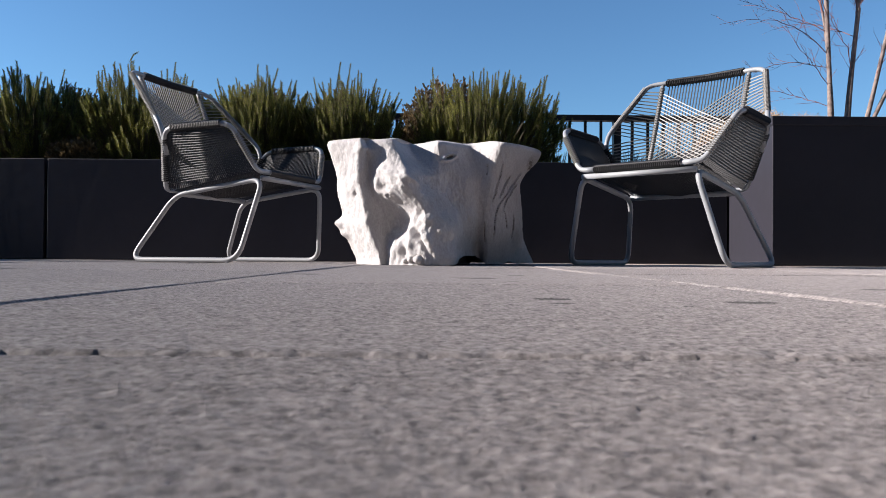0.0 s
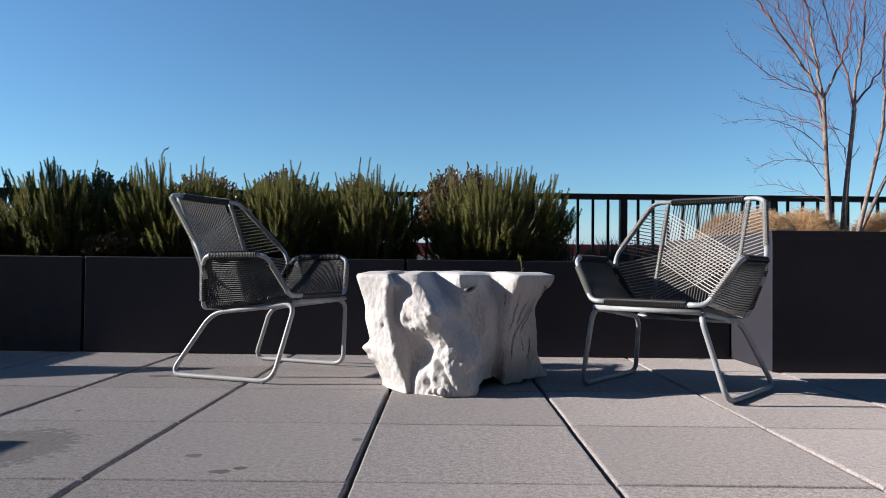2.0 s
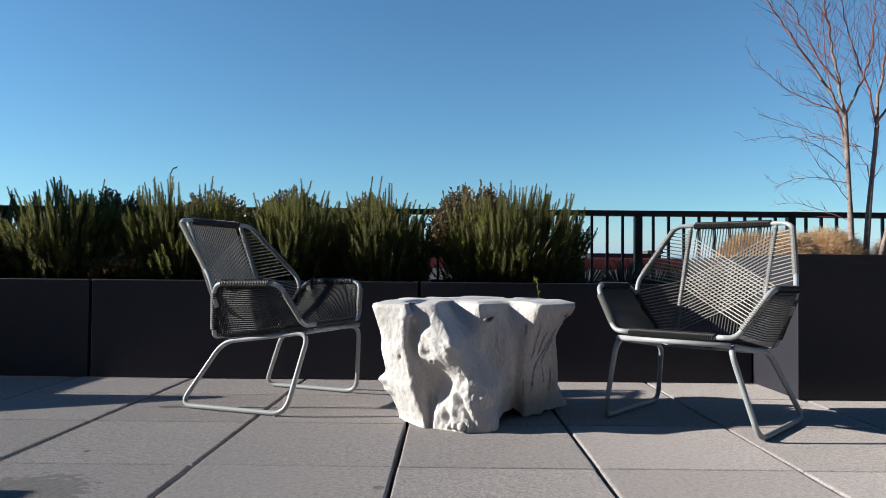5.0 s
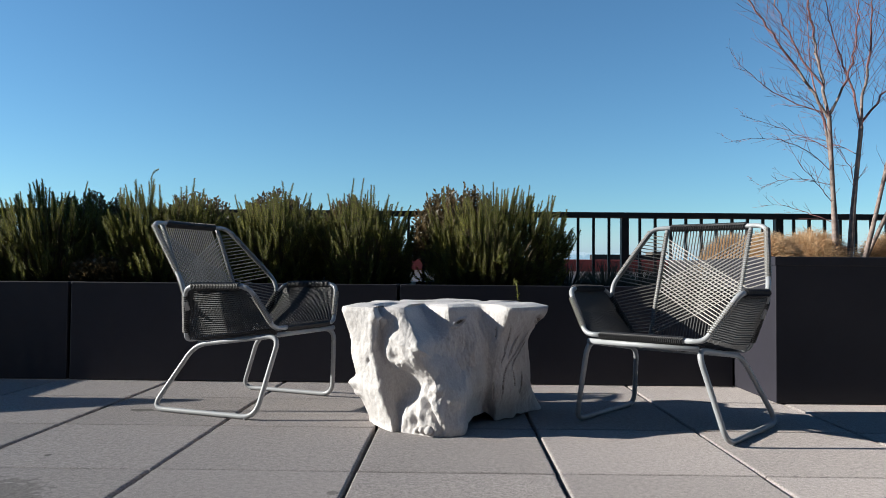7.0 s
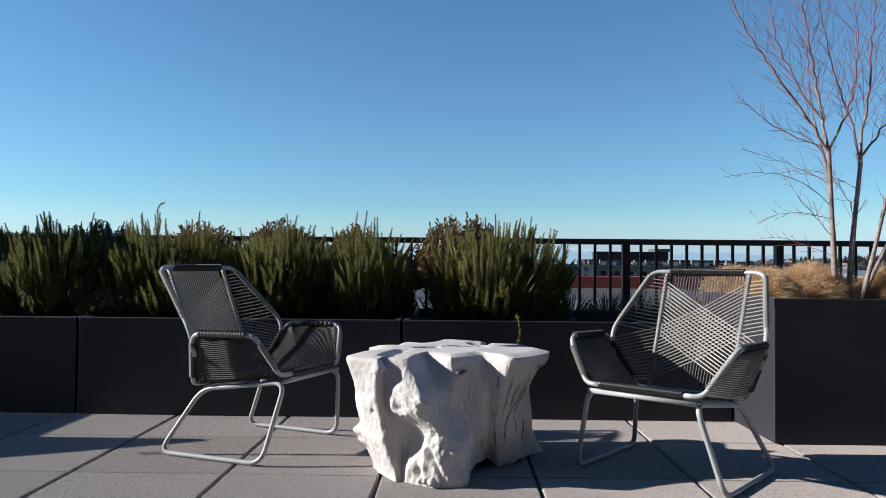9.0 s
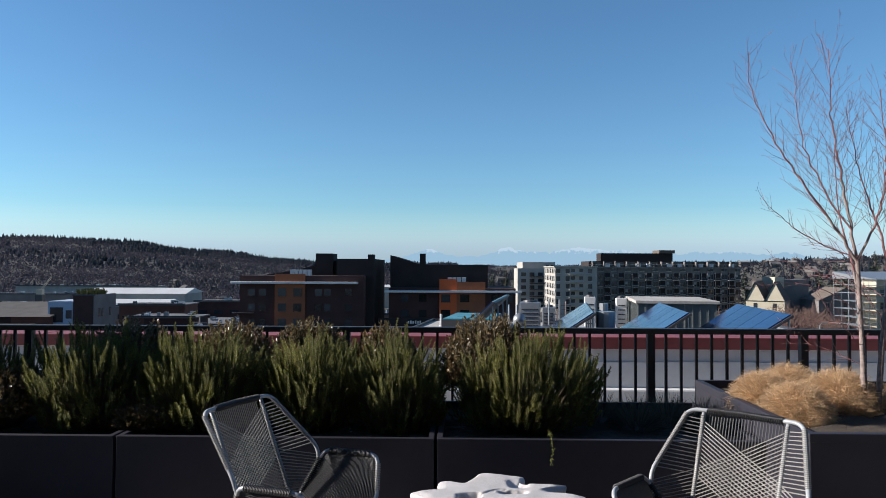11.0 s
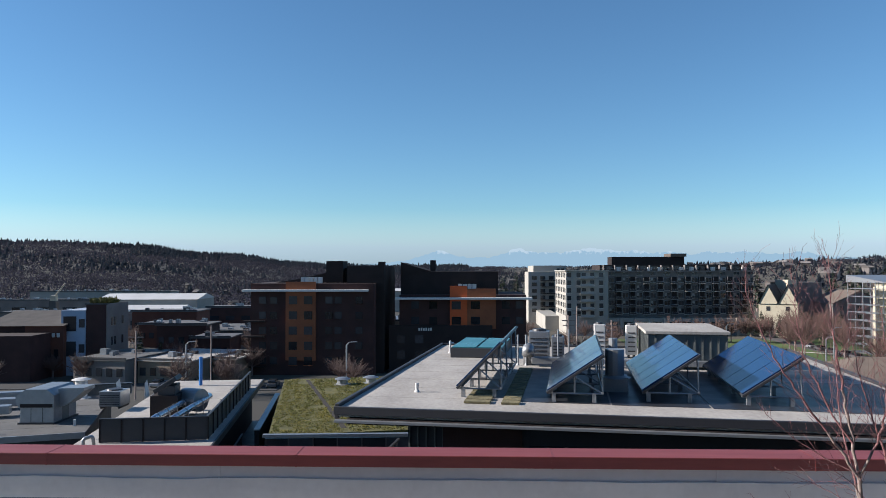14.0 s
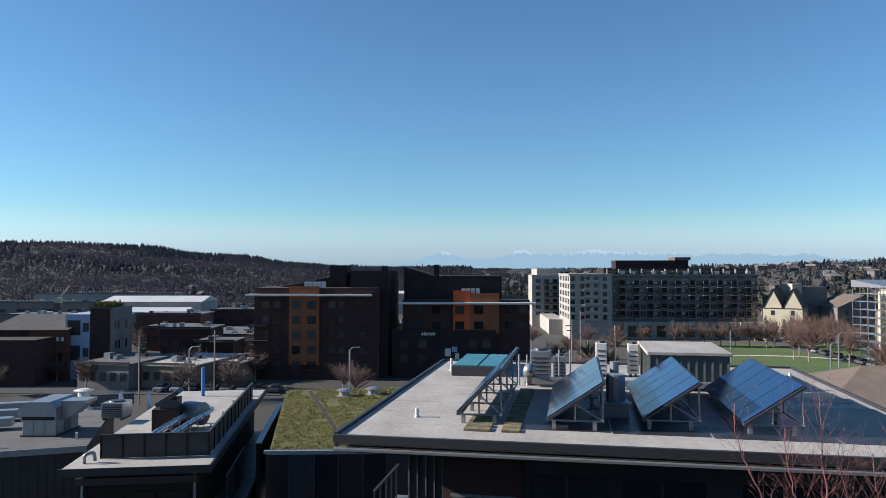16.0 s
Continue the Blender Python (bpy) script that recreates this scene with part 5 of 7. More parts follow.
air_unit(on_roof(5.0, 11.4), 0.9, 0.9, 1.35, "tall galvanised air unit on the flat roof")
air_unit(on_roof(6.0, 11.2), 0.55, 0.7, 1.15, "galvanised air unit on the flat roof")
air_unit(on_roof(7.9, 13.3), 0.5, 0.6, 1.55, "white upright air unit on the flat roof", M["white_paint"])
air_unit(on_roof(9.35, 13.5), 0.48, 0.6, 1.5, "white upright air unit on the flat roof", M["white_paint"])


def arch_duct(m):
    thing = tagged(empty("arched_duct", m), "rounded galvanised air inlet on the flat roof", "duct")
    bm = bmesh.new()
    add_tube(bm, [(0, 0, 0), (0, 0, 0.5), (0.0, -0.2, 0.7), (0.0, -0.5, 0.7), (0.0, -0.65, 0.5)], 0.26, 14)
    part("hood", bm, M["galv"], thing, smooth=True)


arch_duct(on_roof(5.05, 10.6))
for x in (4.6, 4.95, 6.3, 6.75):
    vent_pipe(on_roof(x, 10.3), 1.3 + 0.25 * (x > 6), 0.04, M["galv"], "thin galvanised conduit standing on the flat roof")
ob = tagged(box("roof_duct", 0, 3.0, 0, 0.4, 0.12, 0.4, M["galv"], None, "", 0.03), "galvanised rectangular duct along the solar arrays", "duct", "roof ducts")
ob.matrix_basis = on_roof(5.2, 9.9)
ob = tagged(box("roof_duct", 0, 6.2, 0, 0.35, 0.12, 0.36, M["galv"], None, "", 0.03), "galvanised rectangular duct along the solar arrays", "duct", "roof ducts")
ob.matrix_basis = on_roof(8.4, 9.9)
planks = tagged(empty("plank_walk", on_roof(4.75, 1.2)), "mossy timber planks laid as a roof walkway", "walkway")
for k in range(16):
    block("plank", 0.0, 0.55, k * 0.5, k * 0.5 + 0.42, 0.01, 0.07, M["moss"], planks)
planks2 = tagged(empty("plank_walk", on_roof(3.6, 1.2)), "mossy timber planks laid as a roof walkway", "walkway")
for k in range(5):
    block("plank", 0.0, 0.8, k * 0.5, k * 0.5 + 0.42, 0.01, 0.07, M["moss"], planks2)


def left_building():
    """The roof with a dark screen, pipes and a raised eave."""
    thing = tagged(empty("screened_roof_building", pose(-19.9, 32.6, -6.3, 0, 0, 9.5)), "dark building with a pale flat roof and a dark plant screen", "building")
    block("wall", 0.5, 6.4, 0.8, 22, -13.7, -0.3, M["black_wall"], thing, "dark clad walls")
    bm = bmesh.new()
    add_box(bm, 0, 7.1, 0, 23.2, -0.28, 0, 0.02)
    part("roof", bm, M["tan_roof"], thing, "pale flat roof")
    bm = bmesh.new()
    add_box(bm, -0.1, 7.2, -0.1, 0.0, -0.34, 0.05, 0.01)
    add_box(bm, 7.1, 7.2, 0.0, 23.2, -0.34, 0.05, 0.01)
    part("roof_edge", bm, M["seam_metal"], thing)
    for k in range(5):
        block("screen_panel", 1.25 + k * 1.08, 1.25 + (k + 1) * 1.08 - 0.002, 2.0, 2.06, 0.02, 1.2, M["seam_metal"], thing)
        block("screen_post", 1.22 + k * 1.08, 1.28 + k * 1.08, 1.94, 1.998, 0.02, 1.2, M["black_wall"], thing)
    for k in range(12):
        block("screen_panel", 6.62, 6.68, 2.05 + k * 1.4, 2.05 + (k + 1) * 1.4 - 0.002, 0.02, 1.2, M["seam_metal"], thing)
        block("screen_post", 6.682, 6.74, 2.02 + k * 1.4, 2.08 + k * 1.4, 0.02, 1.2, M["black_wall"], thing)
    bm = bmesh.new()
    add_box(bm, 1.2, 6.72, 1.96, 2.1, 1.2, 1.26, 0.01)
    add_box(bm, 6.58, 6.72, 2.1, 18.9, 1.2, 1.26, 0.01)
    part("screen_cap", bm, M["seam_metal"], thing)
    for x in (4.0, 5.05):
        bm = bmesh.new()
        add_tube(bm, rounded([(x - 0.75, 3.4, 0.35), (x - 0.6, 3.9, 0.8), (x + 0.2, 9.0, 0.95), (x + 0.3, 10.3, 0.95), (x - 1.4, 10.7, 0.95)], 0.5), 0.19, 12)
        duct = part("duct", bm, M["bright_metal"], thing, "shiny round duct", True)
        for k, y in enumerate((4.4, 5.6, 6.8, 8.0)):
            t = (y - 3.9) / 5.1
            bm = bmesh.new()
            c = Vector((x - 0.6 + 0.8 * t, y, 0.8 + 0.15 * t))
            add_tube(bm, [c - Vector((0.006, 0.04, 0.001)), c + Vector((0.006, 0.04, 0.001))], 0.205, 12)
            part("duct_band", bm, M["galv"], duct)
            block("duct_stand", c.x - 0.22, c.x - 0.19, y - 0.02, y + 0.02, 0.0, c.z, M["galv"], thing)
            block("duct_stand", c.x + 0.19, c.x + 0.22, y - 0.02, y + 0.02, 0.0, c.z, M["galv"], thing)
    bm = bmesh.new()
    add_box(bm, 2.3, 3.9, 7.5, 9.5, 0, 1.45, 0.03)
    part("plant_box", bm, M["black_wall"], thing, "black plant housing")
    bm = bmesh.new()
    add_box(bm, -0.75, 0.75, -0.75, 0.75, -0.14, 0.14, 0.04, pose(3.1, 8.4, 2.05, 0, -32, 0))
    add_box(bm, -0.5, 0.5, -0.7, 0.7, 0.0, 0.6, 0.03, pose(3.2, 8.4, 1.4))
    part("scoop", bm, M["seam_metal"], thing, "dark slanted exhaust scoop")
    bm = bmesh.new()
    bmesh.ops.create_cone(bm, cap_ends=True, segments=24, radius1=0.7, radius2=0.7, depth=1.3, matrix=pose(4.5, 8.9, 0.95, 90, 0, 60))
    part("fan_drum", bm, M["galv"], thing, "grey round fan housing", False)
    bm = bmesh.new()
    add_tube(bm, rounded([(0.75, 1.1, 0.0), (0.75, 1.1, 0.45), (1.15, 1.25, 0.55), (1.2, 1.3, 0.1)], 0.15), 0.09, 8)
    part("gooseneck_pipe", bm, M["galv"], thing, "bent grey roof pipe", True)
    for x in (0.75, 6.2):
        block("downpipe", x, x + 0.12, 0.62, 0.74, -8.0, -0.34, M["galv"], thing, "pale downpipe")
    block("fascia", 0.5, 6.4, 0.5, 0.78, -0.95, -0.6, M["seam_metal"], thing)
    for k in range(3):
        block("recess_panel", 1.4 + k * 1.6, 2.7 + k * 1.6, 0.72, 0.82, -3.4, -1.4, M["black_wall"], thing, "black panel under the eave")
    bm = bmesh.new()
    add_box(bm, 8.3, 8.6, 8.3, 21.5, -13.7, -0.95, 0.02)
    terrace = part("terrace_wall", bm, M["seam_metal"], thing, "dark terrace wall beside the roof")
    block("terrace_cap", 8.26, 8.64, 8.26, 21.54, -0.95, -0.88, M["galv"], terrace)
    block("terrace_deck", 6.5, 8.3, 2.0, 21.4, -3.2, -3.0, M["seam_metal"], thing)
    for k in range(15):
        block("baluster", 7.55, 7.59, 2.2 + k * 0.42, 2.24 + k * 0.42, -3.0, -1.2, M["seam_metal"], thing)
    block("handrail", 7.52, 7.62, 2.1, 8.4, -1.2, -1.12, M["seam_metal"], thing)
    for k in range(7):
        block("vent_stub", 5.55 + 0.2 * (k % 2), 5.65 + 0.2 * (k % 2), 4.0 + k * 2.1, 4.1 + k * 2.1, 0.0, 0.35, M["white_paint"], thing)
    for k in range(1, 8):
        block("membrane_lap", 0.05, 7.05, k * 2.9, k * 2.9 + 0.06, 0.0, 0.006, M["tan_roof"], thing)
    return thing


left_building()


def wing_building():
    thing = tagged(empty("low_roof_building", pose(-22.7, 40.2, -7.0, 0, 0, 20)), "dark building with a grey flat roof carrying air plant", "building")
    block("wall", -24, -0.3, 0.3, 14.7, -13, -0.25, M["seam_metal"], thing)
    bm = bmesh.new()
    add_box(bm, -24.5, 0, 0, 15, -0.25, 0, 0.02)
    part("roof", bm, M["grey_roof"], thing, "grey flat roof")
    block("wall_panel", -11.0, -5.0, 0.22, 0.3, -2.3, -1.1, M["orange"], thing, "rust orange panel")
    seams(thing, -14.0, -0.4, 0.3, -7, -0.3, 0.45, M["seam_metal"])
    for k in range(1, 6):
        block("membrane_lap", -24, -0.1, k * 2.4, k * 2.4 + 0.06, 0.0, 0.006, M["grey_roof"], thing)
    block("roof_edge", -24.5, 0.0, -0.12, 0.0, -0.3, 0.06, M["galv"], thing, "pale metal roof edge")
    block("roof_upstand", -5.0, 1.2, 14.0, 14.4, 0.0, 0.75, M["grey_roof"], thing, "grey membrane upstand")
    block("upstand_cap", -5.05, 1.25, 13.95, 14.45, 0.75, 0.82, M["seam_metal"], thing)
    for x, y, h in ((-1.0, 2.2, 0.4), (-5.6, 1.2, 0.5), (-1.9, 6.0, 0.3)):
        block("vent_stub", x, x + 0.14, y, y + 0.14, 0.0, h, M["white_paint"], thing)
    for x, y in ((0.6, 9.6), (2.6, 8.6)):
        v = [(x, y, 0), (x + 0.25, y, 0), (x, y, 1.5), (x, y + 2.2, 0), (x + 0.25, y + 2.2, 0), (x, y + 2.2, 1.5)]
        raw("roof_fin", v, [(0, 1, 2), (5, 4, 3), (0, 2, 5, 3), (2, 1, 4, 5), (0, 3, 4, 1)], M["white_paint"], thing, "pale slanted roof fin")
    return thing


WB = wing_building().matrix_basis.copy()


def hood_unit(m):
    """A large galvanised air handler with a slanted hood."""
    thing = tagged(empty("air_handler", m), "large galvanised air handler with a slanted hood on the roof", "air unit")
    bm = bmesh.new()
    add_box(bm, 0, 2.6, 0, 3.4, 0, 1.3, 0.03)
    part("base", bm, M["galv"], thing)
    bm = bmesh.new()
    pts = [(0, 1.3), (2.7, 1.3), (2.7, 2.3), (2.1, 2.75), (0.5, 2.75), (-0.25, 2.2), (-0.25, 1.75)]
    a = [bm.verts.new((x, -0.2, z)) for x, z in pts]
    b = [bm.verts.new((x, 3.6, z)) for x, z in pts]
    bm.faces.new(a)
    bm.faces.new(b[::-1])
    for k in range(len(pts)):
        bm.faces.new((a[k - 1], b[k - 1], b[k], a[k]))
    bmesh.ops.recalc_face_normals(bm, faces=bm.faces)
    part("hood", bm, M["galv"], thing)
    block("intake_slot", 0.1, 2.6, -0.215, -0.19, 1.34, 1.62, M["black_wall"], thing, "dark air intake slot")
    for x in (0.85, 1.75):
        block("panel_seam", x - 0.015, x + 0.015, -0.02, 0.0, 0.05, 1.3, M["seam_metal"], thing)
    block("access_door", 2.6, 2.63, 1.2, 2.2, 0.15, 1.15, M["shed_metal"], thing, "grey access door")
    block("curb", -0.12, 2.72, -0.12, 3.52, 0.0, 0.14, M["seam_metal"], thing)
    bm = bmesh.new()
    pts = [(2.7, 1.2), (3.4, 1.5), (4.6, 2.5), (4.6, 2.75), (2.6, 2.7)]
    a = [bm.verts.new((x, 0.6, z)) for x, z in pts]
    b = [bm.verts.new((x, 2.4, z)) for x, z in pts]
    bm.faces.new(a)
    bm.faces.new(b[::-1])
    for k in range(len(pts)):
        bm.faces.new((a[k - 1], b[k - 1], b[k], a[k]))
    bmesh.ops.recalc_face_normals(bm, faces=bm.faces)
    part("outlet", bm, M["galv"], thing)


hood_unit(WB @ pose(-4.3, 3.9, 0, 0, 0, -18) @ Matrix.Diagonal((0.82, 0.82, 0.8, 1)))
air_unit(WB @ pose(-0.3, 7.8, 0, 0, 0, -18), 1.5, 1.6, 1.2, "low galvanised air unit on the grey roof")
vent_pipe(WB @ pose(-2.2, 13.0, 0), 1.35, 0.42, M["white_paint"], "white mushroom exhaust vent on the roof", 0.72)
vent_pipe(WB @ pose(6.4, 11.8, -1), 3.9, 0.14, M["blue_pipe"], "tall bright blue vent pipe")
for k in range(3):
    ob = tagged(box("roof_duct", -14, -5.5, 6.5 + k * 3.0, 7.3 + k * 3.0, 0.2, 0.75, M["galv"], None, "", 0.05), "long galvanised rectangular duct on the grey roof", "duct", "roof ducts")
    ob.matrix_basis = WB.copy()

green = tagged(box("sedum_roof", -0.6, 19.6, -0.45, 19.0, -5.0, 0.0, M["sedum"]), "mossy yellow-green planted flat roof", "roof", kind="structure")
green.matrix_basis = pose(-9.86, 36.06, -6.0, 0, 0, 12)
random.seed(19)
moss = Soup()
for k in range(15000):
    px, py = random.uniform(-0.5, 19.5), random.uniform(-0.4, 18.9)
    worn = abs(px - 3.4 + (py - 0.6) * 0.123) < 0.2
    if noise.noise((px * 0.5, py * 0.5, 2.0)) < -0.42 or worn:
        continue
    size = random.uniform(0.06, 0.13)
    for q in range(3):
        moss.leaf(Vector((px + random.gauss(0, 0.06), py + random.gauss(0, 0.06), 0.0)), away(0.9), away(1.0), size, size * 0.6)
tagged(moss.make("sedum_tufts", M["sedum_tuft"]), "yellow-green tufts of sedum on the planted roof", "sedum", kind="stuff").matrix_basis = green.matrix_basis.copy()
track = tagged(box("sedum_track", -0.14, 0.14, 0, 18, 0.0, 0.012, M["soil"]), "worn brown track across the planted roof", "track", kind="structure")
track.matrix_basis = green.matrix_basis @ pose(3.4, 0.6, 0, 0, 0, 7.0)
for x, y in ((-9.38, 52.3), (-7.32, 53.1)):
    vent_pipe(pose(x, y, -6.0), 0.38, 0.41, M["galv"], "round galvanised roof ventilator on the planted roof", 0.62)


def glazed_link():
    thing = tagged(empty("glazed_link", pose(-10.28, 34.6, -5.95, 0, 0, 4)), "dark glazed wall with thin posts between two buildings", "wall")
    for k in range(7):
        block("glass_panel", k * 1.25, k * 1.25 + 1.18, 0, 0.06, -4.5, 0.0, M["glass"], thing)
        block("post", k * 1.25 + 1.18, k * 1.25 + 1.25, -0.04, 0.1, -4.5, 0.05, M["seam_metal"], thing)
    block("coping", -0.1, 8.9, -0.08, 0.2, 0.05, 0.2, M["galv"], thing)


glazed_link()
tagged(box("courtyard", -12, -1.6, 22, 36.0, -13.2, -13.0, M["asphalt"]), "dark courtyard floor between the buildings", "pavement", kind="structure")
tagged(box("blue_fin_wall", -13.6, -13.2, 40, 48.4, -12.9, -9.3, M["seam_metal"]), "dark blue-grey metal fin wall", "wall", kind="structure")


# ---- the town ----
def pane_matrix(ob):
    """A block's place and size under its thing."""
    return Matrix.Translation(ob.location) @ Matrix.Diagonal((*ob.scale, 1))


def window_grid(parent, xs, zs, y, w, h, material=None, frame=None, depth=0.12):
    for x in xs:
        for z in zs:
            ob = block("window", x - w / 2, x + w / 2, y - depth, y + 0.02, z - h / 2, z + h / 2, material or M["glass"], parent)
            if frame:
                sill = block("sill", x - w / 2 - 0.1, x + w / 2 + 0.1, y - depth - 0.08, y, z - h / 2 - 0.14, z - h / 2, frame, ob)
                sill.matrix_parent_inverse = pane_matrix(ob).inverted()


def tower_a():
    thing = tagged(empty("brick_tower", pose(-46.9, 152, 0)), "dark brick tower with an orange window bay and pale cornice", "building")
    block("wall", 0, 26.8, 0, 22, GROUND, -0.3, M["brick_dark"], thing, "dark red-brown brick walls")
    block("bay", 7.7, 14.2, -0.5, 0.0, GROUND + 3.2, 0.05, M["orange"], thing, "rust orange window bay")
    block("side_wing", 20.4, 28.6, 3, 26, GROUND, 3.4, M["black_wall"], thing, "black taller wing")
    bm = bmesh.new()
    add_box(bm, -1.6, 25.6, -1.4, 0.3, -2.05, -1.6, 0.05)
    part("cornice", bm, M["white_paint"], thing, "thin pale cornice")
    for k, x in enumerate((9.3, 12.6)):
        window_grid(thing, [x], [-3.9 - i * 3.25 for i in range(5)], -0.5, 1.75, 1.75, None, M["orange"])
    window_grid(thing, [2.6, 5.0, 17.0, 19.0, 23.5], [-3.9 - i * 3.25 for i in range(5)], 0, 1.5, 1.5, None, M["brick_dark"])
    for i in range(4):
        b = block("balcony", -1.4, 3.2, -1.2, 0, -8.6 - i * 3.25, -8.3 - i * 3.25, M["black_wall"], thing)
    block("roof_house", 15.2, 19.0, 6, 12, -0.3, 4.6, M["black_wall"], thing, "black roof house")
    for k in range(5):
        block("roof_unit", 10.4 + k * 0.95, 11.2 + k * 0.95, 2, 3, -0.3, 1.0, M["white_paint"], thing, "white roof unit")
    v = [(3, 8, -0.3), (21, 8, -0.3), (21, 8, 3.4), (9, 8, 0.6), (3, 12, -0.3), (21, 12, -0.3), (21, 12, 3.4), (9, 12, 0.6)]
    raw("sloped_roof", v, [(0, 1, 2, 3), (7, 6, 5, 4), (0, 3, 7, 4), (3, 2, 6, 7), (1, 5, 6, 2)], M["black_wall"], thing, "black sloping roof")
    block("flue", 27.0, 28.4, 5, 7, 3.4, 4.4, M["black_wall"], thing)


def tower_b():
    thing = tagged(empty("brick_tower", pose(-15.2, 157, 0)), "black and orange tower with a pale cornice and wall sign", "building")
    block("wall", 0, 28, 0, 24, GROUND, -3.0, M["brick_dark"], thing, "dark brown walls")
    block("upper_wall", 0, 22, 3.2, 24, -3.0, 2.2, M["black_wall"], thing, "black upper storey")
    v = [(0, 3, 2.2), (7, 3, 2.2), (0, 3, 4.3), (0, 20, 2.2), (7, 20, 2.2), (0, 20, 4.3)]
    raw("sloped_roof", v, [(0, 1, 2), (5, 4, 3), (0, 2, 5, 3), (2, 1, 4, 5)], M["black_wall"], thing)
    block("bay", 11.2, 15.0, -0.55, 0.0, -10.4, -1.0, M["red_orange"], thing, "red-orange panelled bay")
    block("bay", 15.0, 21.3, -0.5, 0.0, -10.4, -1.6, M["orange"], thing, "orange panelled bay")
    block("lower_wall", -2.2, 20.5, -1.2, -0.02, GROUND, -9.6, M["black_wall"], thing, "black lower storeys")
    bm = bmesh.new()
    add_box(bm, -0.8, 29.2, -1.9, 0.3, -3.95, -3.5, 0.05)
    part("cornice", bm, M["white_paint"], thing, "thin pale cornice")
    window_grid(thing, [12.6, 16.8], [-5.2, -8.6], -0.5, 2.0, 1.7, None, M["orange"])
    window_grid(thing, [3.5, 7.5, 23.5, 26.5], [-5.2, -8.6], 0, 1.7, 1.6)
    window_grid(thing, [0.5, 4.5, 15.5, 18.5], [-12.6, -16], -1.2, 1.8, 1.8)
    for k in range(6):
        block("sign_bar", 4.3 + k * 0.52, 4.3 + k * 0.52 + 0.34, -1.3, -1.2, -10.75, -10.2 + 0.1 * (k % 2), M["white_paint"], thing, "white sign letter")
    for x, z, w, h, tint in ((9.4, -13.6, 1.3, 1.7, "white_paint"), (10.9, -13.2, 1.2, 1.2, "blue_wall"), (11.6, -14.6, 0.9, 1.4, "white_paint"), (9.2, -16.4, 3.0, 1.2, "blue_wall")):
        block("wall_emblem", x, x + w, -1.28, -1.2, z - h, z, M[tint], thing, "pale painted emblem patch")
    for k in range(4):
        block("roof_unit", 13.0 + k * 1.05, 13.9 + k * 1.05, 1.5, 2.6, -1.9, -0.6, M["white_paint"], thing, "white roof unit")
    block("flue", 6.4, 7.7, 8, 10, 2.2, 4.8, M["black_wall"], thing)


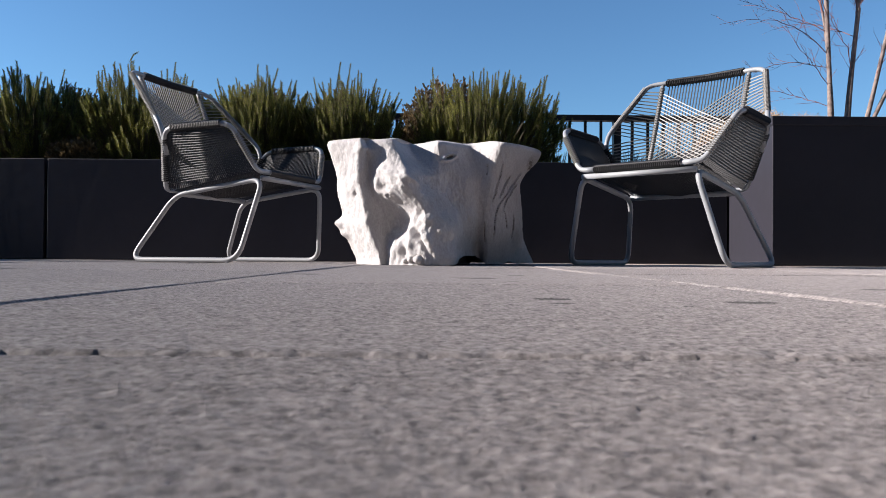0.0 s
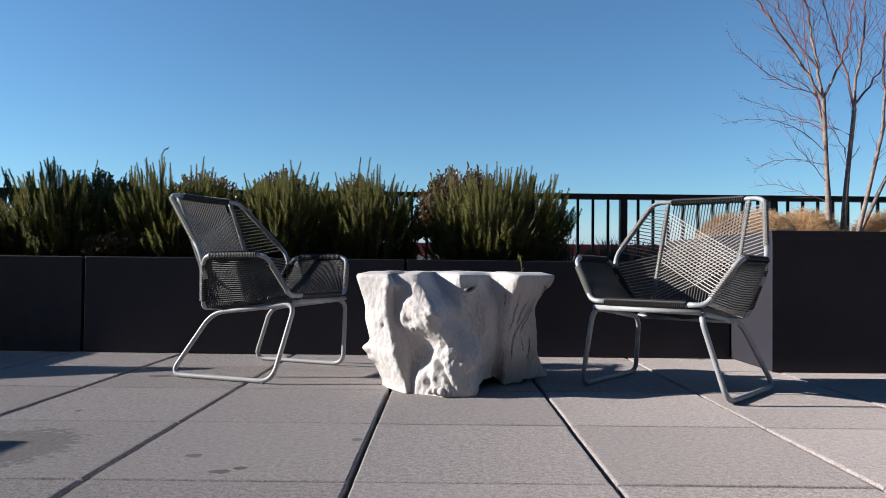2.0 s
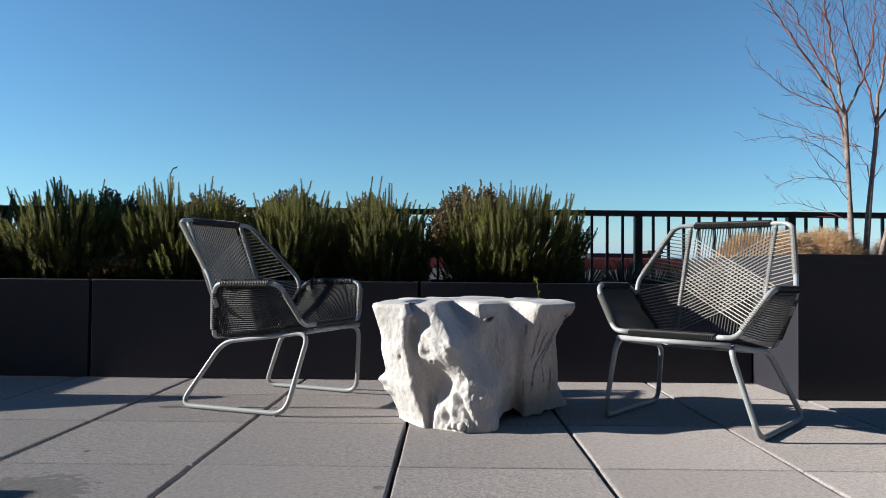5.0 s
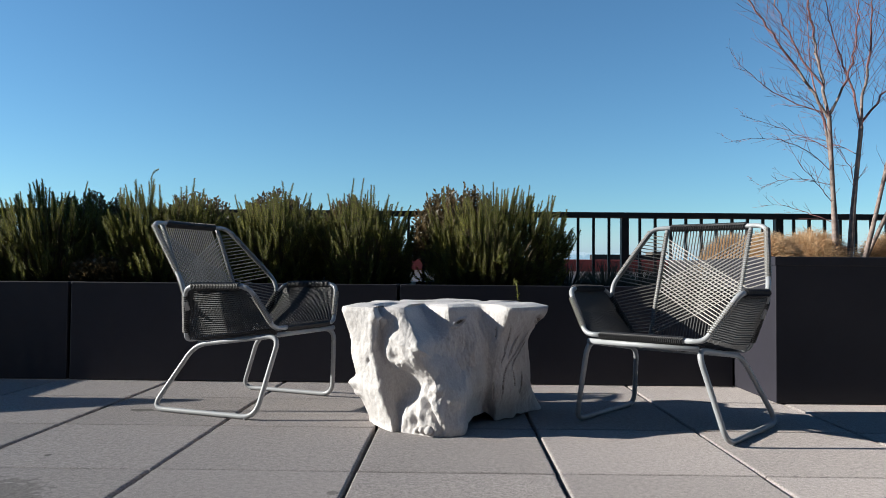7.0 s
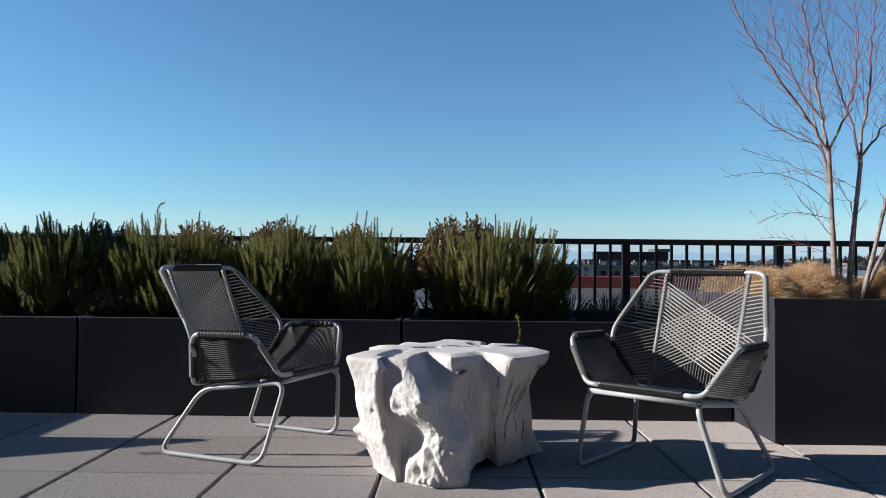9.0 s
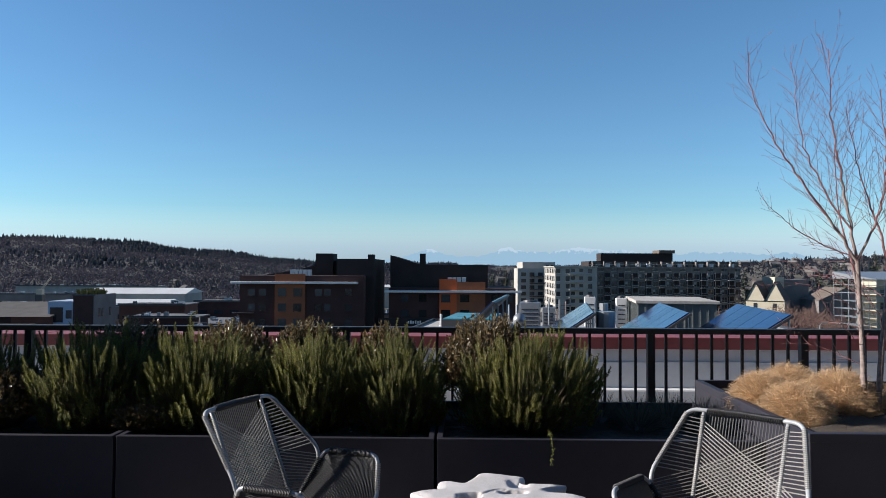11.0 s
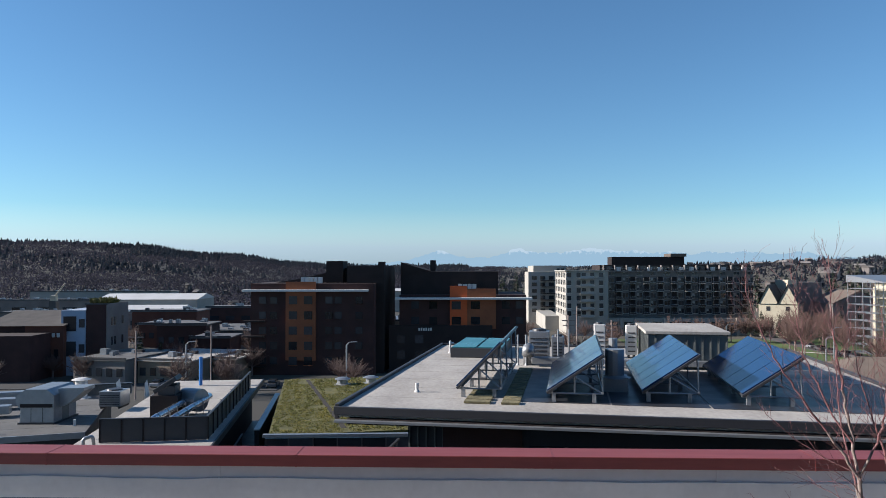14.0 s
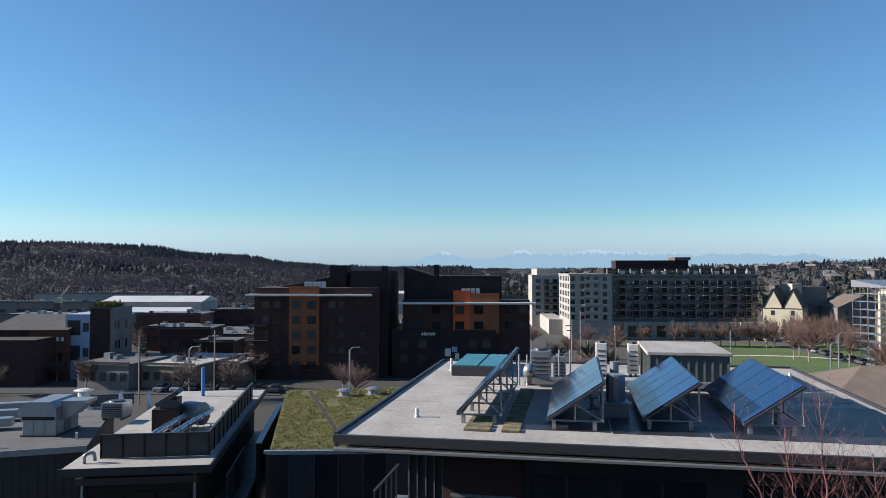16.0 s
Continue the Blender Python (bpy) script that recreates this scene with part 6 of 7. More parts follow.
def apartments():
    thing = tagged(empty("apartment_block", pose(45.0, 250, 0)), "long dark grey apartment block with rows of balconies", "building")
    block("wall", 0, 53, 0, 20, GROUND, 1.6, M["grey_wall"], thing, "dark grey panel walls")
    block("roof", -0.5, 53.5, -0.8, 20.5, 1.6, 2.1, M["grey_wall"], thing)
    block("upper_storey", 1, 52, 2, 18, 2.1, 4.1, M["black_wall"], thing, "set-back top storey")
    for k in range(13):
        block("party_wall", 2.0 + k * 4.0, 2.3 + k * 4.0, 0.4, 2.0, 2.1, 4.0, M["grey_wall"], thing)
        block("window", 2.7 + k * 4.0, 5.2 + k * 4.0, 1.9, 2.02, 2.3, 3.8, M["glass"], thing)
    block("parapet_rail", 0.5, 52.5, -0.5, -0.42, 2.9, 3.0, M["galv"], thing)
    block("podium", -3, 54, -3.2, 0, GROUND, -14.2, M["pale_wall"], thing, "pale concrete podium")
    for k in range(12):
        block("pier", -3 + k * 4.9, -2.2 + k * 4.9, -3.9, -3.2, GROUND, -14.0, M["pale_wall"], thing)
        block("podium_window", -1.6 + k * 4.9, 1.3 + k * 4.9, -3.3, -3.2, -19.2, -15.4, M["glass"], thing)
    for i in range(6):
        z = -12.6 + i * 2.65
        for k in range(11):
            x = 2.2 + k * 4.75
            for q in (x + 1.62, x + 2.62):
                block("window", q, q + 0.8, -0.1, 0.02, z, z + 1.6, M["glass"], thing)
            block("window_sill", x + 1.5, x + 3.55, -0.2, 0.0, z - 0.22, z, M["pale_wall"], thing)
            if (i * 5 + k * 3) % 7 < 3:
                block("blind", x + 1.64, x + 2.4, -0.12, -0.1, z + 0.7, z + 1.58, M["pale_wall"], thing)
            if i < 5:
                block("loggia", x - 1.0, x + 1.1, -0.08, 0.02, z - 0.3, z + 2.0, M["black_wall"], thing)
                block("balcony", x - 1.1, x + 1.2, -1.5, 0, z - 0.55, z - 0.38, M["pale_wall"], thing)
                block("balcony_rail", x - 1.1, x + 1.2, -1.58, -1.48, z + 0.34, z + 0.42, M["galv"], thing)
                for q in (x - 1.1, x + 1.05):
                    block("balcony_post", q, q + 0.15, -1.56, -1.42, z - 0.35, z + 2.0, M["grey_wall"], thing)
                block("balcony_panel", x - 1.1, x + 1.2, -1.53, -1.5, z - 0.35, z + 0.3, M["glass"], thing)
    block("roof_house", 6, 31.5, 6, 14, 2.1, 7.0, M["black_wall"], thing, "black plant screen")
    block("roof_house", 26.5, 32, 5, 14, 7.0, 8.1, M["shingle"], thing, "brown stair head")
    for k in range(14):
        block("roof_unit", 3.0 + k * 3.6, 4.6 + k * 3.6, 1.0, 2.6, 2.1, 3.3, M["white_paint"] if k % 3 else M["shingle"], thing)

    white = tagged(empty("apartment_block", pose(33.2, 244, 0, 0, 0, 0)), "white apartment block with corner balconies", "building")
    block("wall", 0, 14.2, 0, 30, GROUND, 1.9, M["pale_wall"], white, "pale rendered walls")
    block("roof", -0.4, 14.5, -0.4, 30.4, 1.9, 2.3, M["pale_wall"], white)
    for i in range(6):
        z = -13.2 + i * 2.6
        window_grid(white, [1.0, 4.2, 6.0, 8.8, 11.8], [z + 0.8], 0, 1.3, 1.6, None, M["white_paint"])
        block("balcony", 4.6, 9.2, -1.5, 0, z - 0.5, z - 0.3, M["pale_wall"], white)
        block("balcony_rail", 4.6, 9.2, -1.55, -1.48, z - 0.3, z + 0.5, M["galv"], white)
        for k in range(6):
            block("side_window", -0.08, 0.02, 2 + k * 4.6, 4 + k * 4.6, z, z + 1.7, M["glass"], white)
    block("podium", -5, 1, 20, 60, GROUND, -14.5, M["pale_wall"], white, "pale long podium")

    back = tagged(empty("apartment_block", pose(25.0, 300, 0)), "white apartment block with black balconies farther down the street", "building")
    block("wall", 0, 12, 0, 20, GROUND, 1.5, M["pale_wall"], back)
    block("wall", 3, 17, 10, 40, GROUND, 4.2, M["pale_wall"], back)
    window_grid(back, [2.5, 6.0, 9.5], [-1 - i * 2.7 for i in range(6)], 0, 2.0, 1.5)
    window_grid(back, [13.6, 15.6], [2.2 - i * 2.7 for i in range(6)], 10, 1.3, 1.5)
    for i in range(6):
        block("balcony", 5, 12, -1.4, 0, -2.2 - i * 2.7, -1.9 - i * 2.7, M["black_wall"], back)


def gabled(name, x, y, w, d, eave, ridge, wall_mat, roof_mat, label, base=GROUND, turn=0.0, windows=(2, 2), gables=1):
    """A house with pitched roofs whose gables face the front."""
    thing = tagged(empty(name, pose(x, y, 0, 0, 0, turn)), label, "house")
    block("wall", 0, w, 0, d, base, eave, wall_mat, thing)
    gw = w / gables
    for g in range(gables):
        a = g * gw
        v = [(a - 0.3, -0.5, eave), (a + gw + 0.3, -0.5, eave), (a + gw / 2, -0.5, ridge), (a - 0.3, d + 0.5, eave), (a + gw + 0.3, d + 0.5, eave), (a + gw / 2, d + 0.5, ridge)]
        raw("roof", v, [(0, 2, 5, 3), (2, 1, 4, 5), (0, 3, 4, 1)], roof_mat, thing)
        raw("gable", [(a, -0.02, eave), (a + gw, -0.02, eave), (a + gw / 2, -0.02, ridge - 0.25), (a, 0.2, eave), (a + gw, 0.2, eave), (a + gw / 2, 0.2, ridge - 0.25)], [(0, 1, 2), (5, 4, 3), (0, 2, 5, 3), (2, 1, 4, 5)], wall_mat, thing)
    nx, nz = windows
    window_grid(thing, [w * (i + 0.5) / nx for i in range(nx)], [eave - 1.6 - k * 2.8 for k in range(nz)], 0, 1.1, 1.5)
    return thing


def left_street():
    thing = tagged(empty("street_building", pose(-87.5, 150, 0, 0, 0, 4)), "pale blue panelled building with large dark windows", "building")
    block("wall", 0, 5.2, 0, 12, GROUND, -6.0, M["blue_wall"], thing, "pale blue-grey panels")
    for z in (-8.8, -14.2):
        block("window", 0.5, 3.2, -0.1, 0.02, z - 1.7, z + 1.5, M["glass"], thing)
        block("window", 3.8, 5.0, -0.1, 0.02, z - 0.9, z + 0.9, M["glass"], thing)
    thing = tagged(empty("street_building", pose(-82.2, 150.3, 0, 0, 0, 4)), "dark brown building with planting on its roof", "building")
    block("wall", 0, 4.3, 0, 11, GROUND, -4.8, M["brick_dark"], thing, "dark brown wall")
    block("wall", 4.3, 4.5, -0.1, 11.2, GROUND, -4.6, M["grey_wall"], thing, "dark grey side wall")
    block("roof_edge", -0.2, 4.6, -0.2, 0.1, -4.8, -4.5, M["seam_metal"], thing)
    for y in (2.0, 3.6, 7.5):
        for z in (-8.5, -12.8):
            block("window", 4.45, 4.56, y, y + 0.9, z - 0.9, z + 0.9, M["glass"], thing)
    s = Soup()
    random.seed(8)
    for k in range(500):
        s.leaf(Vector((random.uniform(0.4, 4.0), random.uniform(1, 7), -4.8)), away(0.5), away(1), random.uniform(0.8, 1.9), 0.4)
    s.make("roof_planting", M["sedum"], thing, "yellow-green roof planting")
    thing = tagged(empty("street_building", pose(-94.2, 148, 0, 0, 0, 4)), "rust brick building with a dark brown sloping roof", "building")
    block("wall", 0, 8.0, 0, 12, GROUND, -9.2, M["brick_red"], thing, "rust brick walls")
    v = [(-9, -0.6, -9.2), (8.3, -0.6, -9.2), (8.3, 13, -6.6), (-9, 13, -6.6), (-9, 13, -9.2), (8.3, 13, -9.2)]
    block("wall", -9, 0, 0.4, 12, GROUND, -9.2, M["brick_dark"], thing, "dark brick wing")
    raw("roof", v, [(0, 1, 2, 3), (1, 5, 2), (0, 3, 4)], M["shingle"], thing, "dark brown sloping roof")
    window_grid(thing, [3.6, 4.7, 6.0, 7.0], [-11.2], 0, 0.6, 0.9, M["white_paint"])
    window_grid(thing, [2.4, 5.0, 6.6], [-15.2], 0, 0.9, 2.0)
    thing = tagged(empty("street_building", pose(-118, 138, 0, 0, 0, 4)), "grey flat-roofed building at the edge of the street", "building")
    block("wall", 0, 30, 0, 8, GROUND, -10.6, M["brick_dark"], thing)
    window_grid(thing, [14.5, 19.0, 21.0], [-15.0], 0, 0.9, 2.2)


def flat_roofs():
    """Low workshops and stores between the street and the hill."""
    rows = [
        (-66, 140, 11.5, 20, -15.2, "tan_wall", "tan_roof", -10), (-78, 138, 11.2, 18, -14.8, "grey_wall", "grey_roof", -8), (-53, 146, 5, 9, -15.6, "tan_wall", "tan_roof", -10),
        (-110, 230, 21, 14, -10.8, "brick_red", "dark_roof", 3), (-82, 185, 13, 12, -11.7, "brick_dark", "grey_roof", 3), (-79, 202, 19, 30, -15.0, "grey_wall", "grey_roof", 2),
        (-66, 168, 9, 10, -13.4, "brick_dark", "dark_roof", 3), (-96, 205, 12, 14, -13.0, "brick_red", "dark_roof", 3), (-70, 250, 20, 14, -12.0, "pale_wall", "grey_roof", 3),
        (-130, 250, 22, 14, -12.5, "grey_wall", "galv", 3),
        (-60, 270, 18, 16, -12.4, "grey_wall", "dark_roof", 3), (-100, 270, 30, 14, -11.5, "brick_dark", "dark_roof", 2), (-62, 330, 24, 16, -11.0, "pale_wall", "grey_roof", 2),
        (-170, 250, 40, 16, -12.5, "grey_wall", "dark_roof", 2), (-230, 330, 60, 14, -11.5, "grey_wall", "dark_roof", 2), (-250, 400, 80, 14, -9.5, "pale_wall", "grey_roof", 2),
        (-21, 190, 7, 20, -11.0, "pale_wall", "galv", 2), (-14, 230, 10, 18, -11.5, "grey_wall", "tan_roof", 2),
    ]
    random.seed(61)
    for x, y, w, d, top, wall_mat, roof_mat, turn in rows:
        thing = tagged(empty("low_store", pose(x, y, 0, 0, 0, turn)), "low flat-roofed brick store with a pale roof" if "brick" in wall_mat else "low flat-roofed store in the town", "building", "low stores")
        block("wall", 0, w, 0, d, GROUND, top - 0.3, M[wall_mat], thing)
        block("roof", -0.4, w + 0.4, -0.4, d + 0.4, top - 0.3, top, M[roof_mat], thing)
        window_grid(thing, [w * (k + 0.5) / 5 for k in range(5)], [(GROUND + top) / 2], 0, w / 9, 1.6)
        for k in range(2 + int(w * d / 60)):
            ux, uy = w * random.uniform(0.08, 0.85), d * random.uniform(0.1, 0.8)
            us, uh = random.uniform(0.6, 1.6), random.uniform(0.4, 1.2)
            block("roof_unit", ux, ux + us, uy, uy + us, top, top + uh, random.choice((M["galv"], M["white_paint"], M["seam_metal"], M["galv"])), thing)
        block("parapet", -0.4, w + 0.4, -0.45, -0.2, top, top + 0.35, M["seam_metal"], thing)
    for x, y, w, d, e, r, turn in ((-158, 300, 42, 24, -10.0, -7.8, 3), (-142, 285, 26, 12, -13.4, -11.8, 3), (-112, 380, 80, 20, -8.9, -7.8, 2)):
        thing = tagged(empty("warehouse", pose(x, y, 0, 0, 0, turn)), "long warehouse with a pale metal pitched roof", "warehouse", "warehouses")
        block("wall", 0, w, 0, d, GROUND, e, M["pale_wall"], thing)
        v = [(-0.5, -0.5, e), (w + 0.5, -0.5, e), (w + 0.5, d / 2, r), (-0.5, d / 2, r), (-0.5, d + 0.5, e), (w + 0.5, d + 0.5, e)]
        raw("roof", v, [(0, 1, 2, 3), (3, 2, 5, 4), (0, 3, 4), (1, 5, 2)], M["pale_roof"], thing, "pale metal roof")


def right_side():
    gabled("yellow_house", 97.5, 244, 12, 14, -9.0, -2.6, M["cream"], M["shingle"], "cream house with two steep gables", windows=(2, 1), gables=2, turn=-32)
    block_thing = tagged(empty("chimney_house", pose(109, 248, 0)), "grey house with a cream chimney wall", "house")
    block("wall", 0, 3.2, 0, 10, GROUND, -1.2, M["cream"], block_thing)
    block("wall", 3.2, 12, 1, 12, GROUND, -2.0, M["grey_wall"], block_thing)
    gabled("grey_house", 118, 236, 17, 16, -8.6, -4.4, M["grey_wall"], M["shingle"], "grey-blue house with a broad gable", windows=(3, 2))
    gabled("shingled_house", 130, 226, 20, 14, -9.8, -7.0, M["grey_wall"], M["shingle"], "dark house with a low shingled roof", windows=(4, 2))
    thing = tagged(empty("white_house", pose(113, 190, 0)), "white flat-roofed house beside the park", "house")
    block("wall", 0, 6.5, 0, 8, GROUND, -11.0, M["white_paint"], thing)
    window_grid(thing, [1.6, 4.6], [-12.8, -16], 0, 1.4, 1.3)
    thing = tagged(empty("scaffolded_building", pose(101, 178, 0, 0, 0, 6)), "beige building wrapped in white scaffold sheeting", "building")
    block("wall", 2.6, 9, 0, 6, GROUND, -0.9, M["cream"], thing, "beige wall behind the scaffold")
    block("wall", 9, 30, -1, 16, GROUND, -2.2, M["cream"], thing, "cream wall")
    block("wall", 12, 30, -4, 0, GROUND, -6.5, M["grey_wall"], thing, "grey wall")
    v = [(1.6, -1.5, -0.9), (32, -1.5, -0.9), (32, 16, 1.0), (1.6, 16, 1.0), (32, 16, -0.9), (1.6, 16, -0.9)]
    raw("roof", v, [(0, 1, 2, 3), (1, 4, 2), (0, 3, 5)], M["galv"], thing, "pale grey sloping roof")
    for z in range(9):
        block("scaffold_deck", -2.6, 5.4, -1.7, -0.3, GROUND + 1.6 + z * 2.0, GROUND + 1.7 + z * 2.0, M["galv"], thing)
        block("scaffold_rail", -2.6, 5.4, -1.72, -1.66, GROUND + 2.6 + z * 2.0, GROUND + 2.68 + z * 2.0, M["galv"], thing)
        block("scaffold_deck", -2.6, 1.4, -0.3, 9.0, GROUND + 1.6 + z * 2.0, GROUND + 1.7 + z * 2.0, M["galv"], thing)
    for k in range(5):
        for y in (-1.7, 3.0, 9.0):
            block("scaffold_pole", -2.6 + k * 2.0, -2.48 + k * 2.0, y, y + 0.12, GROUND, -0.6, M["galv"], thing)
    window_grid(thing, [4.2, 6.8], [-4.0, -7.5, -11.0], 0, 1.2, 1.6)
    window_grid(thing, [10.6, 13.5, 16.5], [-5.5, -9.0, -12.5], -1, 1.3, 1.5)
    hip = tagged(empty("hip_roof_house", pose(35, 72, 0, 0, 0, -4)), "house with a broad brown shingled hip roof", "house")
    block("wall", 0.6, 34, 0.6, 20, GROUND, -11.0, M["grey_wall"], hip)
    v = [(0, 0, -11), (35, 0, -11), (35, 22, -11), (0, 22, -11), (9, 11, -7.4), (28, 11, -7.4)]
    raw("roof", v, [(0, 1, 5, 4), (1, 2, 5), (2, 3, 4, 5), (3, 0, 4)], M["shingle"], hip, "brown shingled hip roof")


tower_a()
tower_b()
apartments()
left_street()
flat_roofs()
right_side()


# ---- ground, hills, trees, distance ----
RIDGE = [(-0.9, 0.031), (-0.66, 0.030), (-0.46, 0.025), (-0.34, 0.0155), (-0.25, 0.006), (-0.18, 0.001), (-0.1, 0.0), (0.2, 0.0), (0.36, 0.004), (0.48, 0.009), (0.6, 0.012), (0.9, 0.012)]


def ridge(a):
    if a <= RIDGE[0][0]:
        return RIDGE[0][1]
    for (a0, e0), (a1, e1) in zip(RIDGE, RIDGE[1:]):
        if a <= a1:
            return e0 + (e1 - e0) * smooth01(a0, a1, a)
    return RIDGE[-1][1]


def land(x, y):
    """The ground's height."""
    r = math.hypot(x, y)
    if y < 120:
        return GROUND
    e = ridge(x / max(y, 1.0))
    side = smooth01(0.1, 0.4, x / max(y, 1.0))
    start, full = 400 - 130 * side, 1350 - 700 * side
    rise = smooth01(start, full, r)
    h = GROUND + (3.0 + e * full - GROUND) * rise
    h += 5 * rise * noise.noise((x * 0.006, y * 0.006, 0))
    return h - 0.012 * max(0, r - full * 1.25) * (1 - smooth01(2500, 5200, r)) - 20 * smooth01(2500, 4600, r) * 0


def make_ground():
    v, f = [], []
    cols, rows = 120, 90
    for j in range(rows + 1):
        y = -400 + 620 * min(j / 25, 1.0) if j <= 25 else 220 * (4700 / 220) ** ((j - 25) / (rows - 25))
        for i in range(cols + 1):
            t = (i / cols) * 2 - 1
            x = t * (420 + 1.15 * max(y, 0))
            v.append((x, y, land(x, y)))
    for j in range(rows):
        for i in range(cols):
            a = j * (cols + 1) + i
            f.append((a, a + 1, a + cols + 2, a + cols + 1))
    tagged(raw("ground", v, f, M["ground"], None, "", True), "brown winter town ground running to the hills", "ground", kind="structure")


make_ground()
tagged(box("park_lawn", 48, 122, 150, 232, GROUND - 0.3, GROUND + 0.12, M["lawn"]), "green park lawn", "lawn", kind="structure")
bm = bmesh.new()
for k in range(24):
    a = radians(-20 + k * 7)
    b = radians(-20 + (k + 1) * 7)
    cx0, cy0 = 78, 180
    q = [(cx0 + r * math.cos(t), cy0 + r * 0.8 * math.sin(t), GROUND + 0.2) for r, t in ((22, a), (24.5, a), (24.5, b), (22, b))]
    bm.faces.new([bm.verts.new(p) for p in q])
tagged(part("park_path", bm, M["path"]), "pale curved concrete path on the lawn", "path", kind="structure")
tagged(box("street", 95, 101.5, 40, 300, GROUND - 0.3, GROUND + 0.14, M["asphalt"]), "grey asphalt street beside the park", "road", kind="structure")
tagged(box("street", 14, 24, 60, 400, GROUND - 0.3, GROUND + 0.14, M["asphalt"]), "asphalt street between the buildings", "road", kind="structure")
tagged(box("street", -140, -36, 132, 141, GROUND - 0.3, GROUND + 0.1, M["asphalt"]), "asphalt street before the brick tower", "road", kind="structure")


def car(m, label):
    thing = tagged(empty("parked_car", m), label, "car", "parked cars")
    bm = bmesh.new()
    add_box(bm, -0.9, 0.9, -2.2, 2.2, 0.3, 0.9, 0.12)
    part("body", bm, M["car_mix"], thing)
    bm = bmesh.new()
    add_box(bm, -0.78, 0.78, -1.4, 1.0, 0.88, 1.45, 0.2)
    part("cabin", bm, M["glass"], thing)
    for x in (-0.85, 0.85):
        for y in (-1.35, 1.35):
            bm = bmesh.new()
            bmesh.ops.create_cone(bm, cap_ends=True, segments=12, radius1=0.33, radius2=0.33, depth=0.22, matrix=pose(x, y, 0.33, 0, 90, 0))
            part("wheel", bm, M["tyre"], thing)
    return thing


c0 = car(pose(97, 150, GROUND + 0.14, 0, 0, 4), "car parked along the street by the park")
random.seed(3)
for k in range(9):
    copy_thing(c0, pose(97 + random.uniform(-0.4, 0.4), 156 + k * 6.4, GROUND + 0.14, 0, 0, random.uniform(-3, 3)))
for k in range(12):
    copy_thing(c0, pose(24 + (k % 6) * 3.1, 118 + (k // 6) * 12, GROUND + 0.02, 0, 0, random.uniform(-4, 4)))
for k in range(16):
    copy_thing(c0, pose(-58 + (k % 8) * 2.6 - (k // 8) * 4, 172 + (k // 8) * 9, GROUND + 0.02, 0, 0, 90 + random.uniform(-6, 6)))
for k in range(8):
    copy_thing(c0, pose(-60 + k * 3.2, 136, GROUND + 0.1, 0, 0, random.uniform(-4, 4)))


def street_tree(x, y, h, seed, label, base=GROUND, tint="bare_crown"):
    random.seed(seed)
    thing = tagged(empty("park_tree", pose(x, y, base)), label, "tree", "bare park trees")
    s = Soup()
    s.stick(Vector((0, 0, 0)), Vector((0.1, 0, h * 0.35)), 0.2, 0.13, 6)
    s.make("trunk", M["bark"], thing)
    c = Soup()
    for k in range(46):
        d = away(0.75)
        p = Vector((0.1, 0, h * random.uniform(0.25, 0.5)))
        q = p + d * h * random.uniform(0.3, 0.55)
        c.stick(p, q, 0.07, 0.03, 3)
        for i in range(9):
            a = p.lerp(q, random.uniform(0.3, 1))
            c.stick(a, a + (away(1.0) + d).normalized() * h * random.uniform(0.08, 0.2), 0.035, 0.02, 3)
    c.make("crown", M[tint], thing, "bare twiggy crown")


TL = "bare brown winter tree in the park"
for i, (x, y, h) in enumerate([(62, 222, 8), (71, 222, 8), (80, 221, 9), (89, 220, 9), (96, 214, 11), (101, 206, 10), (88, 196, 11), (84, 190, 10), (92, 178, 11), (90, 160, 10), (53, 224, 7), (45, 224, 7), (36, 224, 7), (58, 150, 6), (79, 140, 7), (100, 216, 12), (104, 212, 11), (98, 222, 11), (107, 220, 12), (93, 224, 10), (66, 223, 8), (76, 222, 8), (85, 223, 9), (104, 200, 10), (86, 186, 11)]):
    street_tree(x, y, h, 100 + i, TL)
for i, (x, y, h) in enumerate([(-52, 126, 8), (-44, 128, 7), (-24, 132, 7), (-21, 128, 7), (-90, 130, 7), (-104, 128, 8), (20, 170, 7), (26, 190, 7), (-56, 180, 8), (18, 215, 8), (24, 150, 7), (30, 160, 7), (36, 150, 6), (28, 172, 7), (34, 186, 7), (40, 200, 7), (22, 134, 7), (31, 138, 7), (-46, 150, 7), (-48, 140, 7)]):
    street_tree(x, y, h, 140 + i, "bare brown winter tree beside the street")


random.seed(15)
for i in range(26):
    yy = random.uniform(125, 290)
    street_tree(yy * random.uniform(-0.62, -0.3), yy, random.uniform(5, 8), 200 + i, "bare brown winter tree among the stores")


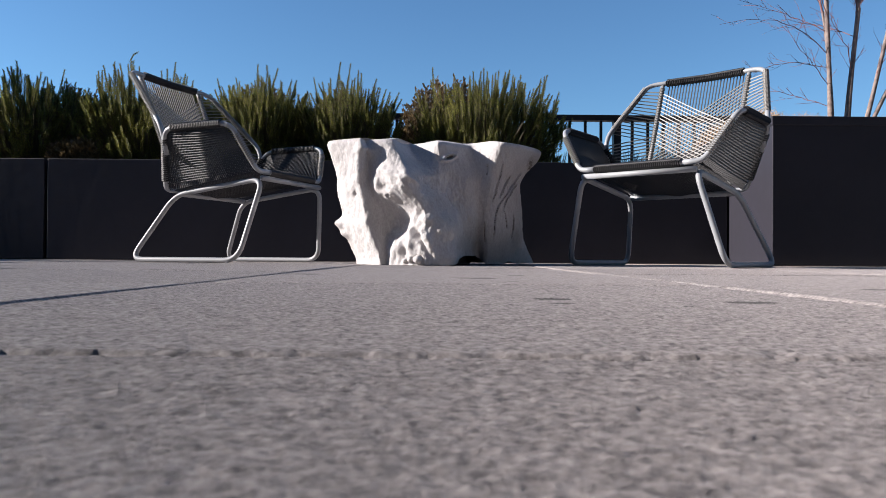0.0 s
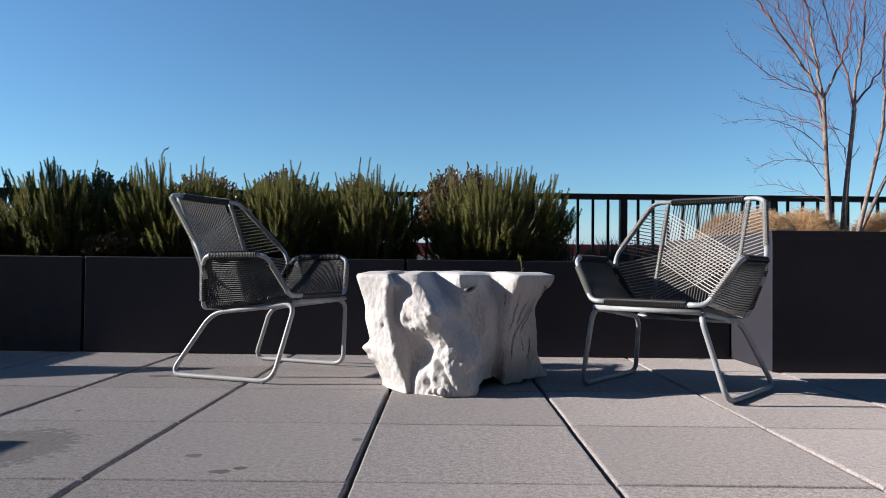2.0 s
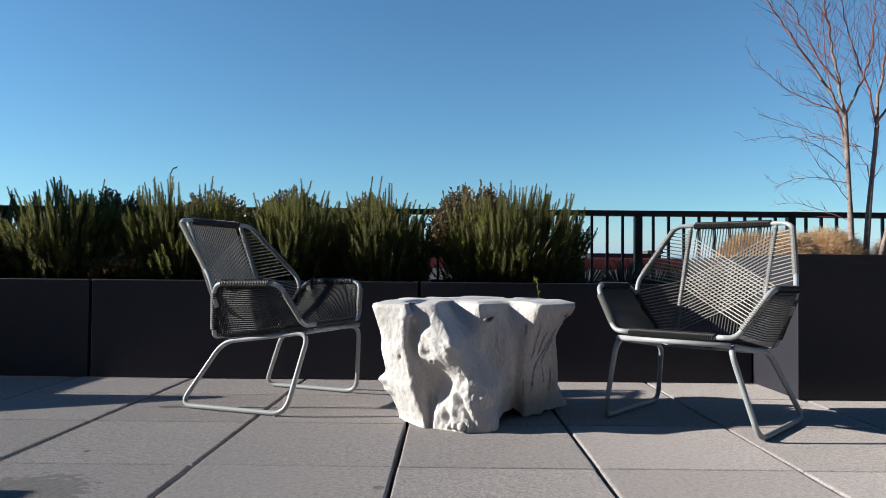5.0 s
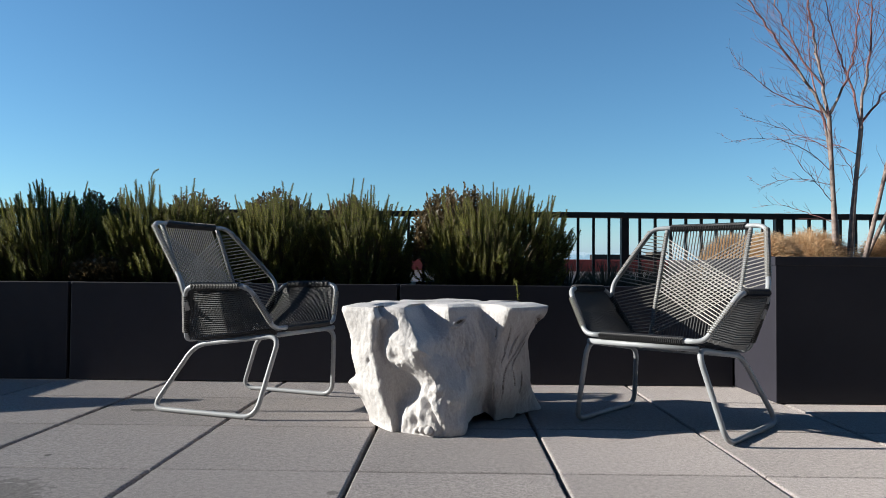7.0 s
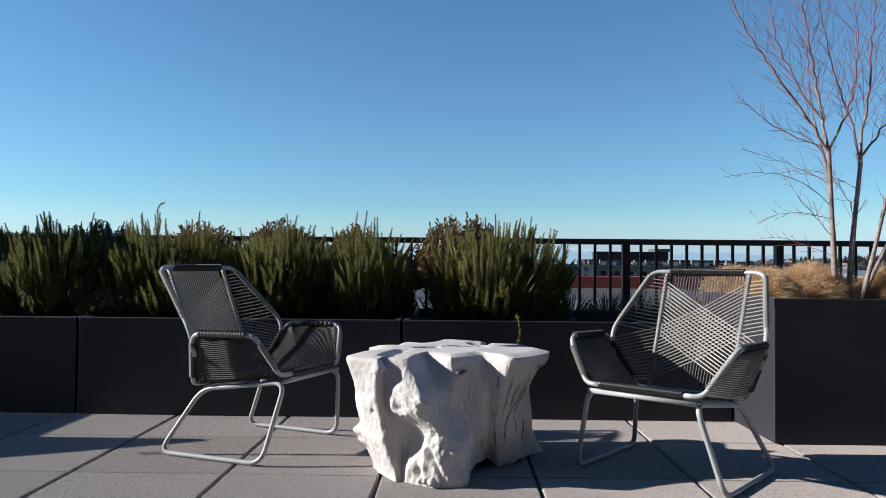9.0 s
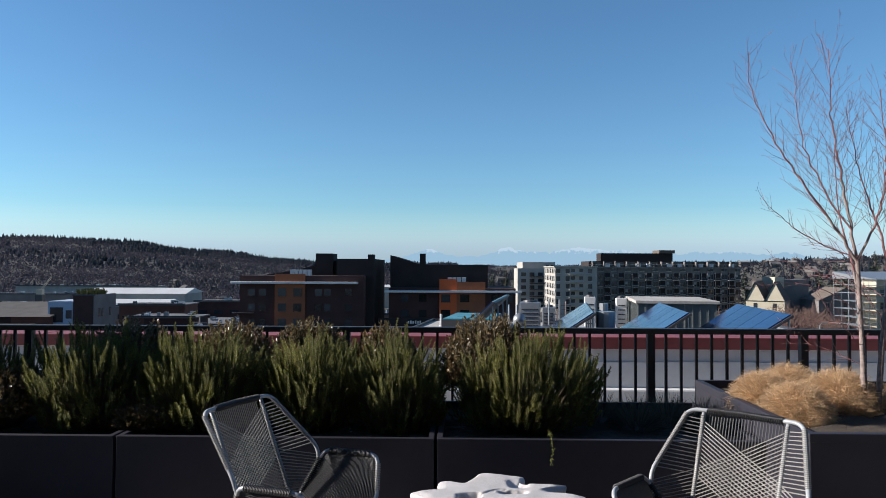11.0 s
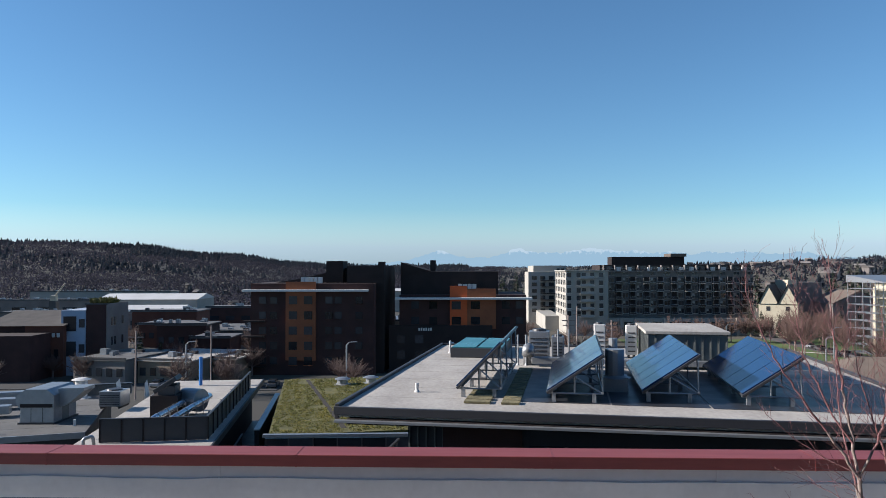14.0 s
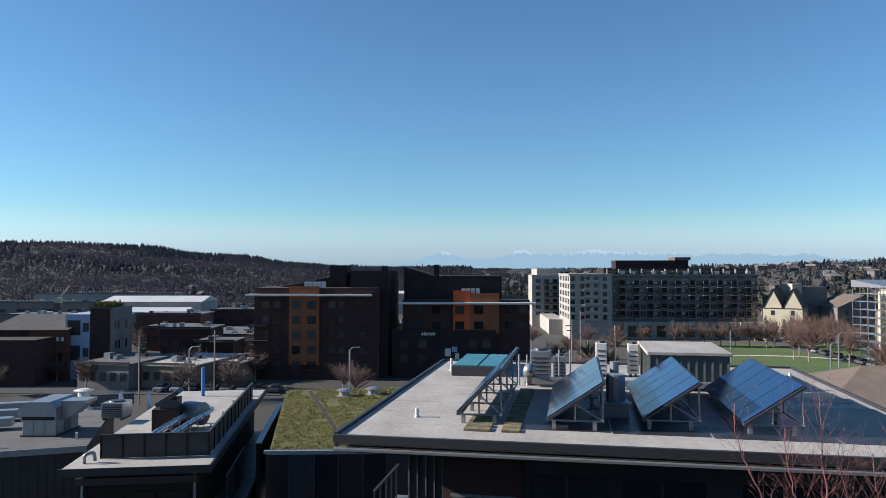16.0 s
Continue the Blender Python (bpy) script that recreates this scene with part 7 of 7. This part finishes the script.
def evergreen(x, y, h, seed, base=None):
    """A dark conifer: drooping boughs of flat sprays round a straight trunk."""
    random.seed(seed)
    thing = tagged(empty("conifer_tree", pose(x, y, land(x, y) if base is None else base)), "dark green conifer tree among the houses", "tree", "conifer trees")
    s = Soup()
    s.stick(Vector((0, 0, 0)), Vector((0, 0, h * 0.95)), 0.03 * h, 0.02, 6)
    s.make("trunk", M["bark"], thing)
    c = Soup()
    for k in range(230):
        t = random.random() ** 0.8
        z = h * (0.1 + 0.9 * t)
        a = random.uniform(0, 6.283)
        reach = h * 0.24 * (1 - t) ** 0.8 * random.uniform(0.55, 1.15) + 0.1
        d = Vector((math.cos(a), math.sin(a), random.uniform(-0.45, 0.15))).normalized()
        p = Vector((0, 0, z))
        for q in range(3):
            c.leaf(p + d * reach * 0.3 * q, (d + Vector((random.gauss(0, 0.3), random.gauss(0, 0.3), random.gauss(0, 0.15)))).normalized(), Vector((0, 0, 1)) + d * random.uniform(-0.5, 0.5), reach * 0.6, reach * 0.3 + 0.15)
    c.make("crown", M["evergreen"], thing, "dense dark needles")


for i, (x, y, h) in enumerate([(-70, 150, 8), (-67, 153, 7), (-72.5, 154, 9), (-63, 156, 7), (96, 238, 9), (101, 236, 8), (106, 232, 10), (111, 230, 9), (115, 226, 10), (120, 222, 9), (126, 218, 8), (112, 240, 9), (124, 172, 8), (121, 168, 7), (127, 176, 11), (130, 172, 10), (118, 190, 9), (122, 194, 9), (105, 240, 11), (94, 242, 9),
                               (150, 300, 20), (162, 310, 22), (176, 330, 21), (190, 330, 24), (170, 300, 19), (205, 340, 20), (214, 350, 22), (140, 320, 17), (131, 330, 18), (120, 350, 18), (228, 350, 22), (186, 310, 18),
                               (20, 420, 20), (27, 410, 22), (-4, 420, 22), (4, 430, 20), (34, 400, 24), (-14, 440, 18), (12, 400, 22), (48, 420, 22), (56, 430, 19), (-22, 430, 22), (64, 410, 17), (72, 420, 18), (84, 400, 19), (100, 400, 18)]):
    evergreen(x, y, h, 300 + i)


def pole(x, y, h, label, arm=False):
    thing = tagged(empty("utility_pole", pose(x, y, GROUND)), label, "pole", "street poles")
    bm = bmesh.new()
    add_tube(bm, [(0, 0, 0), (0, 0, h)], 0.16, 6)
    part("shaft", bm, M["galv"] if arm else M["bark"], thing)
    if arm:
        bm = bmesh.new()
        add_tube(bm, [(0, 0, h), (0.5, 0, h + 0.5), (1.9, 0, h + 0.6)], 0.09, 6)
        part("lamp_arm", bm, M["galv"], thing)
    else:
        bm = bmesh.new()
        add_box(bm, -1.3, 1.3, -0.08, 0.08, h - 1.2, h - 1.0)
        add_box(bm, -1.1, 1.1, -0.08, 0.08, h - 2.2, h - 2.0)
        part("crossarm", bm, M["bark"], thing)


for x, y, h in ((-58, 122, 12), (-49, 134, 12), (21, 150, 13), (28, 185, 13), (30, 150, 12), (12, 190, 14), (17, 260, 13)):
    pole(x, y, h, "wooden utility pole with crossarms")
for x, y, h in ((-22, 128, 9), (-51.5, 128, 9), (74, 150, 8), (88, 175, 8), (66, 185, 8)):
    pole(x, y, h, "grey street lamp pole", True)


def yard_crane(x, y, z):
    """A small lattice boom crane standing among the far stores."""
    thing = tagged(empty("yard_crane", pose(x, y, z)), "small pale yellow boom crane standing among the far stores", "crane")
    block("cab", -1.2, 1.2, -1.0, 1.0, 0.0, 2.2, M["cream"], thing)
    block("tracks", -1.5, 1.5, -1.3, 1.3, -10.0 - z - 10.0, 0.0, M["seam_metal"], thing)
    for dx, dz in ((0.0, 0.0), (0.35, -0.35)):
        bm = bmesh.new()
        add_tube(bm, [(dx, 0, 1.8 + dz), (4.6 + dx, 0, 7.6 + dz)], 0.14, 5)
        part("boom_rail", bm, M["cream"], thing)
    for k in range(9):
        t = (k + 0.5) / 9
        bm = bmesh.new()
        add_tube(bm, [(4.6 * t, 0, 1.8 + 5.8 * t), (4.6 * t + 0.6, 0, 1.6 + 5.8 * t)], 0.07, 4)
        part("boom_brace", bm, M["cream"], thing)
    bm = bmesh.new()
    add_tube(bm, [(4.7, 0, 7.6), (4.7, 0, 4.2)], 0.06, 4)
    part("hoist_cable", bm, M["seam_metal"], thing)


yard_crane(-176, 298, -10.4)


def conifer_hull(s, p, h, r):
    """A far conifer: ragged boughs round a tapering crown."""
    for k in range(11):
        t = 0.08 + 0.8 * (k + random.random()) / 11
        a = k * 2.4 + random.uniform(-0.5, 0.5)
        out = Vector((math.cos(a), math.sin(a), 0))
        w = r * (1.05 - t) * random.uniform(0.7, 1.2)
        side = Vector((-out.y, out.x, 0)) * w * 0.75
        i = len(s.v)
        s.v += [p + Vector((0, 0, h * min(t + 0.26, 1.0))), p + out * w * 0.6 + side + Vector((0, 0, h * (t - 0.04))), p + out * w + Vector((0, 0, h * (t - 0.1))), p + out * w * 0.6 - side + Vector((0, 0, h * (t - 0.04)))]
        s.f += [(i, i + 1, i + 2), (i, i + 2, i + 3)]


def crown_hull(s, p, h, r):
    """A far leafless crown: a cloud of small twig sprays."""
    for k in range(10):
        d = away(1.0)
        q = p + Vector((d.x * r, d.y * r, h * (0.2 + 0.78 * d.z))) * random.uniform(0.6, 1.0)
        s.leaf(q, (d + away(1.6)).normalized(), away(1.3), r * random.uniform(0.3, 0.6), r * random.uniform(0.3, 0.5))


def woods():
    random.seed(9)
    dark, bare, homes = Soup(), Soup(), Soup()
    for k in range(34000):
        y = 330 + 1300 * random.random() ** 0.8
        x = y * random.uniform(-0.86, 0.7)
        a = x / y
        r = math.hypot(x, y)
        density = 0.95 if a < -0.05 else 0.85
        if -0.42 < a < 0.1 and r < 430 or a < -0.3 and r < 390 or 0.09 < a < 0.45 and r < 330:
            continue
        if random.random() > density:
            continue
        p = Vector((x, y, land(x, y) - 1))
        up = smooth01(600, 1200, r) if a < 0 else 0.5
        grove = noise.noise((x * 0.006, y * 0.006, 4.0)) + 0.5 * noise.noise((x * 0.02, y * 0.02, 7.0))
        crest = smooth01(1150, 1300, r) if a < 0 else 0
        if random.random() < 0.1 + 0.22 * up + 0.45 * crest + 0.9 * grove:
            tall = random.uniform(4, 7.5) * (1.0 if a > 0 else 1.0 + 0.3 * up + 0.8 * crest * max(0.0, grove + 0.3))
            conifer_hull(dark, p, tall, tall * random.uniform(0.32, 0.46))
        else:
            small = 0.8 if a > 0.05 else 1.0
            for q in range(2 if a < 0.05 else 1):
                crown_hull(bare, p + Vector((random.gauss(0, 2), random.gauss(0, 2), 0)), random.uniform(3.0, 6.5) * small, random.uniform(2.0, 4.0) * small)
    tagged(dark.make("conifer_wood", M["conifer"]), "conifer woods on the hills, tinted bluish for haze", "woods", kind="stuff")
    tagged(bare.make("bare_wood", M["bare_wood"]), "leafless woods on the hills, tinted bluish for haze", "woods", kind="stuff")
    for k in range(460):
        y = 300 + 800 * random.random()
        x = y * random.uniform(-0.8, 0.75)
        a, r = x / y, math.hypot(x, y)
        if -0.42 < a < 0.06 and r < 400 or 0.06 < a < 0.47 and r < 330 or a <= -0.42 and r < 360:
            continue
        if a < 0 and (r > 620 or random.random() < 0.4):
            continue
        w, d, e, t = random.uniform(4, 7.5), random.uniform(4, 6.5), random.uniform(2.0, 3.6), random.uniform(1.0, 2.0)
        m = pose(x, y, land(x, y), 0, 0, random.uniform(-40, 40))
        v = [(-w / 2, -d / 2, -3), (w / 2, -d / 2, -3), (w / 2, d / 2, -3), (-w / 2, d / 2, -3), (-w / 2, -d / 2, e), (w / 2, -d / 2, e), (w / 2, d / 2, e), (-w / 2, d / 2, e)]
        homes.hull([m @ Vector(q) for q in v], [(0, 1, 5, 4), (1, 2, 6, 5), (2, 3, 7, 6), (3, 0, 4, 7)])
        v = [(-w / 2 - 0.5, -d / 2 - 0.5, e), (w / 2 + 0.5, -d / 2 - 0.5, e), (w / 2 + 0.5, d / 2 + 0.5, e), (-w / 2 - 0.5, d / 2 + 0.5, e), (-w / 2 - 0.5, 0, e + t), (w / 2 + 0.5, 0, e + t)]
        homes.hull([m @ Vector(q) for q in v], [(0, 1, 5, 4), (2, 3, 4, 5), (0, 4, 3), (1, 2, 5)])
    tagged(homes.make("far_houses", M["house_mix"]), "small pitched-roof houses among the trees", "houses", kind="stuff")


woods()


def mountains():
    """A far snowy range under the sky, and the strip of water before it."""
    # Daylight and haze on the range are put into its emission colour.
    m = bpy.data.materials.new("far_range_glow")
    m.use_nodes = True
    n, l = m.node_tree.nodes, m.node_tree.links
    bs = n["Principled BSDF"]
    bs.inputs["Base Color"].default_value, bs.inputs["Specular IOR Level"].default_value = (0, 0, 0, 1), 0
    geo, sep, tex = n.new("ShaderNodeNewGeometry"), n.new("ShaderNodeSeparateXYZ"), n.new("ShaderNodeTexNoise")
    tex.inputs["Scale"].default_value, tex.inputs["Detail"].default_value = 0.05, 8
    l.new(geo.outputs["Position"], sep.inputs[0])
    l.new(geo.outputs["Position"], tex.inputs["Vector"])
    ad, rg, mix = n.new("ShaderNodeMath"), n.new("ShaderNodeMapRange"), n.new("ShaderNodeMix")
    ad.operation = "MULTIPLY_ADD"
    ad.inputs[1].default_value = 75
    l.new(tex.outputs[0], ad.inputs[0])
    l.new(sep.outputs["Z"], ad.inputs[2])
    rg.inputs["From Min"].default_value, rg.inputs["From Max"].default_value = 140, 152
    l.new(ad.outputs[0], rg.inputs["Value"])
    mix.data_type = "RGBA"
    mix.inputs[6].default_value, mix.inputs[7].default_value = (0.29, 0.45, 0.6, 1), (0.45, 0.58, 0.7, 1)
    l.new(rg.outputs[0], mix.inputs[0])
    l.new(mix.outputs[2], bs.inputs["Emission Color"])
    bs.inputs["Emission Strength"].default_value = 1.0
    v, f = [], []
    cols = 420
    for i in range(cols + 1):
        x = -2300 + 5000 * i / cols
        a = x / 4550
        env = (46 + 24 * smooth01(0.02, 0.12, a)) * smooth01(-0.16, -0.03, a) * (1 - 0.75 * smooth01(0.42, 0.6, a))
        h = 34 + env + 24 * noise.fractal((x * 0.006, 2.0, 0), 0.7, 2.1, 7) * smooth01(-0.2, -0.06, a)
        h += 42 * math.exp(-((a + 0.042) / 0.016) ** 2) + 36 * math.exp(-((a - 0.072) / 0.022) ** 2) + 28 * math.exp(-((a - 0.185) / 0.045) ** 2)
        v += [(x, 4550, -60), (x, 4550, max(h, 6))]
    for i in range(cols):
        f.append((2 * i, 2 * i + 2, 2 * i + 3, 2 * i + 1))
    tagged(raw("mountain_backdrop", v, f, m), "self-lit backdrop of a blue snowy range, haze in its colour", "mountains", kind="structure")


mountains()
lay_pavers()
